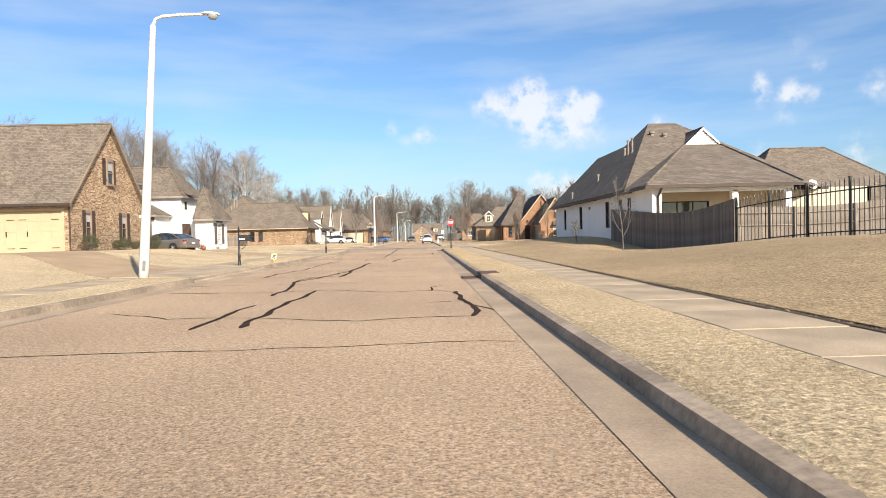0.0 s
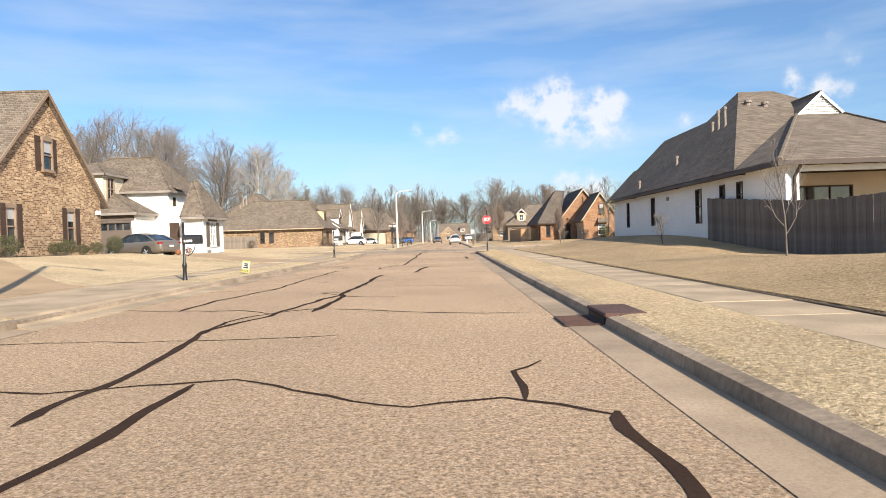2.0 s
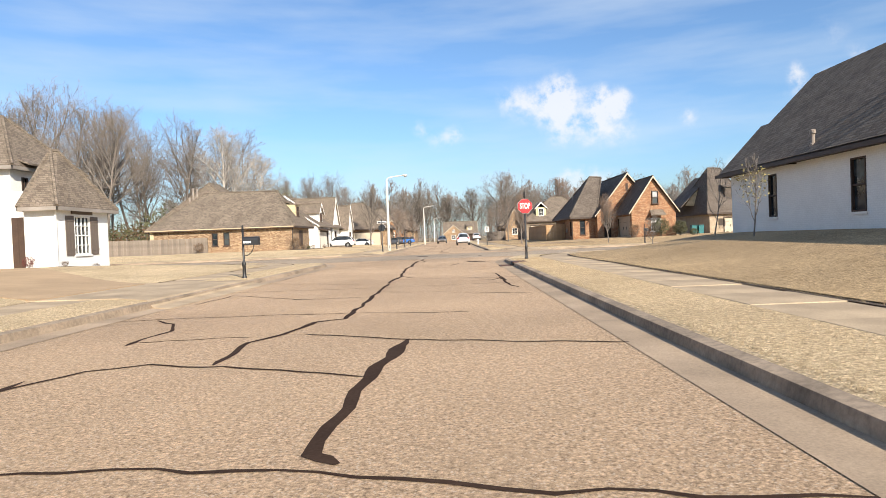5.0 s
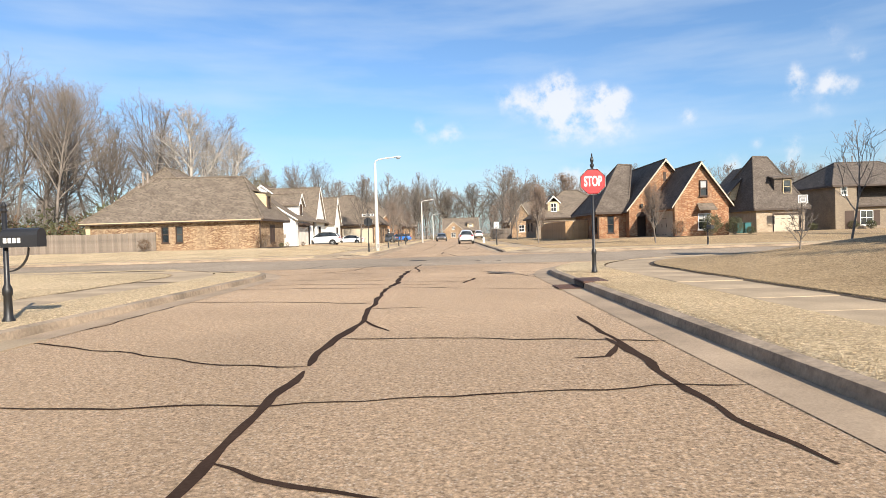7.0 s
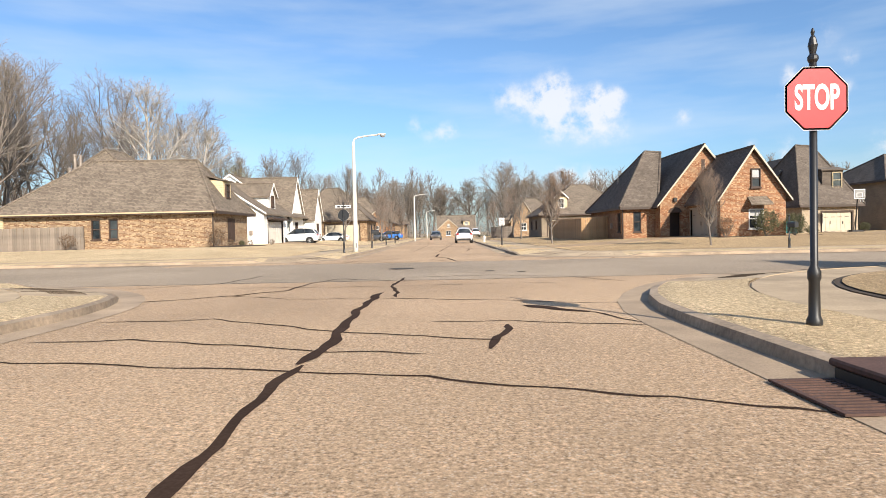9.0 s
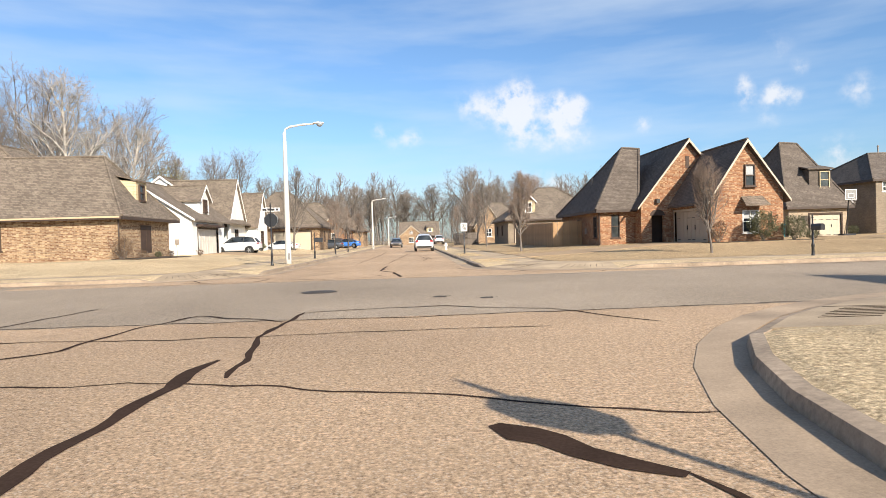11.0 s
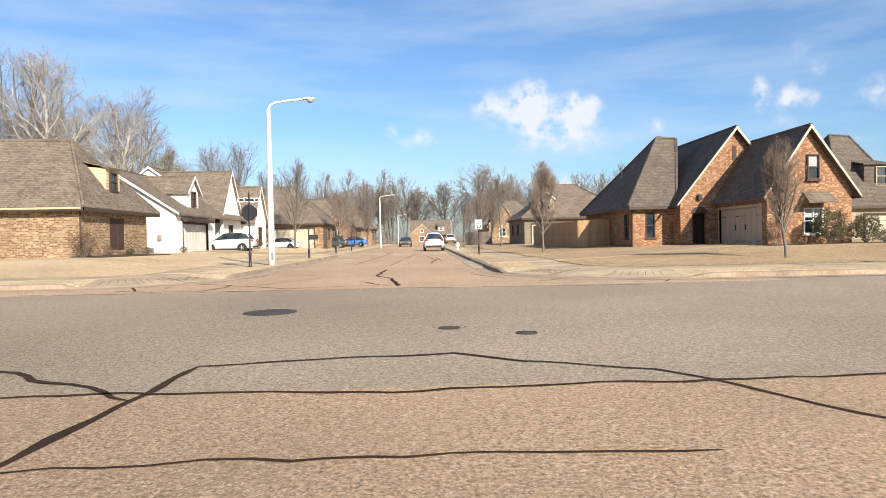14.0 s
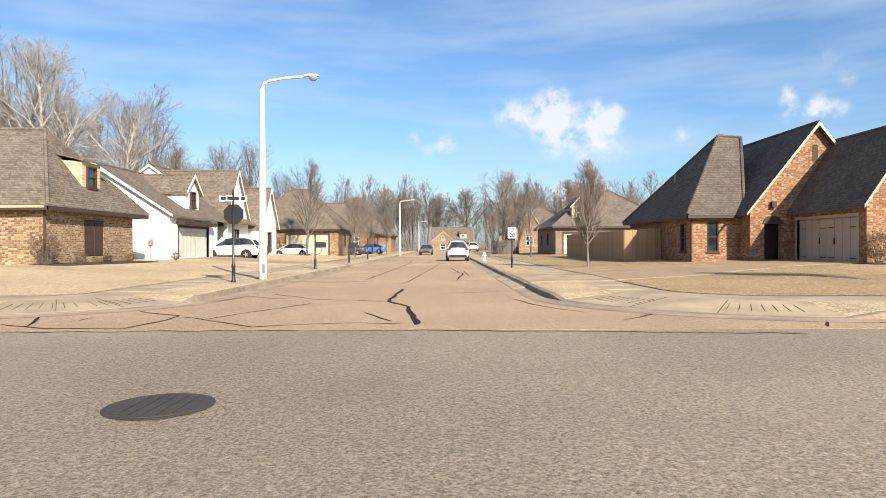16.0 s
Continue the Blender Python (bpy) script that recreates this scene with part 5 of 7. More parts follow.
    for p, q in ((c1, t1), (c2, t2)):
        tube(bm, (*p, e), (*q, zt), 0.09, 0.09, 6)
    part("ridge_cap", bm, M_SHINGLE, roof)
    part("fascia", box(B(), 12.42, 20.8, 22.72, 22.76, e - 0.2, e - 0.03), M_FASCIA, roof)
    part("soffit", box(B(), 12.48, 20.7, 22.78, 26.2, e - 0.16, e - 0.13), M_WHITE, roof)
    gable_roof(h, M_SHINGLE, "y", 33.4, 39.0, 18.92, 21.6, 7.05, 8.3, 0.13, M_WHITE)
    bm = prism(B(), "-y", 33.5, [(18.96, 7.05), (21.56, 7.05), (20.26, 8.17)], -0.3, 0.0)
    tri = part("gable_louvre", bm, M_SIDING, h, "white louvred gable triangle")
    for z in (7.14, 7.27, 7.40, 7.54, 7.67, 7.80, 7.93):
        k = (8.17 - z) / 1.12
        part("louvre", fbox(B(), "-y", 33.5, 20.26 - 1.22 * k, 20.26 + 1.22 * k, z, z + 0.03, 0.0, 0.05), M_WHITE, tri)
    for vx, vy, vz, hh in ((15.57, 35.09, 6.7, 0.95), (15.63, 34.38, 6.76, 0.95), (15.63, 36.03, 6.76, 0.42), (13.88, 36.91, 5.0, 0.42), (12.8, 40.65, 3.93, 0.4)):
        vent_pipe(h, vx, vy, vz, hh, 0.07)
    for vx, vy, vz in ((17.63, 35.99, 8.05), (18.4, 35.58, 7.85)):
        vent_pipe(h, vx, vy, vz, 0.3, 0.14)
    gutter(h, (x0 - 0.5, y0 - 0.5, ze), (x0 - 0.5, y1 + 0.4, ze))
    bm = B()
    tube(bm, (x0 + 0.35, y0 - 0.42, ze - 0.1), (x0 + 0.3, y0 - 0.06, ze - 0.5), 0.06, 0.06, 8)
    tube(bm, (x0 + 0.3, y0 - 0.06, ze - 0.5), (x0 + 0.3, y0 - 0.06, 0.7), 0.06, 0.06, 8)
    part("downpipe", bm, M_FASCIA, h)
    part("meter_box", fbox(B(), "-x", x0, 35.6, 35.85, 2.9, 3.1, 0, 0.08), M_VENT, h)


def house_two_gables():
    h = house("house", 16, 86, 0.35, "orange brick house with two steep gables and hipped roof")
    z0 = 0.2
    # front wing with the side garage
    yf, xa, xb = 80.5, 17.6, 21.9
    lo = (19.45, 20.45, 1.0, 2.3)
    up = (19.6, 20.22, 3.7, 4.95)
    wall(h, M_BRICK_B, "-y", yf, xa, xb, z0, 3.2, [lo], peak=(19.7, 6.15))
    window(h, "-y", yf, *lo, M_WHITE, (1, 1), blind=0.35)
    window(h, "-y", yf, *up, M_DARKWOOD, (0, 1), proud=0.10, blind=0.55)
    part("window_canopy", slab(B(), [(19.3, yf - 0.7, 2.62), (20.75, yf - 0.7, 2.62), (20.65, yf, 3.12), (19.4, yf, 3.12)], 0.1), M_SHINGLE, h, "shingled canopy over the window")
    wall(h, M_BRICK_B, "-x", xa, yf + 0.22, 86.0, z0, 3.2, [(81.1, 85.6, 0.2, 2.45)])
    garage_door(h, "-x", xa, 81.1, 85.6, 0.4, 2.45, M_TAUPE, M_TAUPE)
    wall(h, M_BRICK_B, "+x", xb, yf + 0.22, 96.0, z0, 3.2)
    gable_roof(h, M_SHINGLE_D, "y", yf - 0.3, 92.0, xa, xb, 3.3, 6.4, 0.3, M_BEIGE, mid=19.7)
    # entry gable
    y1, xl = 86.0, 15.5
    arch = (16.2, 17.0, 0.2, 2.3)
    bm = B()
    wall(h, M_BRICK_B, "-y", y1, xl, 17.7, z0, 3.1, [arch])
    prism(bm, "-y", y1, [(xl, 3.1), (22.0, 3.1), (18.75, 7.1)], -0.22, 0.0)
    part("gable_wall", bm, M_BRICK_B, h)
    part("entry_recess", box(B(), 15.8, 17.4, y1 + 0.8, y1 + 0.9, z0, 2.6), M_DARKWOOD, h, "dark arched entry")
    n = 8
    bm = prism(B(), "-y", y1, [(16.6 + 0.5 * math.cos(math.pi * k / n), 2.3 + 0.4 * math.sin(math.pi * k / n)) for k in range(n + 1)], -0.05, 0.03)
    part("arch", bm, M_DARKWOOD, h)
    part("louvre_slot", fbox(B(), "-y", y1, 18.6, 18.85, 5.4, 6.2, 0.0, 0.03), M_DARKWOOD, h)
    part("wall_lamp", fbox(B(), "-y", y1, 16.5, 16.72, 3.1, 3.4, 0.0, 0.2), M_IRON, h)
    gable_roof(h, M_SHINGLE_D, "y", y1 - 0.3, 97.0, xl, 22.0, 3.2, 7.3, 0.3, M_BEIGE, mid=18.75)
    wall(h, M_BRICK_B, "-x", xl, y1 + 0.22, 87.2, z0, 3.1)
    # hipped part
    win = (13.85, 14.45, 0.9, 2.45)
    wall(h, M_BRICK_B, "-y", 87.2, 13.1, xl, z0, 2.75, [win])
    window(h, "-y", 87.2, *win, M_DARKWOOD, (0, 1))
    wall(h, M_BRICK_B, "-x", 13.1, 87.42, 98.0, z0, 2.75, [(88.0, 88.8, 0.9, 2.4), (92.0, 93.2, 1.2, 2.3)])
    window(h, "-x", 13.1, 88.0, 88.8, 0.9, 2.4, M_DARKWOOD, (0, 1))
    window(h, "-x", 13.1, 92.0, 93.2, 1.2, 2.3, M_DARKWOOD, (0, 1))
    part("meter_box", fbox(B(), "-x", 13.1, 90.4, 90.7, 1.2, 1.65, 0.0, 0.12), M_VENT, h, "grey meter box")
    wall(h, M_BRICK_B, "+y", 98.0, 13.1, xb, z0, 2.6)
    hip_roof(h, M_SHINGLE_D, 13.1, 15.2, 87.2, 98.0, 2.82, (15.75, 90.2, 7.4), (17.0, 90.2, 7.3), 0.4)
    downpipe(h, 13.02, 87.14, 0.4, 2.75)
    vent_pipe(h, 14.2, 92.6, 5.0, 0.35, 0.06)


def house_tan_dormer():
    h = house("house", 32, 99, 0.3, "pale tan brick house with steep mansard roof and dormer")
    z0, y = 0.15, 94.5
    wall(h, M_BRICK_T, "-y", y, 30.8, 35.7, z0, 2.75, [(32.55, 35.2, 0.1, 2.25)])
    garage_door(h, "-y", y, 32.55, 35.2, 0.3, 2.25, M_BEIGE, M_DARKWOOD)
    wall(h, M_BRICK_T, "-x", 30.8, y + 0.22, 106, z0, 2.75)
    wall(h, M_BRICK_T, "+x", 35.7, y + 0.22, 106, z0, 2.75)
    wall(h, M_BRICK_T, "+y", 106, 30.8, 35.7, z0, 2.75)
    hip_roof(h, M_SHINGLE_D, 30.8, 35.7, y, 106, 2.9, (32.0, 97.6, 8.55), (33.5, 97.6, 8.45), 0.4)
    part("dormer", box(B(), 33.0, 34.85, y + 0.7, 98.4, 3.9, 6.0), M_SHINGLE_D, h, "shingled dormer")
    window(h, "-y", y + 0.7, 33.85, 34.7, 4.4, 5.8, M_CREAM, (0, 1), proud=0.10)
    bm = slab(B(), [(32.8, y + 0.5, 6.05), (35.05, y + 0.5, 6.05), (35.05, 98.8, 6.9), (32.8, 98.8, 6.9)], 0.1)
    part("dormer_roof", bm, M_SHINGLE_D, h)
    part("side_gable", prism(B(), "-y", 99.0, [(29.6, 4.0), (32.6, 4.0), (32.6, 7.35), (31.9, 7.1)], -0.2, 0.0), M_CREAM, h, "cream sided gable beside the roof")
    part("side_gable_roof", slab(B(), [(29.0, 98.7, 3.9), (29.0, 104.0, 3.9), (32.7, 104.0, 7.75), (32.7, 98.7, 7.75)], 0.12), M_SHINGLE_D, h)


def house_tan_entry():
    h = house("house", 44, 102, 0.3, "taupe brick house with dark roof and stone entry")
    z0, y = 0.15, 98.5
    wall(h, M_BRICK_S, "-y", y, 41.2, 43.5, z0, 5.2, [(41.8, 42.5, 4.2, 5.1)])
    window(h, "-y", y, 41.8, 42.5, 4.2, 5.1, M_WHITE, (1, 1))
    wall(h, M_BRICK_S, "-y", y + 1.0, 43.5, 52.9, z0, 3.0, [(44.5, 45.9, 0.9, 2.5)])
    window(h, "-y", y + 1.0, 44.5, 45.9, 0.9, 2.5, M_WHITE, (1, 1), shutters=M_DARKWOOD)
    wall(h, M_BRICK_S, "-x", 41.2, y + 0.22, 110, z0, 5.2)
    wall(h, M_BRICK_S, "+x", 52.9, y + 1.0, 110, z0, 3.0)
    # flat dark panel paints the shaded entry recess; the wall has no opening
    part("door_recess_shade", fbox(B(), "-y", y, 42.2, 43.2, 0.3, 2.5, -0.02, 0.02), M_DARKWOOD, h)
    hip_roof(h, M_SHINGLE_D, 41.2, 52.9, y + 0.2, 110, 5.3, (43.9, 103.0, 8.1), (48.9, 103.0, 8.1), 0.4)
    hip_roof(h, M_SHINGLE_D, 43.5, 52.9, y + 1.0, 108, 3.1, (45.9, 103.0, 6.6), (49.9, 103.0, 6.6), 0.4)
    for vx in (44.9, 45.9):
        vent_pipe(h, vx, 103, 8.0, 0.7)


def far_house(x0, x1, y0, y1, base, eave, ridge, wmat, rmat, label, gable=None, along="x", garage=None, dormer=False, face="-y"):
    """A plainer house further off: walls with windows, hipped roof and an optional front gable and garage."""
    h = house("house", (x0 + x1) / 2, (y0 + y1) / 2, base, label)
    wx = [(x0 + (x1 - x0) * f - 0.5, x0 + (x1 - x0) * f + 0.5, base + 1.0, base + 2.2) for f in (0.2, 0.45)]
    holes = list(wx)
    if garage:
        holes = [w for w in holes if w[1] < garage[0] - 0.2 or w[0] > garage[1] + 0.2] + [(garage[0], garage[1], base - 0.2, base + 2.15)]
    wall(h, wmat, "-y", y0, x0, x1, base - 0.2, eave, holes)
    for w in holes:
        if garage and w[0] == garage[0]:
            garage_door(h, "-y", y0, garage[0], garage[1], base, base + 2.15, M_BEIGE, M_DARKWOOD, hardware=False)
        else:
            window(h, "-y", y0, *w, M_WHITE, (1, 1))
    side = [(y0 + (y1 - y0) * 0.35, y0 + (y1 - y0) * 0.35 + 1.1, base + 1.0, base + 2.2), (y0 + (y1 - y0) * 0.7, y0 + (y1 - y0) * 0.7 + 1.1, base + 1.0, base + 2.2)]
    for f, w in (("+x", x1), ("-x", x0)):
        wall(h, wmat, f, w, y0 + 0.22, y1 - 0.22, base - 0.2, eave, side)
        for s in side:
            window(h, f, w, *s, M_DARKWOOD, (1, 1))
    wall(h, wmat, "+y", y1, x0, x1, base - 0.2, eave)
    my, ins = (y0 + y1) / 2, min(x1 - x0, y1 - y0) * 0.42
    if along == "x":
        ra, rb = (x0 + ins, my, ridge), (x1 - ins, my, ridge)
    else:
        ra, rb = ((x0 + x1) / 2, y0 + ins, ridge), ((x0 + x1) / 2, y1 - ins, ridge)
    hip_roof(h, rmat, x0, x1, y0, y1, eave + 0.08, ra, rb, 0.4)
    if gable:
        g0, g1, gz_ = gable
        gh = [((g0 + g1) / 2 - 0.5, (g0 + g1) / 2 + 0.5, base + 1.0, base + 2.2)]
        wall(h, wmat, "-y", y0 - 1.2, g0, g1, base - 0.2, eave, gh, peak=((g0 + g1) / 2, gz_))
        window(h, "-y", y0 - 1.2, *gh[0], M_WHITE, (1, 1))
        for f, w in (("-x", g0), ("+x", g1)):
            wall(h, wmat, f, w, y0 - 0.98, y0 - 0.02, base - 0.2, eave)
        gable_roof(h, rmat, "y", y0 - 1.4, my, g0, g1, eave + 0.08, gz_ + 0.2, 0.3, M_BEIGE)
    if dormer:
        dx = x0 + (x1 - x0) * dormer
        part("dormer", box(B(), dx - 0.8, dx + 0.8, y0 + 1.0, y0 + 3.5, eave + 0.6, eave + 2.3), M_CREAM, h, "cream dormer")
        window(h, "-y", y0 + 1.0, dx - 0.4, dx + 0.4, eave + 0.9, eave + 2.1, M_WHITE, (1, 1), proud=0.10)
        gable_roof(h, rmat, "y", y0 + 0.8, y0 + 4.5, dx - 0.8, dx + 0.8, eave + 2.3, eave + 3.1, 0.2, M_WHITE)
    return h


def house_end():
    h = house("house", 2.2, 205, 0.0, "brick house with brown gabled roof closing the street")
    wall(h, M_BRICK_C, "-y", 200.0, -2.6, 7.0, -0.2, 2.3, [(4.6, 6.4, 0.0, 2.0)])
    # dark panel close behind the wall face paints the shade inside the porch
    part("porch_recess_shade", fbox(B(), "-y", 200.0, 4.6, 6.4, 0.0, 2.0, -0.3, -0.12), M_DARKWOOD, h, "dark panel painting the shade of a recessed porch")
    wall(h, M_BRICK_C, "+x", 7.0, 200.22, 210.0, -0.2, 2.3, peak=(205.0, 5.4))
    wall(h, M_BRICK_C, "-x", -2.6, 200.22, 210.0, -0.2, 2.3, peak=(205.0, 5.4))
    wall(h, M_BRICK_C, "+y", 210.0, -2.6, 7.0, -0.2, 2.3)
    gable_roof(h, M_SHINGLE, "x", -2.8, 7.2, 200.0, 210.0, 2.35, 5.7, 0.4, M_BEIGE)
    win = (-0.45, 0.75, 0.5, 1.7)
    wall(h, M_BRICK_C, "-y", 198.6, -2.5, 2.9, -0.2, 2.2, [win], peak=(0.2, 4.4))
    window(h, "-y", 198.6, *win, M_WHITE, (1, 1))
    window(h, "-y", 198.6, -0.2, 0.6, 2.6, 3.3, M_WHITE, (1, 1), proud=0.1)
    wall(h, M_BRICK_C, "-x", -2.5, 198.82, 199.98, -0.2, 2.2)
    wall(h, M_BRICK_C, "+x", 2.9, 198.82, 199.98, -0.2, 2.2)
    gable_roof(h, M_SHINGLE, "y", 198.4, 204.0, -2.5, 2.9, 2.25, 4.6, 0.3, M_BEIGE)
    part("dormer", box(B(), 4.0, 5.6, 201.0, 203.5, 2.8, 4.1), M_CREAM, h, "cream dormer")
    window(h, "-y", 201.0, 4.4, 5.2, 3.1, 3.9, M_WHITE, (1, 1), proud=0.1)
    part("dormer_roof", slab(B(), [(3.8, 200.8, 4.15), (5.8, 200.8, 4.15), (5.8, 204.0, 4.9), (3.8, 204.0, 4.9)], 0.1), M_SHINGLE, h)


house_brick_gable()
house_white_dormer()
house_brick_corner()
house_white_farm()
house_white_hip()
house_two_gables()
house_tan_dormer()
house_tan_entry()
far_house(-21.0, -10.6, 120, 131, 0.35, 3.0, 7.6, M_BRICK_C, M_SHINGLE, "tan brick house with brown roof behind bare trees", garage=(-16.0, -11.6))
far_house(-22.0, -9.5, 140, 151, 0.3, 3.0, 7.4, M_BRICK_B, M_SHINGLE, "orange brick house far along the street", gable=(-13.5, -9.6, 4.7))
far_house(-20.0, -8.5, 160, 171, 0.3, 3.0, 7.0, M_BRICK_C, M_SHINGLE, "brick house far along the street")
far_house(11.5, 23.5, 118, 130, 0.35, 3.1, 7.2, M_BRICK_S, M_SHINGLE, "taupe brick house with grey-brown roof and dormer behind the fence", garage=(12.3, 16.0), dormer=0.22)
far_house(9.5, 19.0, 142, 154, 0.3, 3.0, 6.8, M_BRICK_C, M_SHINGLE, "tan brick house far along the street", gable=(10.0, 14.0, 6.0))
house_end()
far_house(28.9, 46.0, 44.0, 58.0, 0.4, 2.9, 9.0, M_BRICK_S, M_SHINGLE, "neighbouring house with brown roof behind the fences")
far_house(48.5, 62.0, 42.0, 56.0, 0.4, 2.9, 9.2, M_BRICK_S, M_SHINGLE, "further house with brown roof behind the fences")
far_house(54.0, 66.0, 98.0, 110.0, 0.3, 3.2, 8.0, M_BRICK_T, M_SHINGLE_D, "pale brick house along the cross street")
far_house(-40.0, -27.0, 118.0, 130.0, 0.3, 3.0, 6.5, M_BRICK_C, M_SHINGLE, "brick house behind the corner lot")


# ---- fences ----
def board_fence(points, height, material, label, board=0.14, gap=0.006, rails=False, group="wooden fences", top_jag=0.02):
    """Upright boards along a line, each a part, following the ground."""
    p0 = points[0]
    f = thing("wooden_fence", (p0[0], p0[1], gz(*p0)), label, "fence", group)
    mesh = bpy.data.meshes.new("board")
    bm = box(B(), -board / 2, board / 2, -0.010, 0.010, 0, height, 0.003)
    bm.to_mesh(mesh)
    bm.free()
    mesh.materials.append(material)
    rnd = random.Random(int(abs(p0[0] * 10 + p0[1])))
    for a, b in zip(points, points[1:]):
        a, b = Vector(a), Vector(b)
        n = int((b - a).length / (board + gap))
        turn = math.atan2(b.y - a.y, b.x - a.x)
        t = (b - a).normalized()
        for k in range(n):
            p = a.lerp(b, (k + 0.5) / n)
            o = new("board", mesh)
            o.parent = f
            z = fence_base(p.x, p.y) if rails else gz(p.x, p.y)
            o.location = Vector((p.x, p.y, z + 0.02 + rnd.uniform(-top_jag, top_jag))) - f.location
            o.rotation_euler = (rnd.uniform(-0.006, 0.006), rnd.uniform(-0.008, 0.008), turn + rnd.uniform(-0.02, 0.02))
        m = max(1, int((b - a).length / 2.4))
        for k in range(m + 1):
            p = a.lerp(b, k / m) + Vector((-t.y, t.x)) * -0.06
            part("post", box(B(), p.x - 0.05, p.x + 0.05, p.y - 0.05, p.y + 0.05, gz(p.x, p.y) - 0.1, gz(p.x, p.y) + height + 0.02), material, f)
        for k in range(m):
            p, q = a.lerp(b, k / m) + Vector((-t.y, t.x)) * -0.03, a.lerp(b, (k + 1) / m) + Vector((-t.y, t.x)) * -0.03
            for hh in (0.3, height * 0.55, height - 0.25):
                part("rail", tube(B(), (p.x, p.y, gz(p.x, p.y) + hh), (q.x, q.y, gz(q.x, q.y) + hh), 0.035, 0.035, 4), material, f)
    return f


def fence_base(x, y):
    return gz(x, y)


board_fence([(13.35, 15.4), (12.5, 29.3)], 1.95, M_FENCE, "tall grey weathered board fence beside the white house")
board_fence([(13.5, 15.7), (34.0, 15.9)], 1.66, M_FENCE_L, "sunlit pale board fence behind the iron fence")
board_fence([(-23.9, 79.4), (-37.5, 78.6)], 1.5, M_FENCE_L, "pale weathered board fence beside the brick corner house")
board_fence([(10.9, 91.8), (10.9, 109.0)], 1.85, M_FENCE_N, "fresh cedar fence beside the brick house")
board_fence([(13.0, 91.7), (10.9, 91.7)], 1.85, M_FENCE_N, "fresh cedar fence return beside the brick house")
board_fence([(6.2, 133.0), (9.5, 133.0)], 1.7, M_FENCE, "grey fence far along the street")


def iron_fence(a, b, height):
    """Square pickets with points, two rails and posts."""
    a, b = Vector(a), Vector(b)
    f = thing("iron_fence", (a.x, a.y, gz(*a)), "black iron picket fence with pointed bars on the lawn", "fence", "iron fence")
    mesh = bpy.data.meshes.new("picket")
    bm = box(B(), -0.011, 0.011, -0.011, 0.011, 0.05, height - 0.06)
    top = [bm.verts.new((x, y, height - 0.06)) for x, y in ((-0.018, -0.018), (0.018, -0.018), (0.018, 0.018), (-0.018, 0.018))]
    tip = bm.verts.new((0, 0, height + 0.06))
    bm.faces.new(top[::-1])
    for k in range(4):
        bm.faces.new((top[k], top[(k + 1) % 4], tip))
    bm.to_mesh(mesh)
    bm.free()
    mesh.materials.append(M_IRON)
    n = int((b - a).length / 0.17)
    for k in range(n):
        p = a.lerp(b, (k + 0.5) / n)
        o = new("picket", mesh)
        o.parent = f
        o.location = Vector((p.x, p.y, gz(p.x, p.y))) - f.location
    m = int((b - a).length / 1.56)
    for k in range(m + 1):
        p = a.lerp(b, k / m)
        z = gz(p.x, p.y)
        post = part("post", box(B(), p.x - 0.035, p.x + 0.035, p.y - 0.035, p.y + 0.035, z - 0.1, z + height + 0.05), M_IRON, f)
        part("post_cap", box(B(), p.x - 0.045, p.x + 0.045, p.y - 0.045, p.y + 0.045, z + height + 0.05, z + height + 0.09), M_IRON, post)
        if k < m:
            q = a.lerp(b, (k + 1) / m)
            for hh in (0.18, height - 0.35):
                part("rail", tube(B(), (p.x, p.y, z + hh), (q.x, q.y, gz(q.x, q.y) + hh), 0.022, 0.022, 4), M_IRON, f)


iron_fence((13.36, 15.2), (17.9, 1.3), 1.9)


# ---- street furniture ----
def street_lamp(x, y, height, arm, label):
    z = gz(x, y)
    ob = thing("street_lamp", (x, y, z), label, "street lamp", "street lamps")
    pole = part("pole", lathe(B(), (x, y, z - 0.1), [(0.15, 0), (0.145, 0.5), (0.085, height - 0.35), (0.08, height - 0.1)], 14), M_POLE, ob)
    smooth(pole)
    part("hatch", box(B(), x + 0.02, x + 0.10, y - 0.165, y - 0.13, z + 0.25, z + 0.55), M_LAMP, pole, "small access hatch")
    bm = B()
    pts = [Vector((x, y, z + height - 0.2)), Vector((x + 0.06, y, z + height - 0.02)), Vector((x + 0.25, y, z + height + 0.08)), Vector((x + arm * 0.55, y, z + height + 0.17)), Vector((x + arm, y, z + height + 0.22))]
    for p, q in zip(pts, pts[1:]):
        tube(bm, p, q, 0.055, 0.045, 8)
    part("arm", bm, M_POLE, ob)
    hx, hz = x + arm, z + height + 0.2
    bm = B()
    bmesh.ops.create_uvsphere(bm, u_segments=14, v_segments=8, radius=1.0)
    bmesh.ops.scale(bm, verts=bm.verts, vec=(0.30, 0.12, 0.085))
    for v in bm.verts:
        if v.co.z < 0:
            v.co.z *= 0.35
    bmesh.ops.translate(bm, verts=bm.verts, vec=(hx + 0.2, y, hz + 0.03))
    smooth(part("housing", bm, M_POLE, ob, "white cobra-head lamp housing"))
    bm = B()
    bmesh.ops.create_uvsphere(bm, u_segments=12, v_segments=6, radius=1.0)
    bmesh.ops.scale(bm, verts=bm.verts, vec=(0.16, 0.12, 0.13))
    bmesh.ops.translate(bm, verts=bm.verts, vec=(hx + 0.27, y, hz - 0.01))
    smooth(part("lens", bm, M_LENS, ob))
    return ob


lamp = street_lamp(-7.75, 9.6, 7.85, 1.5, "tall white street lamp with curved arm on the grass strip")
lamp.rotation_euler = (0, radians(4.0), 0)
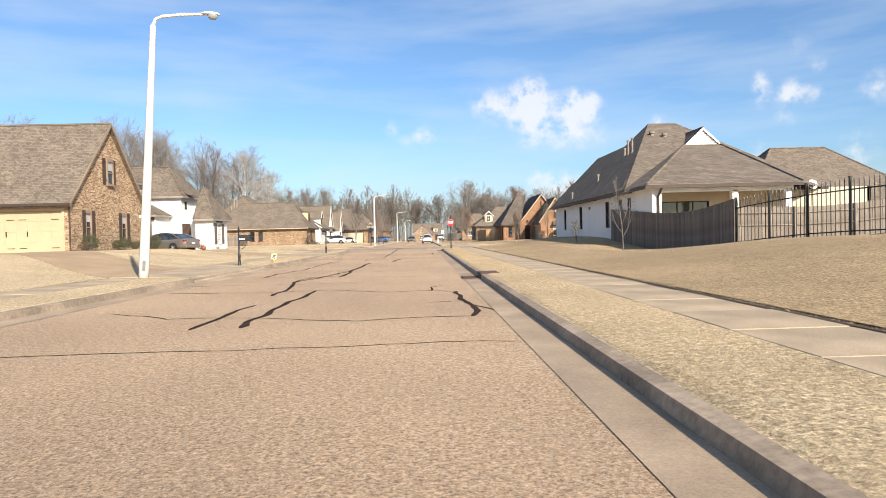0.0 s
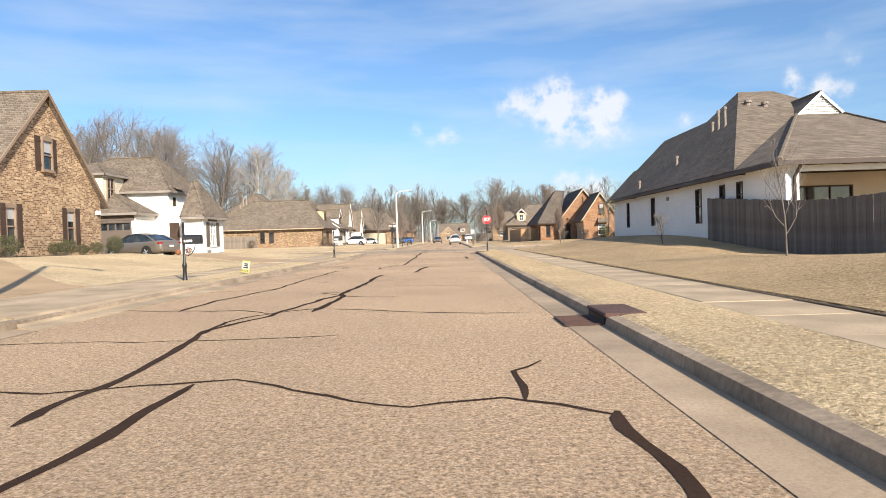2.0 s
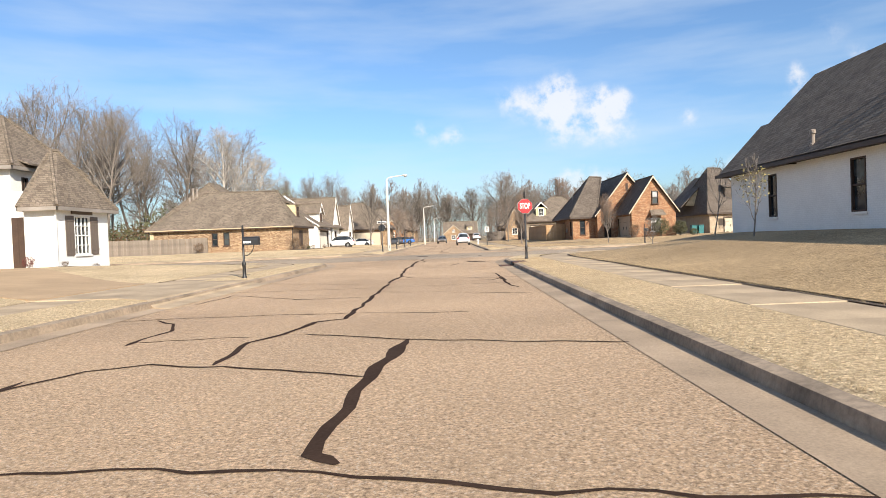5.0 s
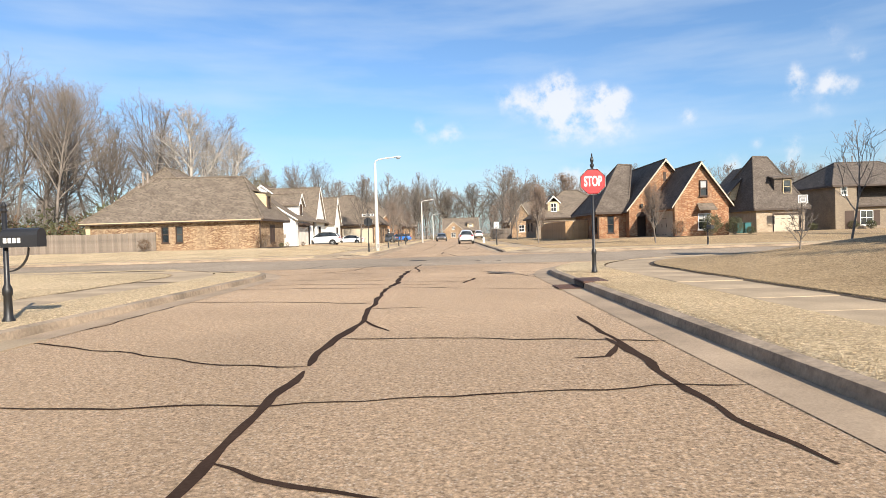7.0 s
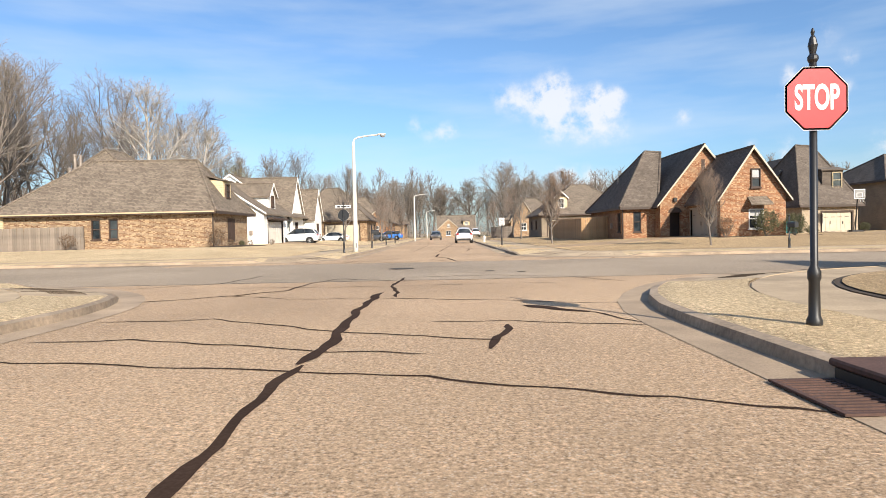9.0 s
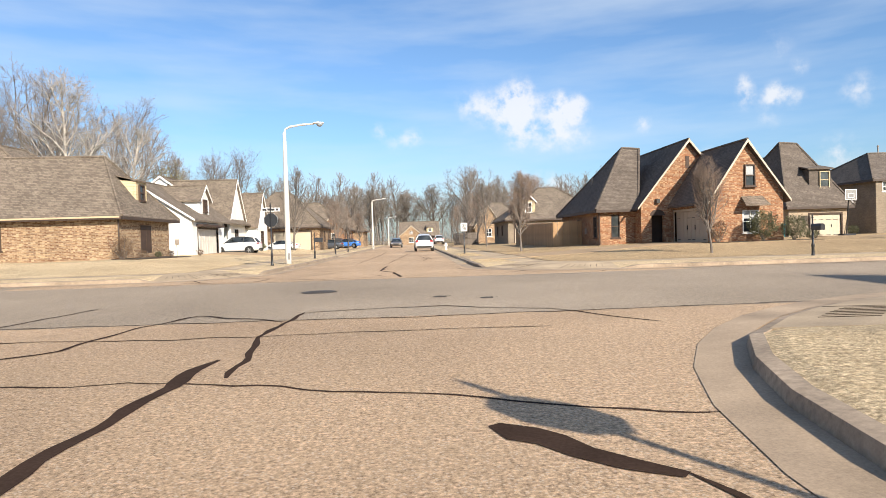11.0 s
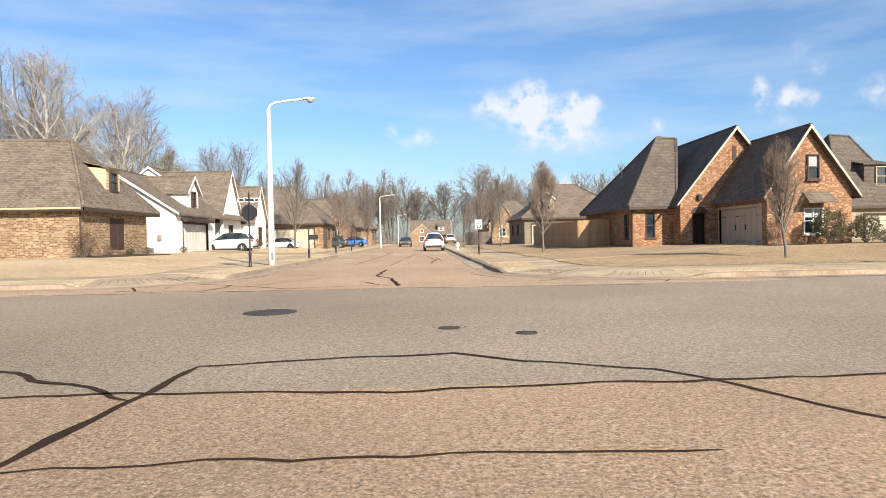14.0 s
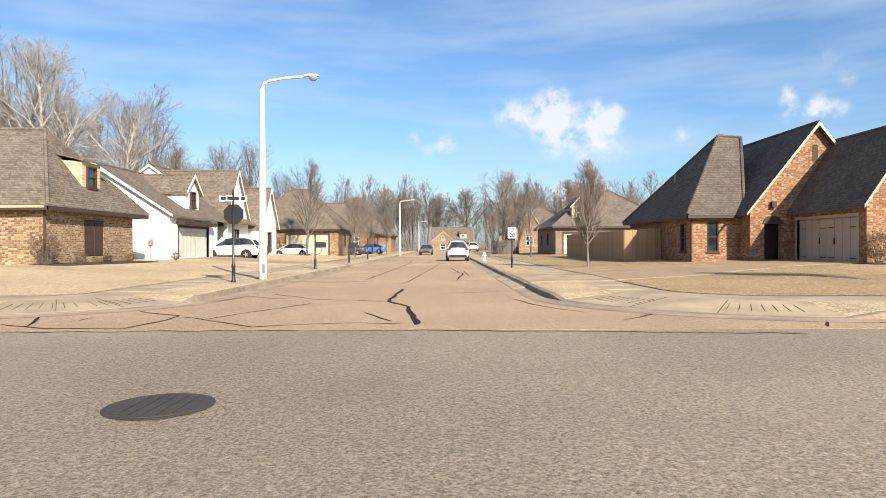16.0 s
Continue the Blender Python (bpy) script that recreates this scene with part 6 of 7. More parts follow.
street_lamp(-5.8, 75.9, 6.62, 1.45, "tall white street lamp with curved arm by the crossing")
street_lamp(-5.1, 132.6, 6.7, 1.45, "white street lamp far along the street")
street_lamp(-5.0, 190.0, 6.3, 1.45, "white street lamp at the far end of the street")


def text_mesh(body, size, material, name, parent, at, turn, label=""):
    """Built-in lettering turned into a flat mesh."""
    cu = bpy.data.curves.new(name, "FONT")
    cu.body, cu.size, cu.align_x, cu.align_y, cu.extrude = body, size, "CENTER", "CENTER", 0.001
    cu.offset = size * 0.03
    tmp = new(name, cu)
    me = bpy.data.meshes.new_from_object(tmp.evaluated_get(bpy.context.evaluated_depsgraph_get()))
    bpy.data.objects.remove(tmp)
    me.materials.clear()
    me.materials.append(material)
    o = new(name, me)
    o.parent = parent
    o.matrix_local = Matrix.Translation(Vector(at) - where(parent)) @ turn
    return tagged(o, label) if label else o


def octagon(bm, c, r, y, thick):
    pts = [(c[0] + r * math.cos(math.pi / 8 + k * math.pi / 4), c[1] + r * math.sin(math.pi / 8 + k * math.pi / 4)) for k in range(8)]
    return prism(bm, "-y", y, pts, 0.0, thick)


def sign_post(ob, x, y, z, h, finial=True):
    post = part("post", lathe(B(), (x, y, z - 0.05), [(0.075, 0), (0.075, 0.12), (0.055, 0.16), (0.05, 0.5), (0.062, 0.53), (0.062, 0.6), (0.036, 0.66), (0.034, h)], 12), M_IRON, ob)
    smooth(post)
    if finial:
        part("finial", lathe(B(), (x, y, z + h - 0.06), [(0.034, 0), (0.05, 0.03), (0.05, 0.06), (0.028, 0.09), (0.045, 0.17), (0.03, 0.24), (0.012, 0.27), (0.02, 0.30), (0.006, 0.34)], 10), M_IRON, ob)
    return post


def stop_sign(x, y, label, away=False):
    z = gz(x, y)
    ob = thing("stop_sign", (x, y, z), label, "stop sign", "stop signs")
    sign_post(ob, x, y, z, 2.66)
    cz = z + (2.24 if not away else 2.12)
    s = -1 if not away else 1
    yy = y + s * 0.045
    plate = part("plate", octagon(B(), (x, cz), 0.330, yy - 0.004, 0.008), M_SIGNB, ob, "dark sign back")
    R = Matrix.Rotation(math.pi / 2, 4, "X")
    if away:
        R = Matrix.Rotation(math.pi, 4, "Z") @ R
    f = -1 if not away else 1
    part("border", octagon(B(), (x, cz), 0.334, yy + f * 0.010, 0.002), M_SIGNW, plate, "white border")
    part("face", octagon(B(), (x, cz), 0.310, yy + f * 0.014, 0.002), M_RED, plate, "red sign face")
    text_mesh("STOP", 0.275, M_SIGNW, "lettering", plate, (x, yy + f * 0.0185, cz), R @ Matrix.Diagonal((0.66, 1.22, 1, 1)), "white capital letters")
    return ob, z


stop_sign(3.15, 45.0, "red stop sign on a black ornamental post")
nst, zz = stop_sign(-6.2, 74.1, "stop sign seen from its dark back, on a black post", True)
for half, dz, turn in ((0.42, 2.60, 0.12), (0.36, 2.60, 1.30)):
    def placed(bm):
        bmesh.ops.rotate(bm, verts=bm.verts, cent=(0, 0, 0), matrix=Matrix.Rotation(turn, 3, "Z"))
        bmesh.ops.translate(bm, verts=bm.verts, vec=(-6.2, 74.1, zz + dz))
        return bm

    blade = part("street_name_blade", placed(box(B(), -half, half, -0.006, 0.006, -0.085, 0.085)), M_SIGNW, nst, "white street-name blade")
    for e in (-1, 1):
        for u0, u1 in ((-0.85, -0.12), (0.0, 0.45), (0.57, 0.85)):
            part("lettering_bar", placed(box(B(), half * u0, half * u1, e * 0.009 - 0.002, e * 0.009 + 0.002, -0.05, 0.05)), M_SIGNB, blade, "dark bar")


def speed_sign(x, y):
    z = gz(x, y)
    ob = thing("speed_limit_sign", (x, y, z), "white speed limit sign on a dark post", "road sign")
    sign_post(ob, x, y, z, 2.02, False)
    plate = part("plate", box(B(), x - 0.21, x + 0.21, y - 0.05, y - 0.04, z + 1.48, z + 2.03, 0.004), M_SIGNW, ob)
    R = Matrix.Rotation(math.pi / 2, 4, "X")
    for txt, size, dz in (("SPEED", 0.105, 1.93), ("LIMIT", 0.105, 1.82), ("20", 0.26, 1.63)):
        text_mesh(txt, size, M_BLACK, "lettering", plate, (x, y - 0.0525, z + dz), R)


speed_sign(3.68, 86.0)


def mailbox(x, y, turn=0.0, label="black mailbox on an ornamental black post", bars=True):
    z = gz(x, y)
    ob = thing("mailbox", (x, y, z), label, "mailbox", "mailboxes")
    post = part("post", lathe(B(), (x, y, z - 0.05), [(0.085, 0), (0.085, 0.08), (0.06, 0.14), (0.052, 0.42), (0.066, 0.45), (0.066, 0.52), (0.036, 0.60), (0.032, 1.62)], 12), M_IRON, ob)
    smooth(post)
    part("finial", lathe(B(), (x, y, z + 1.55), [(0.032, 0), (0.05, 0.03), (0.03, 0.06), (0.04, 0.1), (0.008, 0.16)], 10), M_IRON, ob)
    # box towards the street
    bm = B()
    prof = [(-0.085, 0.0), (0.085, 0.0), (0.085, 0.13)] + [(0.085 * math.cos(a), 0.13 + 0.085 * math.sin(a)) for a in (0.5, 1.05, 1.57, 2.1, 2.64)] + [(-0.085, 0.13)]
    a = [bm.verts.new((x + 0.0, y + p * 1.25, z + 1.06 + q * 1.25)) for p, q in prof]
    b = [bm.verts.new((x + 0.52, y + p * 1.25, z + 1.06 + q * 1.25)) for p, q in prof]
    bm.faces.new(a)
    bm.faces.new(b[::-1])
    for k in range(len(prof)):
        j = (k + 1) % len(prof)
        bm.faces.new((a[k], b[k], b[j], a[j]))
    bmesh.ops.rotate(bm, verts=bm.verts, cent=(x, y, z), matrix=Matrix.Rotation(turn, 3, "Z"))
    body = part("box", bm, M_MAILBOX, ob)
    if bars:
        bm = B()
        for k in range(4):
            box(bm, x + 0.05 + 0.065 * k, x + 0.095 + 0.065 * k, y - 0.115, y - 0.108, z + 1.12, z + 1.19)
        bmesh.ops.rotate(bm, verts=bm.verts, cent=(x, y, z), matrix=Matrix.Rotation(turn, 3, "Z"))
        part("number_bars", bm, M_SIGNW, body, "white plain bars in place of digits")
    bend = [(x + 0.03 + 0.30 * math.sin(k / 6 * 1.57), z + 0.72 + 0.33 * (1 - math.cos(k / 6 * 1.57))) for k in range(7)]
    bm = B()
    rings = [[bm.verts.new((u + 0.012 * c * 0.7, y + 0.012 * d, w - 0.012 * c * 0.7)) for c, d in ((1, 1), (-1, 1), (-1, -1), (1, -1))] for u, w in bend]
    for p, q in zip(rings, rings[1:]):
        for k in range(4):
            bm.faces.new((p[k], p[(k + 1) % 4], q[(k + 1) % 4], q[k]))
    bm.faces.new(rings[0][::-1])
    bm.faces.new(rings[-1])
    bmesh.ops.rotate(bm, verts=bm.verts, cent=(x, y, z), matrix=Matrix.Rotation(turn, 3, "Z"))
    part("bracket", bm, M_IRON, ob)
    return ob


mailbox(-7.25, 17.9)
mailbox(-6.62, 38.3, 0.0, "black mailbox on an ornamental post by the corner")
mailbox(-5.95, 85.3, 0.0, "dark mailbox on a post beside the kerb", False)
mailbox(-5.95, 96.3, 0.0, "dark mailbox on a post beside the kerb", False)
mailbox(-5.95, 106.4, 0.0, "dark mailbox on a post beside the kerb", False)
lawn_box = mailbox(14.7, 66.8, -1.4, "dark mailbox on the grass strip across the crossing", False)
lawn_box.scale = (0.88, 0.88, 0.88)
mailbox(27.5, 67.0, -1.4, "dark mailbox along the cross street", False)


def yard_sign(x, y):
    z = gz(x, y)
    ob = thing("yard_sign", (x, y, z), "small yellow and white notice on wire legs in the grass", "yard sign")
    lean = Matrix.Rotation(0.16, 3, "Y")
    def leaned(bm):
        bmesh.ops.rotate(bm, verts=bm.verts, cent=(x, y, z), matrix=lean)
        return bm
    for s in (-0.13, 0.13):
        part("wire_leg", leaned(tube(B(), (x + s, y, z - 0.05), (x + s, y, z + 0.25), 0.006, 0.006, 6)), M_VENT, ob)
    card = part("card", leaned(box(B(), x - 0.13, x + 0.13, y - 0.008, y + 0.008, z + 0.06, z + 0.46)), M_YELLOW, ob)
    part("white_field", leaned(box(B(), x - 0.108, x + 0.108, y - 0.011, y - 0.009, z + 0.18, z + 0.40)), M_SIGNW, card)
    for dz, hw in ((0.355, 0.08), (0.29, 0.07), (0.225, 0.085)):
        part("text_bar", leaned(box(B(), x - hw, x + hw, y - 0.014, y - 0.012, z + dz - 0.025, z + dz + 0.025)), M_BLACK, card)
    for k in range(4):
        part("figure_bar", leaned(box(B(), x - 0.12 + 0.065 * k, x - 0.09 + 0.065 * k, y - 0.013, y - 0.010, z + 0.08, z + 0.16)), M_BLACK, card)


yard_sign(-6.55, 21.1)


# ---- trees and shrubs ----
def tree_meshes(name, seed, height, trunk_r, width, fork, counts, twig_r=0.012, bark=None, twigs=None, up=1.0, lean=0.0, crook=1.0, sides=(8, 5, 4, 3, 3)):
    """A bare tree: limbs, branches and twigs grown out to an oval crown; one mesh of trunk and limbs, one of twigs."""
    rnd = random.Random(seed)
    data = {"wood": ([], []), "fine": ([], [])}
    mid, half = height * (1 + fork * 0.8) / 2, height * (1 - fork * 0.8) / 2
    last = len(counts)

    def reach(p, d):
        """How far from p the crown's edge lies along d."""
        e = Vector((1 / width, 1 / width, 1 / half))
        a = Vector((p.x * e.x, p.y * e.y, (p.z - mid) * e.z))
        b = Vector((d.x * e.x, d.y * e.y, d.z * e.z))
        A, H, C = b.dot(b), a.dot(b), a.dot(a) - 1
        q = H * H - A * C
        return max((-H + math.sqrt(q)) / A, 0.0) if q > 0 else 0.0

    def limb(key, pts, r0, r1, n):
        V, F = data[key]
        base = len(V)
        for i, p in enumerate(pts):
            t = (pts[min(i + 1, len(pts) - 1)] - pts[max(i - 1, 0)]).normalized()
            q = t.to_track_quat("Z", "Y")
            r = r0 + (r1 - r0) * i / (len(pts) - 1)
            for k in range(n):
                V.append(p + q @ Vector((r * math.cos(k * math.tau / n), r * math.sin(k * math.tau / n), 0)))
        for i in range(len(pts) - 1):
            for k in range(n):
                a, b = base + i * n + k, base + i * n + (k + 1) % n
                F.append((a, b, b + n, a + n))

    def grow(p, d, length, r, level):
        steps = 1 if level == last and last > 2 else (8, 6, 4, 3, 2)[level]
        lift = (0.02, 0.13, 0.08, 0.03, 0.0)[level] * up
        wob = (0.05, 0.13, 0.17, 0.20, 0.10)[level] * crook
        pts, q = [p.copy()], d.copy()
        for _ in range(steps):
            q = (q + Vector((rnd.gauss(0, wob), rnd.gauss(0, wob), rnd.gauss(0, wob * 0.7) + lift))).normalized()
            pts.append(pts[-1] + q * (length / steps))
        r1 = max(r * (0.30 if level else 0.22), twig_r * 0.5)
        limb("wood" if level < 3 and level < last else "fine", pts, r, r1, sides[level])
        if level == last:
            return
        n = counts[level]
        if level:
            n = max(2, round(n * rnd.uniform(0.75, 1.2)))
        for k in range(n):
            f = fork + (0.97 - fork) * (k + rnd.random()) / n if level == 0 else 0.15 + 0.84 * (k + rnd.random()) / n
            i = min(int(f * steps), steps - 1)
            at = pts[i].lerp(pts[i + 1], f * steps - i)
            axis = (pts[i + 1] - pts[i]).normalized()
            az = k * 2.4 + rnd.uniform(-0.6, 0.6)
            ref = Vector((math.cos(az), math.sin(az), rnd.uniform(-0.3, 0.5) if level else 0.0))
            ref = (ref - axis * ref.dot(axis)).normalized()
            ang = (1.0 - 0.5 * f) * rnd.uniform(0.85, 1.15) if level == 0 else rnd.uniform(0.45, 0.95)
            ang *= min(1.0, 0.55 + width / height)
            nd = (axis * math.cos(ang) + ref * math.sin(ang)).normalized()
            here = r + (r1 - r) * f
            if level == 0:
                size = reach(at, (nd + Vector((0, 0, 0.35 * up))).normalized()) * rnd.uniform(0.72, 1.0)
            else:
                size = min(length * rnd.uniform(0.35, 0.62) * (1.15 - 0.45 * f), reach(at, nd) * 1.1 + 0.03 * height)
            if size > 0.012 * height:
                grow(at, nd, size, max(here * rnd.uniform(0.55, 0.74), twig_r), level + 1)

    grow(Vector((0, 0, -0.15)), Vector((lean, 0, 1)).normalized(), height * 0.93, trunk_r, 0)
    out = []
    for key, m, nm in (("wood", bark or M_BARK, "trunk"), ("fine", twigs or M_TWIG, "crown")):
        me = bpy.data.meshes.new(nm)
        me.from_pydata([tuple(v) for v in data[key][0]], [], data[key][1])
        me.materials.append(m)
        me.polygons.foreach_set("use_smooth", [True] * len(me.polygons))
        out.append(me)
    return out


def plant(meshes, x, y, z, label, group, scale=1.0, turn=0.0, name="tree", category="tree"):
    ob = thing(name, (x, y, z), label, category, group)
    for nm, me in zip(("trunk", "crown"), meshes):
        o = new(nm, me)
        o.parent = ob
    ob.scale = (scale, scale, scale)
    ob.rotation_euler = (0, 0, turn)
    return ob


def leaf_cloud(seed, count, shape, size, material, name="foliage"):
    """Many small leaves spread through a rounded volume with gaps."""
    rnd = random.Random(seed)
    V, F = [], []
    while len(F) < count:
        p = Vector((rnd.uniform(-1, 1), rnd.uniform(-1, 1), rnd.uniform(-1, 1)))
        l = p.length
        if l > 1 or l < 0.45 or noise.noise(p * 2.3 + Vector((seed, 0, 0))) < -0.12 - 0.35 * (l < 0.8):
            continue
        p *= 0.9 + 0.25 * noise.noise(p * 3.0 + Vector((0, seed, 0)))
        c = Vector((p.x * shape[0], p.y * shape[1], p.z * shape[2] + shape[2]))
        a = Vector((rnd.gauss(0, 1), rnd.gauss(0, 1), rnd.gauss(0, 1))).normalized()
        b = a.cross(Vector((rnd.gauss(0, 1), rnd.gauss(0, 1), rnd.gauss(0, 1)))).normalized()
        s = size * rnd.uniform(0.6, 1.3)
        i = len(V)
        V += [c - a * s, c + b * s * 0.45, c + a * s, c - b * s * 0.45]
        F.append((i, i + 1, i + 2, i + 3))
    me = bpy.data.meshes.new(name)
    me.from_pydata([tuple(v) for v in V], [], F)
    me.materials.append(material)
    return me


def shrub_stems(seed, h, spread, n=9):
    rnd = random.Random(seed)
    bm = B()
    for k in range(n):
        a = k * 2.4
        p = Vector((0, 0, -0.05))
        d = Vector((math.cos(a) * spread, math.sin(a) * spread, 1)).normalized()
        for s in range(4):
            q = p + (d + Vector((rnd.gauss(0, 0.15), rnd.gauss(0, 0.15), 0))) * (h / 4)
            tube(bm, p, q, 0.014 * (1 - s * 0.2), 0.014 * (0.8 - s * 0.2), 4, False)
            p = q
    me = bpy.data.meshes.new("stems")
    bm.to_mesh(me)
    bm.free()
    me.materials.append(M_BARK)
    return me


SHRUBS = [(leaf_cloud(1, 2600, (0.60, 0.60, 0.50), 0.032, M_SHRUB), shrub_stems(1, 0.9, 0.5)), (leaf_cloud(2, 2200, (0.50, 0.50, 0.42), 0.032, M_SHRUB), shrub_stems(2, 0.75, 0.5)),
          (leaf_cloud(3, 1300, (0.5, 0.5, 0.45), 0.028, M_DRYSHRUB), shrub_stems(3, 0.9, 0.6, 14)),
          (leaf_cloud(4, 1500, (0.5, 0.5, 0.45), 0.032, M_REDLEAF), shrub_stems(4, 0.8, 0.5))]


def shrub(kind, x, y, scale, label, turn=0.0, tall=1.0):
    ob = thing("shrub", (x, y, gz(x, y) + 0.02), label, "shrub", "shrubs by the houses")
    for nm, me in zip(("foliage", "woody_base"), SHRUBS[kind]):
        o = new(nm, me)
        o.parent = ob
    ob.scale = (scale, scale, scale * tall)
    ob.rotation_euler = (0, 0, turn)
    return ob


# beds under the brick gable
for i, (x, y, s, t) in enumerate(((-17.1, 24.7, 0.85, 1.15), (-17.0, 27.5, 0.75, 1.0), (-17.1, 28.6, 0.8, 1.0), (-17.0, 29.6, 0.7, 0.9), (-17.0, 30.8, 0.7, 0.9), (-16.9, 32.3, 1.0, 1.2))):
    shrub(i % 2, x, y, s, "rounded dull green shrub against the brick gable", i * 1.3, t)
shrub(2, -17.2, 24.1, 0.6, "small brown shrub at the garage corner", 0.4)
for i, (x, y) in enumerate(((-17.3, 46.2), (-17.2, 48.5), (-17.3, 50.2))):
    shrub(2, x, y, 0.35, "low dry plant in the bed of the white house", i)
shrub(3, -18.6, 45.7, 0.62, "small round dull red shrub by the white entry", 0.3)
shrub(3, -21.2, 45.9, 0.66, "small round dull red shrub beside the garage corner", 1.3)
shrub(2, -24.2, 78.2, 1.2, "leafless grey shrub at the end of the pale fence", 0.2)
shrub(2, -15.2, 79.2, 1.25, "bare brown shrub at the brick house corner", 0.8, 1.2)
shrub(2, -14.9, 81.0, 0.6, "low dry shrub in the flower bed", 1.8)
shrub(1, -14.8, 83.0, 0.5, "low green shrub under the shutters", 0.8)
shrub(2, -14.8, 85.0, 0.55, "low dry shrub in the flower bed", 2.8)
shrub(2, -14.5, 89.5, 0.55, "tuft of dry grass beside the drive", 0.3)
shrub(1, -14.3, 106.4, 1.15, "rounded green shrub between the drives", 0.3)
shrub(0, 20.1, 79.5, 1.5, "tall green shrub before the brick gable", 0.6, 1.25)
shrub(0, 22.0, 79.6, 1.3, "rounded green shrub before the brick gable", 1.6, 1.2)
shrub(2, 17.6, 79.8, 1.25, "sparse shrub at the garage corner", 0.9, 1.3)
shrub(0, 23.6, 80.5, 0.75, "small green shrub beside the brick house", 0.2)
shrub(0, 43.0, 98.4, 1.1, "green shrub under the front window", 0.2)
shrub(1, 45.0, 98.5, 1.2, "green shrub under the front window", 1.2)
shrub(0, 37.6, 96.5, 0.9, "dark shrub beside the entry", 2.2)


def bed(pts, key):
    bm = B()
    slab(bm, [(x, y, land(key, x, y) + 0.065) for x, y in pts], 0.2)
    tagged(part("flower_bed", bm, M_SOIL, None), "dark mulch bed along the house wall", "flower bed", kind="structure")


bed([(-17.8, 24.0), (-16.4, 24.0), (-16.4, 32.9), (-17.8, 32.9)], "sw")
bed([(-17.9, 46.0), (-16.9, 46.0), (-16.9, 51.0), (-17.9, 51.0)], "sw")
bed([(-15.65, 78.9), (-14.3, 78.9), (-14.1, 86.5), (-15.65, 86.5)], "nw")
bed([(17.0, 80.5), (17.0, 79.0), (23.5, 79.2), (22.5, 80.5)], "ne")

# young street trees
T_SMALL = [tree_meshes("sapling", 11, 3.2, 0.032, 0.55, 0.22, (11, 4, 3), twig_r=0.005, up=1.5), tree_meshes("sapling", 12, 1.5, 0.03, 0.55, 0.25, (12, 6, 4), twig_r=0.005),
           tree_meshes("sapling", 13, 5.0, 0.065, 0.86, 0.24, (38, 11, 7), twig_r=0.0065, twigs=M_REDTWIG, up=1.4), tree_meshes("tree", 14, 5.6, 0.08, 1.0, 0.20, (38, 11, 7), twig_r=0.007, twigs=M_REDTWIG, up=1.4)]
plant(T_SMALL[0], 8.95, 15.75, gz(8.95, 15.75), "slender bare sapling on the sloping lawn", "young street trees", 1.0, 0.4)
plant(T_SMALL[1], 10.3, 29.1, gz(10.3, 29.1), "very small bare sapling before the white house", "young street trees", 1.0, 1.4)
sap = plant(T_SMALL[0], 10.7, 40.75, gz(10.7, 40.75), "young tree with a few pale leaves near the white house", "young street trees", 0.98, 2.4)
o = new("foliage", leaf_cloud(21, 160, (0.75, 0.75, 0.85), 0.06, M_LEAF))
o.parent, o.location = sap, (0, 0, 1.15)
plant(T_SMALL[2], 12.95, 70.9, gz(12.95, 70.9), "slender reddish bare tree on the lawn across the crossing", "young street trees", 0.84, 0.2)
plant(T_SMALL[3], 7.35, 85.5, gz(7.35, 85.5), "slender reddish bare tree beside the far kerb", "young street trees", 0.92, 1.1)

# larger trees
T_BIG = [tree_meshes("tree", 31, 20, 0.21, 4.8, 0.32, (18, 8, 6, 4), twig_r=0.0115, up=0.55), tree_meshes("tree", 32, 21, 0.22, 4.3, 0.36, (18, 8, 6, 4), twig_r=0.0115, lean=0.05, up=0.6, crook=1.15),
         tree_meshes("tree", 33, 18, 0.20, 5.6, 0.28, (18, 8, 6, 4), twig_r=0.0115, up=0.45, crook=1.2), tree_meshes("tree", 34, 20, 0.21, 4.5, 0.40, (18, 8, 6, 4), twig_r=0.0115, lean=-0.06, up=0.6)]
T_PALE = tree_meshes("tree", 41, 19, 0.30, 6.0, 0.30, (17, 9, 6, 4), twig_r=0.015, up=0.5, crook=1.5, bark=M_PALEBARK, twigs=M_PALETWIG)
T_ROUND = [tree_meshes("tree", 45, 15, 0.30, 6.8, 0.24, (18, 8, 6, 4), twig_r=0.020, up=0.5, crook=1.2), tree_meshes("tree", 46, 14, 0.27, 5.4, 0.26, (18, 8, 6, 4), twig_r=0.020, up=0.6, twigs=M_REDTWIG)]
T_MID = [tree_meshes("tree", 51, 9.5, 0.13, 2.1, 0.20, (22, 8, 6), twig_r=0.010, up=1.1), tree_meshes("tree", 52, 8.5, 0.12, 1.9, 0.20, (24, 8, 6), twig_r=0.010, twigs=M_REDTWIG, up=1.2)]
plant(T_MID[0], -12.3, 112.9, gz(-12.3, 112.9), "bare dark street tree before the tan brick house", "street trees", 0.95, 0.3)
for i, (x, y, s) in enumerate(((-9.5, 128, 0.8), (-9.0, 138, 0.75), (-11.0, 146, 0.8), (-8.5, 152, 0.7), (8.2, 112, 0.75), (9.0, 128, 0.85), (8.0, 137, 0.8), (10.5, 150, 0.8), (-9.5, 166, 0.8), (9.0, 164, 0.85), (-13, 158, 0.95), (-8.6, 118, 0.7))):
    plant(T_MID[i % 2], x, y, gz(x, y), "bare reddish-brown street tree along the far street", "street trees", s, i * 0.9)
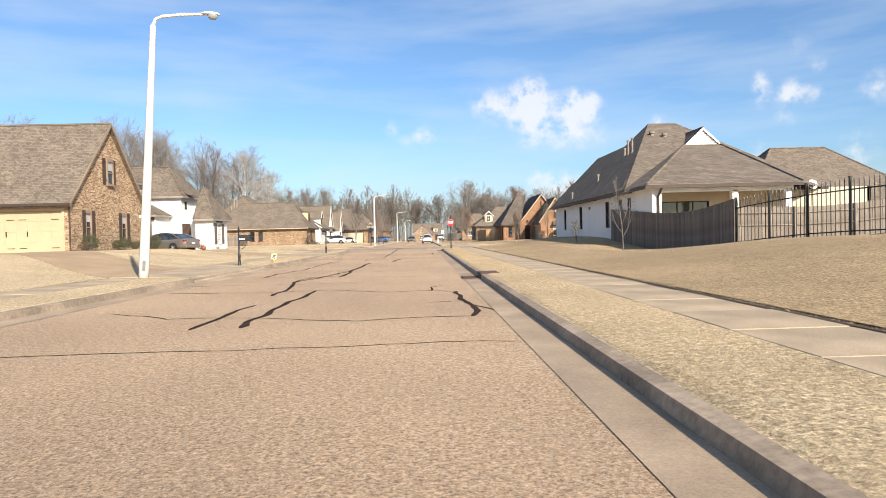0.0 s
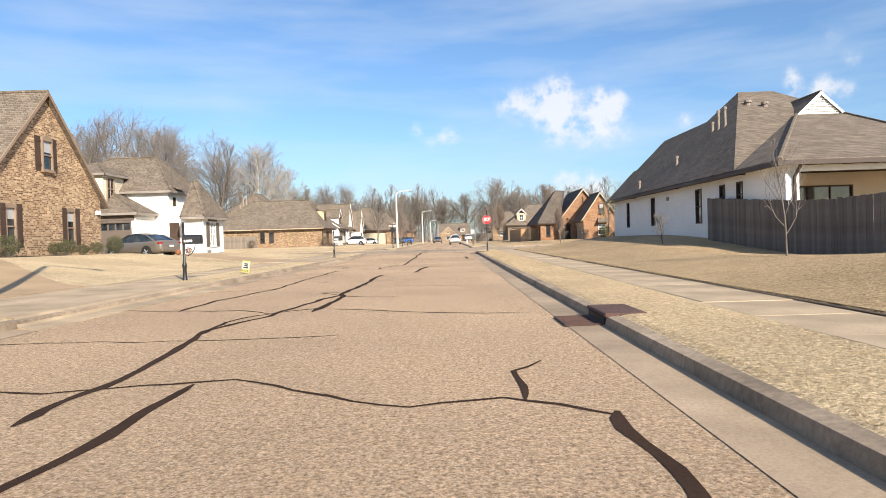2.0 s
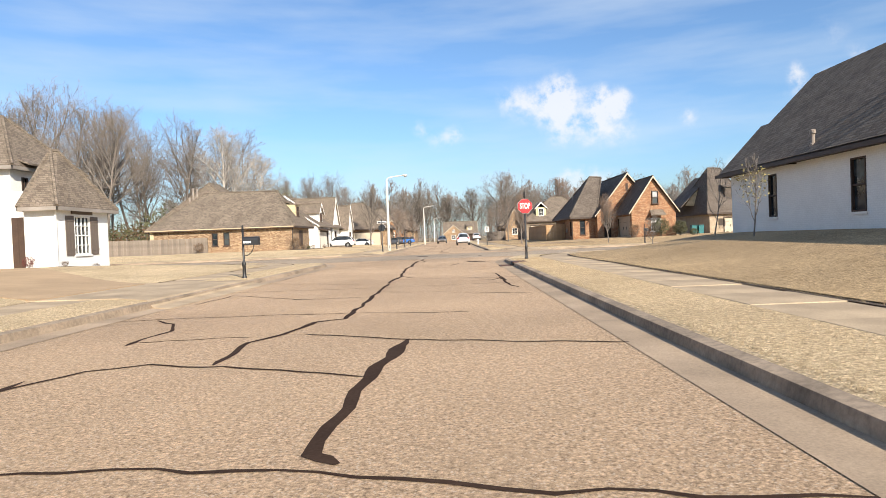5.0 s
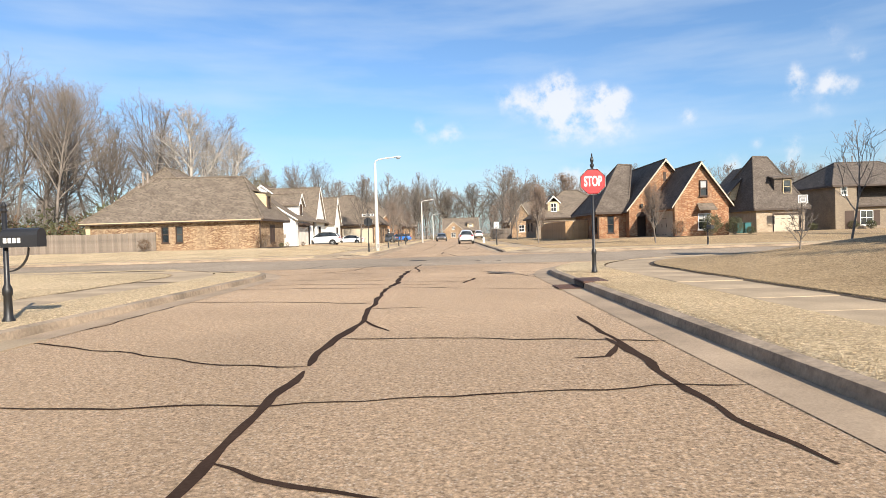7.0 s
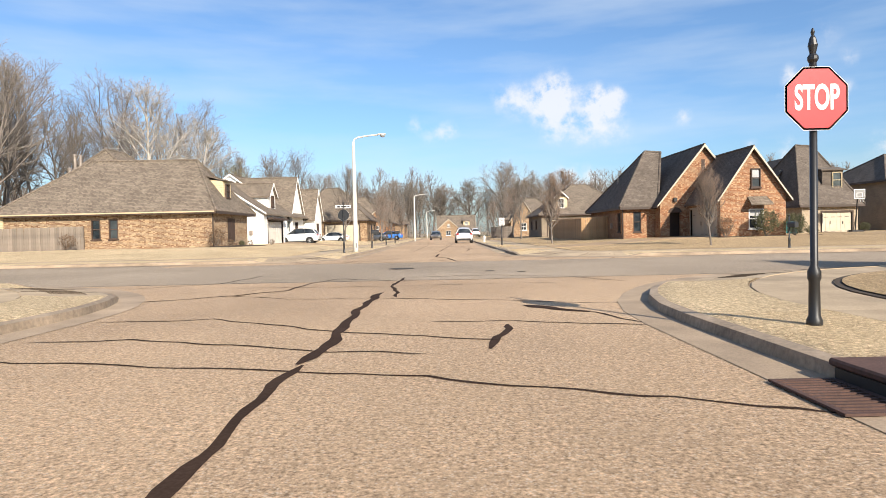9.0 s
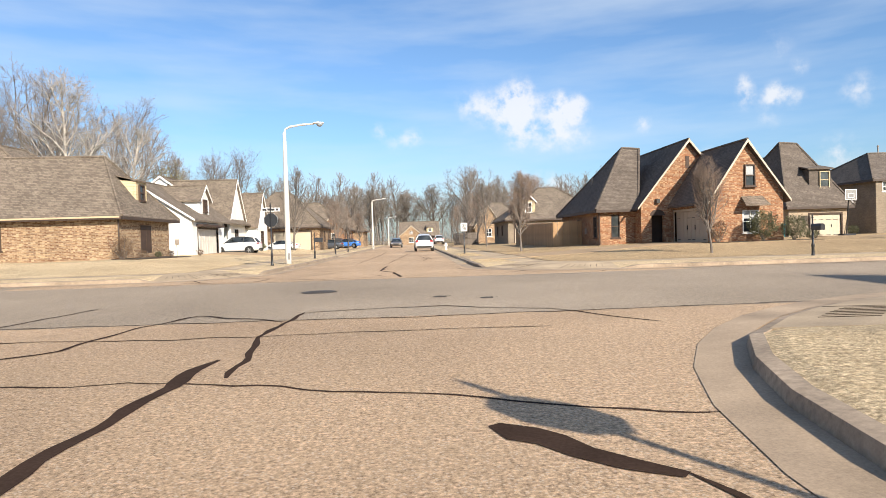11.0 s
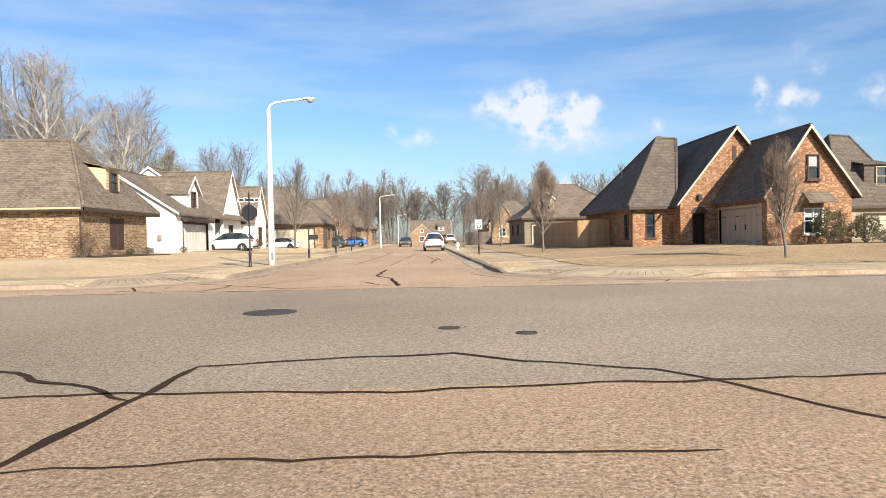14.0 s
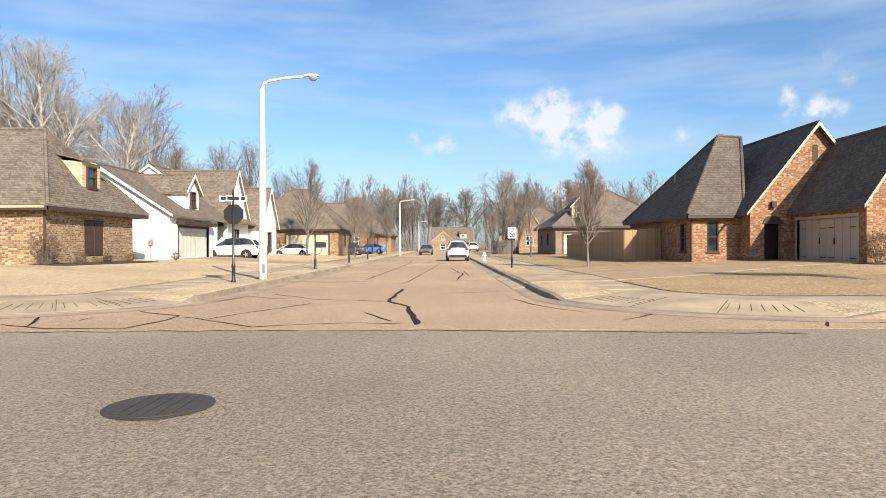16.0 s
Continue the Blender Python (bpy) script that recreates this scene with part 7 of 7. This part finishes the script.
plant(T_MID[1], 31.0, 63.9 + 7.5, gz(31.0, 71.4), "bare tree on a lawn by the cross street", "street trees", 0.75, 0.5)
T_OPEN = tree_meshes("tree", 19, 4.7, 0.045, 1.35, 0.36, (10, 5, 4), twig_r=0.007, up=0.6, crook=1.1, bark=M_TWIG)
plant(T_OPEN, 14.05, 52.5, gz(14.05, 52.5), "open bare tree on the grass strip by the cross street", "street trees", 1.0, 2.0)
plant(T_SMALL[1], 8.85, 46.3, gz(8.85, 46.3), "very small bare sapling on the corner lawn", "young street trees", 0.85, 2.6)
for i, (x, y, s) in enumerate(((18, 240, 1.6), (36, 240, 1.45), (7, 236, 1.2), (27, 248, 1.3), (-12, 238, 1.1), (46, 244, 1.2), (-2, 242, 1.1), (-24, 236, 1.1))):
    plant(T_ROUND[i % 2], x, y, 0.0, "tall bare round-crowned tree behind the end of the street", "woodland trees", s, i * 1.7)
# woodland behind the corner house
rnd = random.Random(77)
spots = []
for k in range(900):
    u, v = rnd.random(), rnd.random()
    x, y = -84 + 66 * u, 99 + 46 * v
    if x > -20 and y < 116:
        continue
    if x > -43 and y < 115 or (-42 < x < -25 and 115 < y < 133):
        continue
    if all((x - a) ** 2 + (y - b) ** 2 > 22 for a, b in spots):
        spots.append((x, y))
    if len(spots) >= 48:
        break
for i, (x, y) in enumerate(spots):
    s = (0.88 + 0.28 * rnd.random()) * (1.0 if x < -38 else 0.68 if x < -28 else 0.52)
    plant(T_BIG[i % 4], x, y, gz(x, y) - 0.05, "tall bare woodland tree with grey-brown branches", "woodland trees", s, rnd.uniform(0, 6.28))
plant(T_PALE, -31.0, 104.0, gz(-31, 104), "pale-barked bare sycamore above the roofs", "woodland trees", 0.88, 0.4)
plant(T_PALE, -29.0, 112.0, gz(-29.0, 112.0), "pale-barked bare sycamore above the roofs", "woodland trees", 0.74, 2.4)
spring = plant(T_MID[0], -25.8, 115.0, gz(-25.8, 115.0), "tree with a haze of pale spring leaves above the white house", "woodland trees", 1.15, 0.7)
o = new("foliage", leaf_cloud(22, 2600, (2.0, 2.0, 3.2), 0.075, M_LEAF))
o.parent, o.location = spring, (0, 0, 2.6)
# trees behind the white house and the brick gable house
for i, (x, y, s) in enumerate(((-46, 74, 0.62), (-52, 66, 0.6), (-50, 82, 0.7), (-57, 76, 0.72), (-60, 88, 0.8), (-44, 90, 0.72), (-66, 70, 0.75), (-58, 56, 0.62), (-66, 48, 0.6), (-70, 60, 0.72), (-72, 80, 0.85), (-54, 94, 0.8))):
    plant(T_BIG[(i + 1) % 4], x, y, gz(x, y) - 0.05, "bare woodland tree behind the houses", "woodland trees", s * 1.22, i * 1.1)


def far_woods():
    """A long belt of distant bare trees, joined into one object."""
    rnd = random.Random(9)
    src = [tree_meshes("far", 60 + k, 16, 0.22, 4.2, 0.28, (12, 6, 5), twig_r=0.032, sides=(4, 3, 3, 3, 3)) for k in range(3)]
    for which, nm in ((0, "far_trunks"), (1, "far_woods")):
        rnd = random.Random(10)
        V, F = [], []
        tmp = []
        for me in (s[which] for s in src):
            co = np.empty(len(me.vertices) * 3, np.float32)
            me.vertices.foreach_get("co", co)
            tmp.append((co.reshape(-1, 3), np.array([p.vertices[:] for p in me.polygons])))
        base = 0
        for k in range(330):
            ang = rnd.uniform(-0.62, 0.62)
            far = rnd.uniform(205, 300)
            x, y = far * math.sin(ang), 20 + far * math.cos(ang)
            if abs(x) < 9 and y < 216 or y < 150 and x < -20:
                y += 70
            s = rnd.uniform(0.75, 1.35)
            t = rnd.uniform(0, 6.28)
            co, fa = tmp[k % 3]
            R = np.array([[math.cos(t), -math.sin(t), 0], [math.sin(t), math.cos(t), 0], [0, 0, 1]], np.float32)
            V.append(co @ R.T * s + np.array([x, y, -0.1], np.float32))
            F.append(fa + base)
            base += len(co)
        V, F = np.concatenate(V), np.concatenate(F)
        me = bpy.data.meshes.new(nm)
        me.vertices.add(len(V))
        me.vertices.foreach_set("co", V.ravel())
        me.loops.add(F.size)
        me.loops.foreach_set("vertex_index", F.ravel().astype(np.int32))
        me.polygons.add(len(F))
        me.polygons.foreach_set("loop_start", np.arange(0, F.size, 4, dtype=np.int32))
        me.update(calc_edges=True)
        me.materials.append(M_BARK if which == 0 else M_TWIG)
        tagged(new(nm, me), "distant belt of bare brown woodland trees", "trees", kind="stuff")


far_woods()


def undergrowth(name, x0, x1, y0, y1, h, count, material, seed, label):
    """A band of leafy scrub and brush."""
    rnd = random.Random(seed)
    V, F = [], []
    for k in range(count):
        x, y = rnd.uniform(x0, x1), rnd.uniform(y0, y1)
        top = h * (0.45 + 0.55 * abs(noise.noise(Vector((x * 0.12, y * 0.12, seed))) * 1.8))
        c = Vector((x, y, gz(x, y) + rnd.random() ** 1.3 * top))
        a = Vector((rnd.gauss(0, 1), rnd.gauss(0, 1), rnd.gauss(0, 1))).normalized()
        b = a.cross(Vector((rnd.gauss(0, 1), rnd.gauss(0, 1), rnd.gauss(0, 1)))).normalized()
        s = rnd.uniform(0.12, 0.34)
        i = len(V)
        V += [c - a * s, c + b * s * 0.4, c + a * s, c - b * s * 0.4]
        F.append((i, i + 1, i + 2, i + 3))
    me = bpy.data.meshes.new(name)
    me.from_pydata([tuple(v) for v in V], [], F)
    me.materials.append(material)
    return tagged(new(name, me), label, "undergrowth", kind="stuff")


undergrowth("undergrowth", -95, -34, 95, 112, 5.0, 16000, M_DRYSHRUB, 1, "tangled brown brush under the woodland trees")
undergrowth("undergrowth_green", -95, -36, 93, 108, 5.6, 15000, M_SHRUB, 2, "evergreen scrub under the woodland trees")
undergrowth("far_brush", -170, 170, 216, 250, 8.0, 52000, M_TWIG, 3, "distant brown brush below the tree belt")


# ---- grass ----
def blades(name, key, d0, d1, y0, y1, count, seed, height=0.022):
    xc, sx, *_ = BLOCKS[key]
    rnd = np.random.RandomState(seed)
    d, y = rnd.uniform(d0, d1, count), rnd.uniform(y0, y1, count)
    V = np.empty((count, 3, 3), np.float32)
    for i in range(count):
        x = xc + sx * d[i]
        z = land(key, x, y[i]) + 0.015
        a = rnd.uniform(0, 6.28)
        w, h = 0.0028, height * rnd.uniform(0.4, 1.2)
        lx, ly = rnd.normal(0, 0.02), rnd.normal(0, 0.02)
        V[i] = ((x - w * math.cos(a), y[i] - w * math.sin(a), z), (x + w * math.cos(a), y[i] + w * math.sin(a), z), (x + lx, y[i] + ly, z + h))
    me = bpy.data.meshes.new(name)
    me.from_pydata([tuple(map(float, v)) for v in V.reshape(-1, 3)], [], [(3 * i, 3 * i + 1, 3 * i + 2) for i in range(count)])
    me.materials.append(M_BLADE)
    return tagged(new(name, me), "short dry straw-coloured grass blades", "grass", kind="stuff")


blades("grass_verge_blades", "se", 0.2, 1.52, -6, 46, 120000, 1)
blades("grass_lawn_blades", "se", 2.95, 6.5, -4, 36, 60000, 2)
blades("grass_west_blades", "sw", 0.2, 1.5, -6, 46, 26000, 3)
blades("grass_west_lawn_blades", "sw", 2.95, 7.0, -4, 9, 26000, 5)
blades("grass_west_lawn_blades_far", "sw", 2.95, 6.0, 38, 48, 16000, 6)
blades("grass_north_verge_blades", "ne", 0.2, 1.5, 70.5, 86, 14000, 7, 0.04)
blades("grass_north_lawn_blades", "ne", 3.0, 11.0, 69, 84, 50000, 8, 0.04)
blades("grass_northwest_blades", "nw", 3.0, 8.0, 69, 80, 30000, 9, 0.04)
blades("grass_edge_blades", "se", 2.86, 3.05, -8, 45, 9000, 4, 0.028)
blades("grass_slope_blades", "se", 6.5, 10.5, -2, 40, 60000, 10)


# ---- vehicles ----
def car(x, y, z, turn, paint, label, kind="sedan", scale=1.0):
    """A car along its own x axis, nose towards +x, then turned."""
    ob = thing("car", (x, y, z), label, "car", "parked cars")
    suv = kind != "sedan"
    L, W, H = (4.6, 1.86, 1.68) if suv else (4.85, 1.82, 1.46)
    M = Matrix.Translation((x, y, z)) @ Matrix.Rotation(turn, 4, "Z") @ Matrix.Scale(scale, 4)

    def put(name, bm, m, parent=None, label="", sm=False):
        bmesh.ops.transform(bm, matrix=M, verts=bm.verts)
        o = part(name, bm, m, parent or ob, label)
        return smooth(o) if sm else o

    # stations along the length: position, sill, shoulder height, half width
    if suv:
        st = [(-2.30, 0.42, 0.80, 0.70), (-2.22, 0.34, 1.04, 0.84), (-1.8, 0.30, 1.14, 0.92), (-0.8, 0.27, 1.13, 0.93), (0.4, 0.27, 1.09, 0.93), (1.1, 0.28, 1.03, 0.92), (1.8, 0.30, 0.93, 0.89), (2.15, 0.34, 0.82, 0.80), (2.30, 0.42, 0.66, 0.64)]
        roof = [(-2.18, 1.02), (-1.75, 1.52), (-1.2, 1.65), (-0.2, 1.68), (0.45, 1.60), (1.25, 1.02)]
    else:
        st = [(-2.42, 0.42, 0.78, 0.66), (-2.34, 0.34, 0.98, 0.80), (-1.9, 0.28, 1.00, 0.89), (-0.9, 0.24, 0.96, 0.91), (0.4, 0.24, 0.94, 0.91), (1.2, 0.25, 0.90, 0.90), (1.9, 0.28, 0.80, 0.86), (2.25, 0.32, 0.68, 0.76), (2.42, 0.40, 0.56, 0.60)]
        roof = [(-1.95, 1.0), (-1.15, 1.36), (-0.55, 1.45), (0.05, 1.46), (0.55, 1.36), (1.35, 0.91)]
    bm, rows = B(), []
    for px, s, t, w in st:
        prof = [(w * 0.90, s), (w * 0.99, s + (t - s) * 0.25), (w, s + (t - s) * 0.55), (w * 0.985, s + (t - s) * 0.8), (w * 0.93, t), (w * 0.6, t + 0.035), (0, t + 0.05)]
        prof = prof + [(-a, b) for a, b in prof[-2::-1]]
        rows.append([bm.verts.new((px, a, b)) for a, b in prof])
    for a, b in zip(rows, rows[1:]):
        for k in range(len(a) - 1):
            bm.faces.new((a[k], a[k + 1], b[k + 1], b[k]))
        bm.faces.new((a[-1], a[0], b[0], b[-1]))
    bm.faces.new(rows[0])
    bm.faces.new(rows[-1][::-1])
    body = put("body", bm, paint, sm=True)
    # glasshouse: side glass, screens and roof panel
    def shell(lo, hi, grow, top_only=False):
        bm, rr = B(), []
        for px, pz in roof:
            base = min(pz, lo)
            wl, wt = 0.84 * W / 1.82 + grow, (0.84 - 0.26 * max(0.0, pz - 0.95) / 0.55) * W / 1.82 + grow
            rr.append([bm.verts.new(v) for v in ((px, wl, base - 0.05), (px, wt, pz + grow), (px, wt * 0.55, pz + 0.03 + grow), (px, 0, pz + 0.04 + grow), (px, -wt * 0.55, pz + 0.03 + grow), (px, -wt, pz + grow), (px, -wl, base - 0.05))])
        for a, b in zip(rr, rr[1:]):
            for k in range(6):
                bm.faces.new((a[k], a[k + 1], b[k + 1], b[k]))
        return bm
    put("glasshouse", shell(1.0, 1.4, 0.0), M_GLASS, body, "dark tinted windows", True)
    bm = B()
    pts = roof[1:-1]
    rr = []
    for px, pz in pts:
        wt = (0.84 - 0.26 * max(0.0, pz - 0.95) / 0.55) * W / 1.82
        rr.append([bm.verts.new((px, wt * f, pz + 0.012 + 0.04 * (1 - f * f))) for f in (-1.02, -0.6, 0.0, 0.6, 1.02)])
    for a, b in zip(rr, rr[1:]):
        for k in range(4):
            bm.faces.new((a[k], a[k + 1], b[k + 1], b[k]))
    put("roof", bm, paint, body, sm=True)
    # pillars
    for s in (-1, 1):
        for i0, i1 in ((0, 1), (4, 5)):
            (ax, az), (bx, bz) = roof[i0], roof[i1]
            wa, wb = 0.84 * W / 1.82, (0.84 - 0.26 * max(0.0, bz - 0.95) / 0.55) * W / 1.82
            if i0 == 4:
                wa, wb = (0.84 - 0.26 * max(0.0, az - 0.95) / 0.55) * W / 1.82, 0.84 * W / 1.82
            put("pillar", tube(B(), (ax, s * (wa + 0.005), az), (bx, s * (wb + 0.005), bz), 0.045, 0.045, 6), paint, body)
        bx = roof[2][0] + 0.35
        put("pillar", tube(B(), (bx, s * 0.86 * W / 1.82, 0.98), (bx + 0.05, s * 0.64 * W / 1.82, roof[3][1] - 0.02), 0.04, 0.035, 6), M_TRIMBLK, body)
        put("mirror", box(B(), 0.78, 0.95, s * 0.90 - 0.10 * (s < 0), s * 0.90 + 0.10 * (s > 0), 0.93, 1.06, 0.02), paint, body)
        for hx in (-0.55, 0.45):
            put("door_handle", box(B(), hx, hx + 0.2, s * 0.915 - 0.012, s * 0.915 + 0.012, 0.80, 0.83), paint, body)
        put("sill_trim", box(B(), -1.2, 1.2, s * 0.86 - 0.03, s * 0.86 + 0.03, 0.20, 0.30), M_TRIMBLK, body)
        put("tail_lamp", box(B(), st[1][0] - 0.05, st[1][0] + 0.16, s * 0.70 - 0.13, s * 0.70 + 0.13, 0.80 if not suv else 0.88, 0.93 if not suv else 1.08, 0.02), M_TAIL, body)
        put("head_lamp", box(B(), st[-2][0] - 0.22, st[-2][0] + 0.04, s * 0.62 - 0.14, s * 0.62 + 0.14, 0.60, 0.72, 0.02), M_HEADL, body)
    put("rear_screen", slab(B(), [(roof[0][0] - 0.0, -0.62, roof[0][1] + 0.03), (roof[0][0], 0.62, roof[0][1] + 0.03), (roof[1][0] - 0.02, 0.52, roof[1][1] + 0.03), (roof[1][0] - 0.02, -0.52, roof[1][1] + 0.03)], 0.02), M_GLASS, body)
    put("bumper", box(B(), st[0][0] - 0.03, st[0][0] + 0.2, -0.72, 0.72, 0.36, 0.52, 0.03), M_TRIMBLK if suv else paint, body)
    put("number_plate", box(B(), st[0][0] - 0.045, st[0][0] - 0.03, -0.16, 0.16, 0.62, 0.74), M_PLATE, body)
    put("grille", box(B(), st[-1][0] - 0.06, st[-1][0] + 0.02, -0.42, 0.42, 0.42, 0.60, 0.02), M_TRIMBLK, body)
    R = 0.36 if suv else 0.33
    for wx in (-1.38, 1.40):
        for s in (-1, 1):
            # solid black drum paints the dark hollow round the wheel
            well = B()
            tube(well, (wx, s * 0.72, R + 0.01), (wx, s * 0.925, R + 0.01), R + 0.07, R + 0.07, 20)
            put("wheel_well_shade", well, M_BLACK, body)
            bm = B()
            for a, b, r0, r1 in ((0.74, 0.78, R * 0.92, R), (0.78, 0.92, R, R), (0.92, 0.945, R, R * 0.93)):
                tube(bm, (wx, s * a, R), (wx, s * b, R), r0, r1, 20, True)
            wh = put("wheel", bm, M_TYRE, None, "black tyre")
            bm = B()
            tube(bm, (wx, s * 0.93, R), (wx, s * 0.952, R), R * 0.66, R * 0.62, 18)
            put("rim", bm, M_TRIMBLK, wh)
            bm = B()
            for k in range(5):
                a = k * math.tau / 5
                tube(bm, (wx, s * 0.957, R), (wx + R * 0.6 * math.cos(a), s * 0.957, R + R * 0.6 * math.sin(a)), 0.045, 0.03, 5)
            put("spokes", bm, M_RIM, wh, "silver alloy spokes")
    return ob


car(-18.6, 38.6, gz(-18.6, 38.6) + 0.05, math.pi - 0.38, M_CARGREY, "grey-beige sedan parked on the drive of the white house")
car(-14.5, 98.9, 0.40, math.pi, M_CARWHITE, "white crossover parked before the white house", "suv", 0.86)
car(-14.2, 115.6, 0.30, math.pi * 0.97, M_CARWHITE, "white sedan parked on a drive", "sedan", 0.82)
car(1.45, 108.5, 0.0, math.pi / 2, M_CARWHITE, "white crossover on the street, seen from behind", "suv")
car(-9.5, 139.0, 0.25, math.pi, M_CARBLUE, "bright blue car parked far along the street", "sedan", 0.9)
car(-2.2, 146.0, 0.0, -math.pi / 2, M_CARGREY, "grey car far along the street, facing the camera", "sedan")
car(5.5, 168.0, 0.25, math.pi / 2, M_CARWHITE, "white van parked far along the street", "suv")
car(-10.7, 127.5, 0.25, math.pi, M_CARDARK, "dark car parked far along the street", "sedan", 0.85)


# ---- small things ----
def wheeled_bin(x, y, label):
    z = gz(x, y)
    ob = thing("wheeled_bin", (x, y, z), label, "bin", "bins")
    bm = B()
    low = [(-0.25, -0.28), (0.25, -0.28), (0.25, 0.28), (-0.25, 0.28)]
    a = [bm.verts.new((x + p, y + q, z + 0.05)) for p, q in low]
    b = [bm.verts.new((x + p * 1.2, y + q * 1.2, z + 0.98)) for p, q in low]
    bm.faces.new(a[::-1])
    bm.faces.new(b)
    for k in range(4):
        bm.faces.new((a[k], a[(k + 1) % 4], b[(k + 1) % 4], b[k]))
    part("bin_body", bm, M_BINGREEN, ob)
    part("lid", box(B(), x - 0.33, x + 0.33, y - 0.38, y + 0.36, z + 0.985, z + 1.06, 0.02), M_BINGREEN, ob)
    for s in (-0.24, 0.24):
        part("wheel", tube(B(), (x + s - 0.03, y + 0.26, z + 0.1), (x + s + 0.03, y + 0.26, z + 0.1), 0.1, 0.1, 12), M_TYRE, ob)


wheeled_bin(29.1, 93.0, "teal plastic wheeled bin beside the pale brick house")
wheeled_bin(28.4, 93.2, "teal plastic wheeled bin beside the pale brick house")


def hoop(x, y):
    z = gz(x, y)
    ob = thing("basketball_hoop", (x, y, z), "portable basketball hoop with white-framed board by the drive", "basketball hoop")
    part("base", box(B(), x - 0.5, x + 0.5, y + 0.3, y + 1.0, z, z + 0.16, 0.04), M_TRIMBLK, ob)
    part("pole", tube(B(), (x, y + 0.7, z + 0.1), (x, y + 0.35, z + 3.0), 0.05, 0.05, 8), M_IRON, ob)
    part("brace", tube(B(), (x, y + 0.95, z + 0.1), (x, y + 0.52, z + 1.6), 0.025, 0.025, 6), M_IRON, ob)
    part("backboard", box(B(), x - 0.46, x + 0.46, y + 0.10, y + 0.13, z + 2.75, z + 3.55), M_LAMP, ob, "grey clear backboard")
    bm = B()
    for a, b, c, d in ((-0.46, 0.46, 2.75, 2.80), (-0.46, 0.46, 3.5, 3.55), (-0.46, -0.41, 2.80, 3.5), (0.41, 0.46, 2.80, 3.5), (-0.25, 0.25, 2.88, 2.92), (-0.25, 0.25, 3.22, 3.26), (-0.25, -0.21, 2.92, 3.22), (0.21, 0.25, 2.92, 3.22)):
        box(bm, x + a, x + b, y + 0.085, y + 0.099, z + c, z + d)
    part("board_frame", bm, M_SIGNW, ob, "white board frame")
    bm = B()
    for k in range(14):
        a, b = k * math.tau / 14, (k + 1) * math.tau / 14
        tube(bm, (x + 0.23 * math.cos(a), y - 0.18 + 0.23 * math.sin(a), z + 2.86), (x + 0.23 * math.cos(b), y - 0.18 + 0.23 * math.sin(b), z + 2.86), 0.012, 0.012, 5)
    part("rim", bm, M_RUST, ob)
    bm = B()
    for k in range(10):
        a = k * math.tau / 10
        tube(bm, (x + 0.22 * math.cos(a), y - 0.18 + 0.22 * math.sin(a), z + 2.86), (x + 0.12 * math.cos(a + 0.5), y - 0.18 + 0.12 * math.sin(a + 0.5), z + 2.48), 0.006, 0.006, 4)
    part("net", bm, M_SIGNW, ob)


hoop(33.9, 91.4)


def dish(x, y, z):
    ob = thing("satellite_dish", (x, y, z), "white satellite dish on a thin mast behind the fence", "satellite dish")
    part("mast", tube(B(), (x, y, gz(x, y)), (x, y, z + 0.4), 0.025, 0.025, 6), M_VENT, ob)
    bm = B()
    lathe(bm, (0, 0, 0), [(0.02, 0.0), (0.16, 0.015), (0.28, 0.06), (0.285, 0.068), (0.15, 0.03), (0.02, 0.012)], 16)
    bmesh.ops.transform(bm, matrix=Matrix.Translation((x, y - 0.05, z + 0.45)) @ Matrix.Rotation(radians(70), 4, "X"), verts=bm.verts)
    part("reflector", bm, M_WHITE, ob)
    part("feed_arm", tube(B(), (x, y - 0.08, z + 0.3), (x, y - 0.45, z + 0.42), 0.012, 0.012, 5), M_VENT, ob)


dish(22.6, 25.0, 3.15)


def fire_hydrant(x, y):
    z = gz(x, y)
    ob = thing("fire_hydrant", (x, y, z), "pale painted fire hydrant beside the kerb", "fire hydrant")
    smooth(part("barrel", lathe(B(), (x, y, z - 0.02), [(0.15, 0), (0.15, 0.05), (0.10, 0.07), (0.10, 0.50), (0.13, 0.52), (0.13, 0.56), (0.09, 0.62), (0.04, 0.70)], 12), M_SIGNW, ob))
    part("nozzle", tube(B(), (x - 0.17, y, z + 0.42), (x + 0.17, y, z + 0.42), 0.05, 0.05, 8), M_SIGNW, ob)
    part("pumper_nozzle", tube(B(), (x, y, z + 0.40), (x, y - 0.17, z + 0.40), 0.065, 0.065, 8), M_SIGNW, ob)


fire_hydrant(3.3, 101.5)


def ball(x, y, r):
    ob = thing("basketball", (x, y, gz(x, y)), "worn orange ball lying on the grass by the drive", "ball")
    bm = B()
    bmesh.ops.create_uvsphere(bm, u_segments=18, v_segments=12, radius=r)
    bmesh.ops.translate(bm, verts=bm.verts, vec=(x, y, gz(x, y) + r + 0.05))
    smooth(part("cover", bm, M_BALL, ob))
    bm = B()
    c = Vector((x, y, gz(x, y) + r + 0.05))
    for k in range(20):
        t0, t1 = k * math.tau / 20, (k + 1) * math.tau / 20
        tube(bm, c + Vector((math.cos(t0), 0, math.sin(t0))) * r, c + Vector((math.cos(t1), 0, math.sin(t1))) * r, 0.004, 0.004, 4)
        tube(bm, c + Vector((0, math.cos(t0), math.sin(t0))) * r, c + Vector((0, math.cos(t1), math.sin(t1))) * r, 0.004, 0.004, 4)
    part("seam", bm, M_BLACK, ob)


ball(-14.1, 33.4, 0.16)
